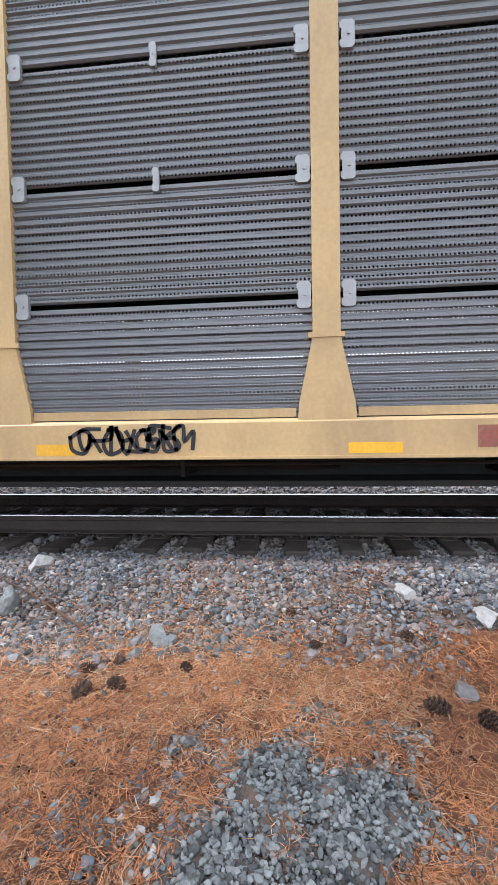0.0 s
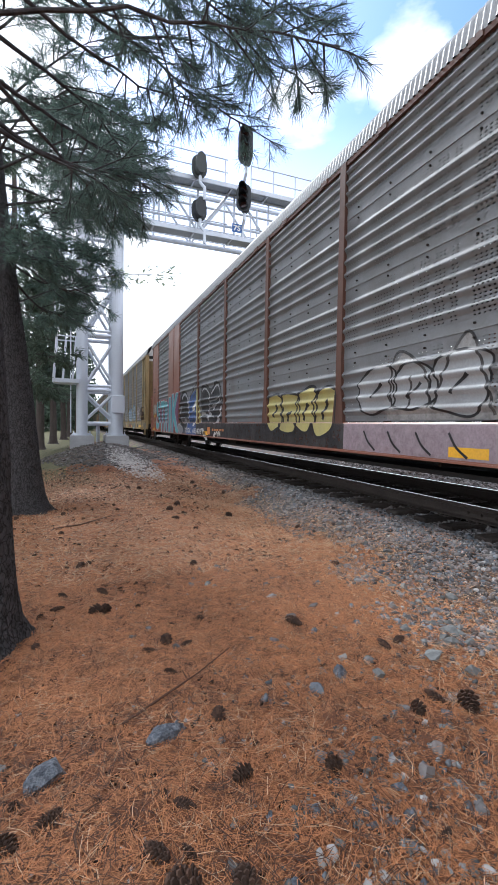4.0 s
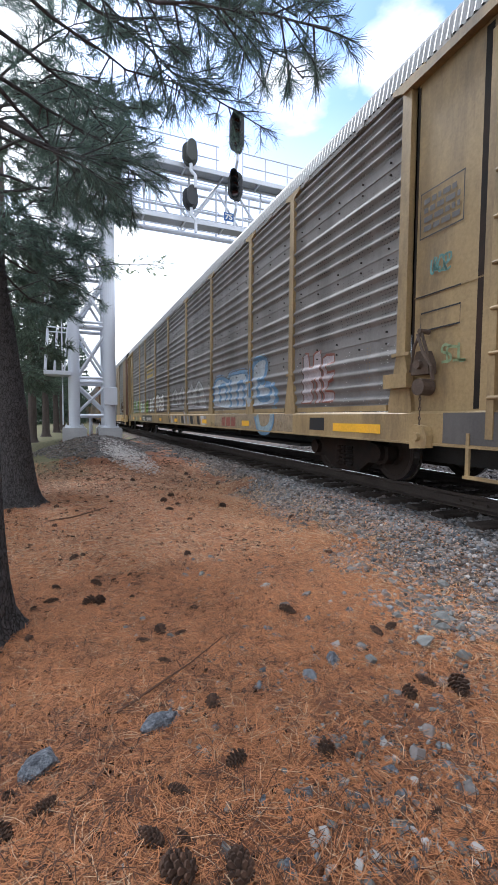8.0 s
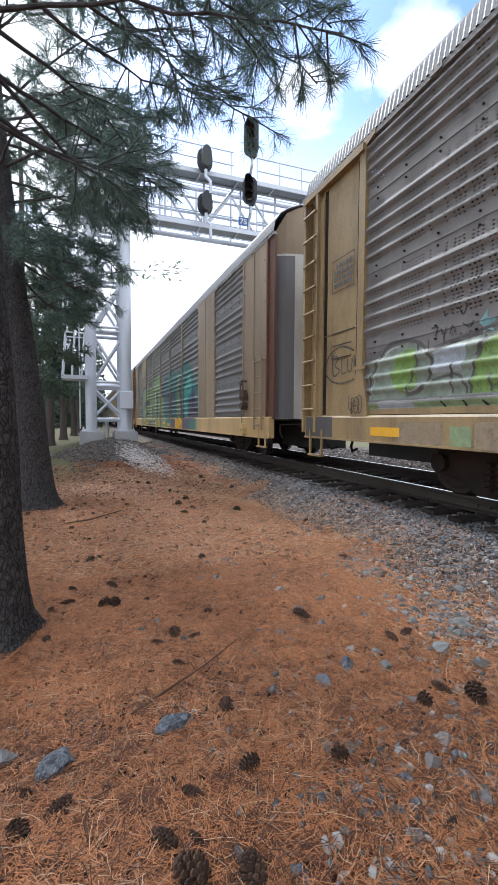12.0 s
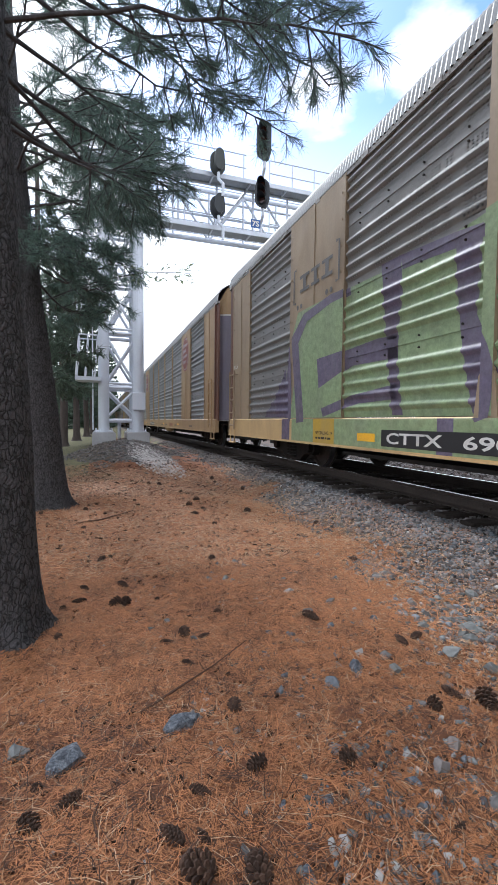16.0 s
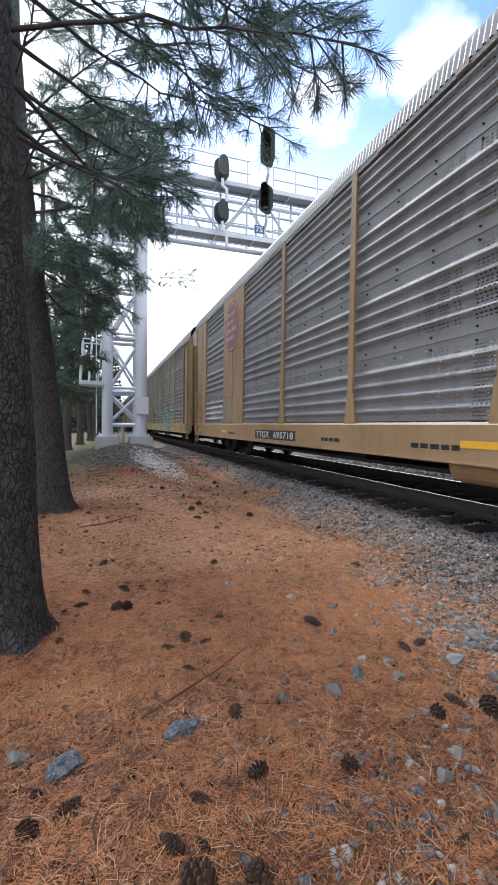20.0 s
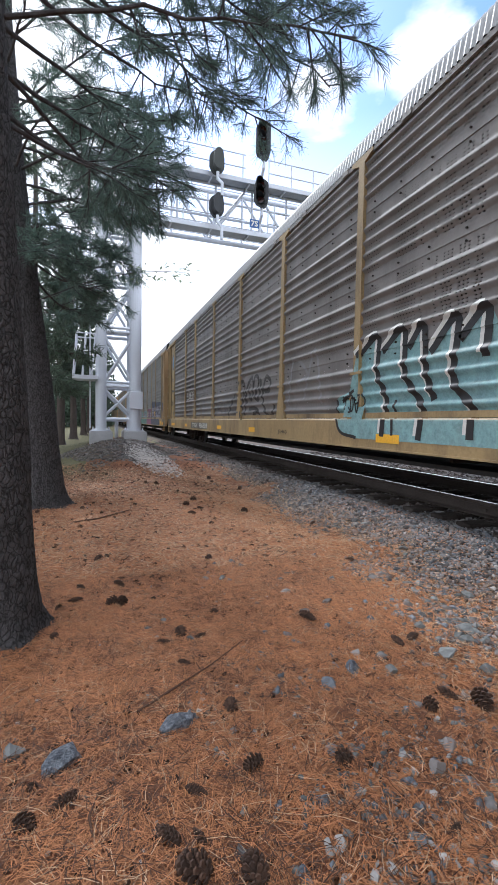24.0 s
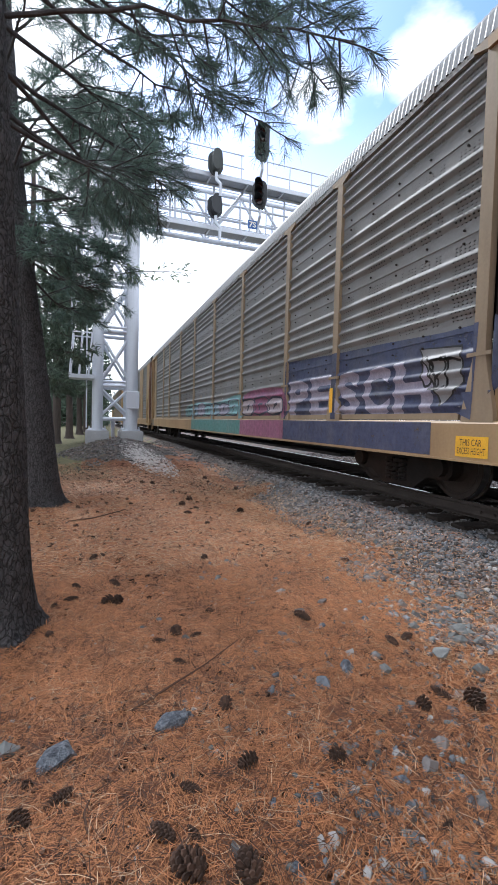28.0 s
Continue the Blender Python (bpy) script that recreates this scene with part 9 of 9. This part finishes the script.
rock(0.40, 2.05, 0.088, 0.058, 0.05, 20, 4, "angular dark grey rock half sunk in needle litter")
rock(-0.15, 2.0, 0.105, 0.055, 0.05, 40, 8, "long pale-flecked grey rock half sunk in needle litter")
rock(-0.36, 2.10, 0.045, 0.04, 0.03, 10, 9, "small flat blue-grey rock on needle litter", "blue_stone")
PEBBLES = ((2.137, 2.151, 0.109, "blue_stone"), (1.48, 2.224, 0.089, "rock"), (1.265, 2.135, 0.097, "dark_stone"), (1.205, 1.395, 0.06, "rock"), (1.818, 3.142, 0.075, "ballast"), (1.923, 2.941, 0.054, "pale_stone"), (1.56, 3.045, 0.063, "ballast"), (1.577, 3.463, 0.07, "pale_stone"),
           (1.596, 2.384, 0.066, "pale_stone"), (1.699, 2.144, 0.089, "blue_stone"), (2.522, 2.39, 0.106, "blue_stone"), (2.236, 1.941, 0.089, "blue_stone"), (1.376, 1.408, 0.082, "ballast"), (1.533, 1.813, 0.053, "dark_stone"), (1.101, 1.647, 0.041, "blue_stone"), (1.132, 1.627, 0.036, "dark_stone"),
           (1.537, 1.527, 0.063, "ballast"), (1.44, 1.205, 0.074, "ballast"), (0.839, 1.439, 0.053, "rock"), (0.793, 1.246, 0.031, "pale_stone"), (0.765, 1.267, 0.043, "pale_stone"), (0.924, 1.136, 0.037, "pale_stone"), (0.641, 1.215, 0.048, "rock"), (0.765, 1.165, 0.033, "pale_stone"),
           (0.961, 1.317, 0.034, "blue_stone"), (0.665, 1.48, 0.035, "rock"), (0.621, 2.895, 0.055, "ballast"), (0.34, 3.119, 0.057, "ballast"), (0.40, 2.975, 0.039, "pale_stone"), (1.784, 0.501, 0.062, "rock"), (2.773, 1.061, 0.11, "blue_stone"), (2.496, -0.922, 0.125, "ballast"))
for k, (x, y, size, stone) in enumerate(PEBBLES):
    rock(x, y, size * 0.6, size * 0.42, size * 0.42, 47 * k % 180, 20 + k, "grey stone lying in needle litter", stone)
rock(2.95, 0.95, 0.09, 0.07, 0.075, 60, 11, "grey angular rock at the ballast's foot", "blue_stone")
rock(3.38, -0.84, 0.09, 0.07, 0.06, 70, 12, "pale grey block of stone on the ballast", "pale_stone")
rock(3.17, -1.32, 0.105, 0.07, 0.06, 20, 13, "smooth pale stone on the ballast", "pale_stone")
rock(3.66, 2.26, 0.13, 0.09, 0.08, 15, 14, "pale wedge-shaped stone on the ballast", "pale_stone")
rock(3.27, 2.28, 0.11, 0.09, 0.09, 40, 15, "blue-grey block of stone on the ballast", "blue_stone")
small_rng = random.Random(77)
for k in range(30):
    x, y = small_rng.uniform(0.9, 2.6), small_rng.uniform(0.9, 4.6)
    s = small_rng.uniform(0.018, 0.036)
    rock(x, y, s * 1.25, s, s * 0.7, small_rng.uniform(0, 360), 100 + k, "small grey stone on needle litter", small_rng.choice(("blue_stone", "rock", "ballast")))


def stick(points, radius, label, seed):
    bm = bmesh.new()
    rng = random.Random(seed)
    x0, y0 = points[0][0], points[0][1]
    pts = [(x - x0, y - y0, float(ground_z(x, y)) - float(ground_z(x0, y0)) + h) for x, y, h in points]
    tube(bm, pts, [radius * (1 - 0.6 * k / (len(pts) - 1)) for k in range(len(pts))], n=6, wobble=0.15, rng=rng)
    ob = mesh_ob("stick", bm, M["twig"])
    ob.matrix_basis = pose(x0, y0, float(ground_z(x0, y0)))
    return tagged(ob, label, "stick", group="sticks on the litter")


stick([(0.198, 2.214, 0.02), (0.423, 2.334, 0.03), (0.649, 2.463, 0.045), (0.915, 2.668, 0.07)], 0.007, "thin dark twig lying on needle litter", 1)
stick([(-0.013, 1.576, 0.02), (-0.027, 1.652, 0.03), (0.003, 1.748, 0.025), (0.08, 1.78, 0.03)], 0.005, "bent thin twig on needle litter", 2)
stick([(-0.303, 6.597, 0.02), (0.04, 6.723, 0.04), (0.521, 7.24, 0.03)], 0.014, "fallen branch on needle litter", 3)
stick([(0.571, 2.661, 0.02), (0.585, 2.483, 0.02), (0.617, 2.366, 0.02)], 0.004, "thin dark twig lying on needle litter", 5)
stick([(3.0, 1.5, 0.03), (3.3, 2.1, 0.06), (3.5, 2.6, 0.05)], 0.01, "dark stick lying on the ballast", 4)


# ---------------------------------------------------------------- what moves
def motions():
    """The train rolls past the camera, and its wheels turn."""
    for car, wheelsets, start in TRAIN:
        walk(car, [(t, pose(TRACK_X, start - train_gone(t), 0)) for t in range(0, 29)])
        for ws in wheelsets:
            place = ws.location.copy()
            walk(ws, [(k / 10, Matrix.Translation(place) @ Matrix.Rotation(train_gone(k / 10) / 0.42, 4, "X")) for k in range(0, 281)])


motions()
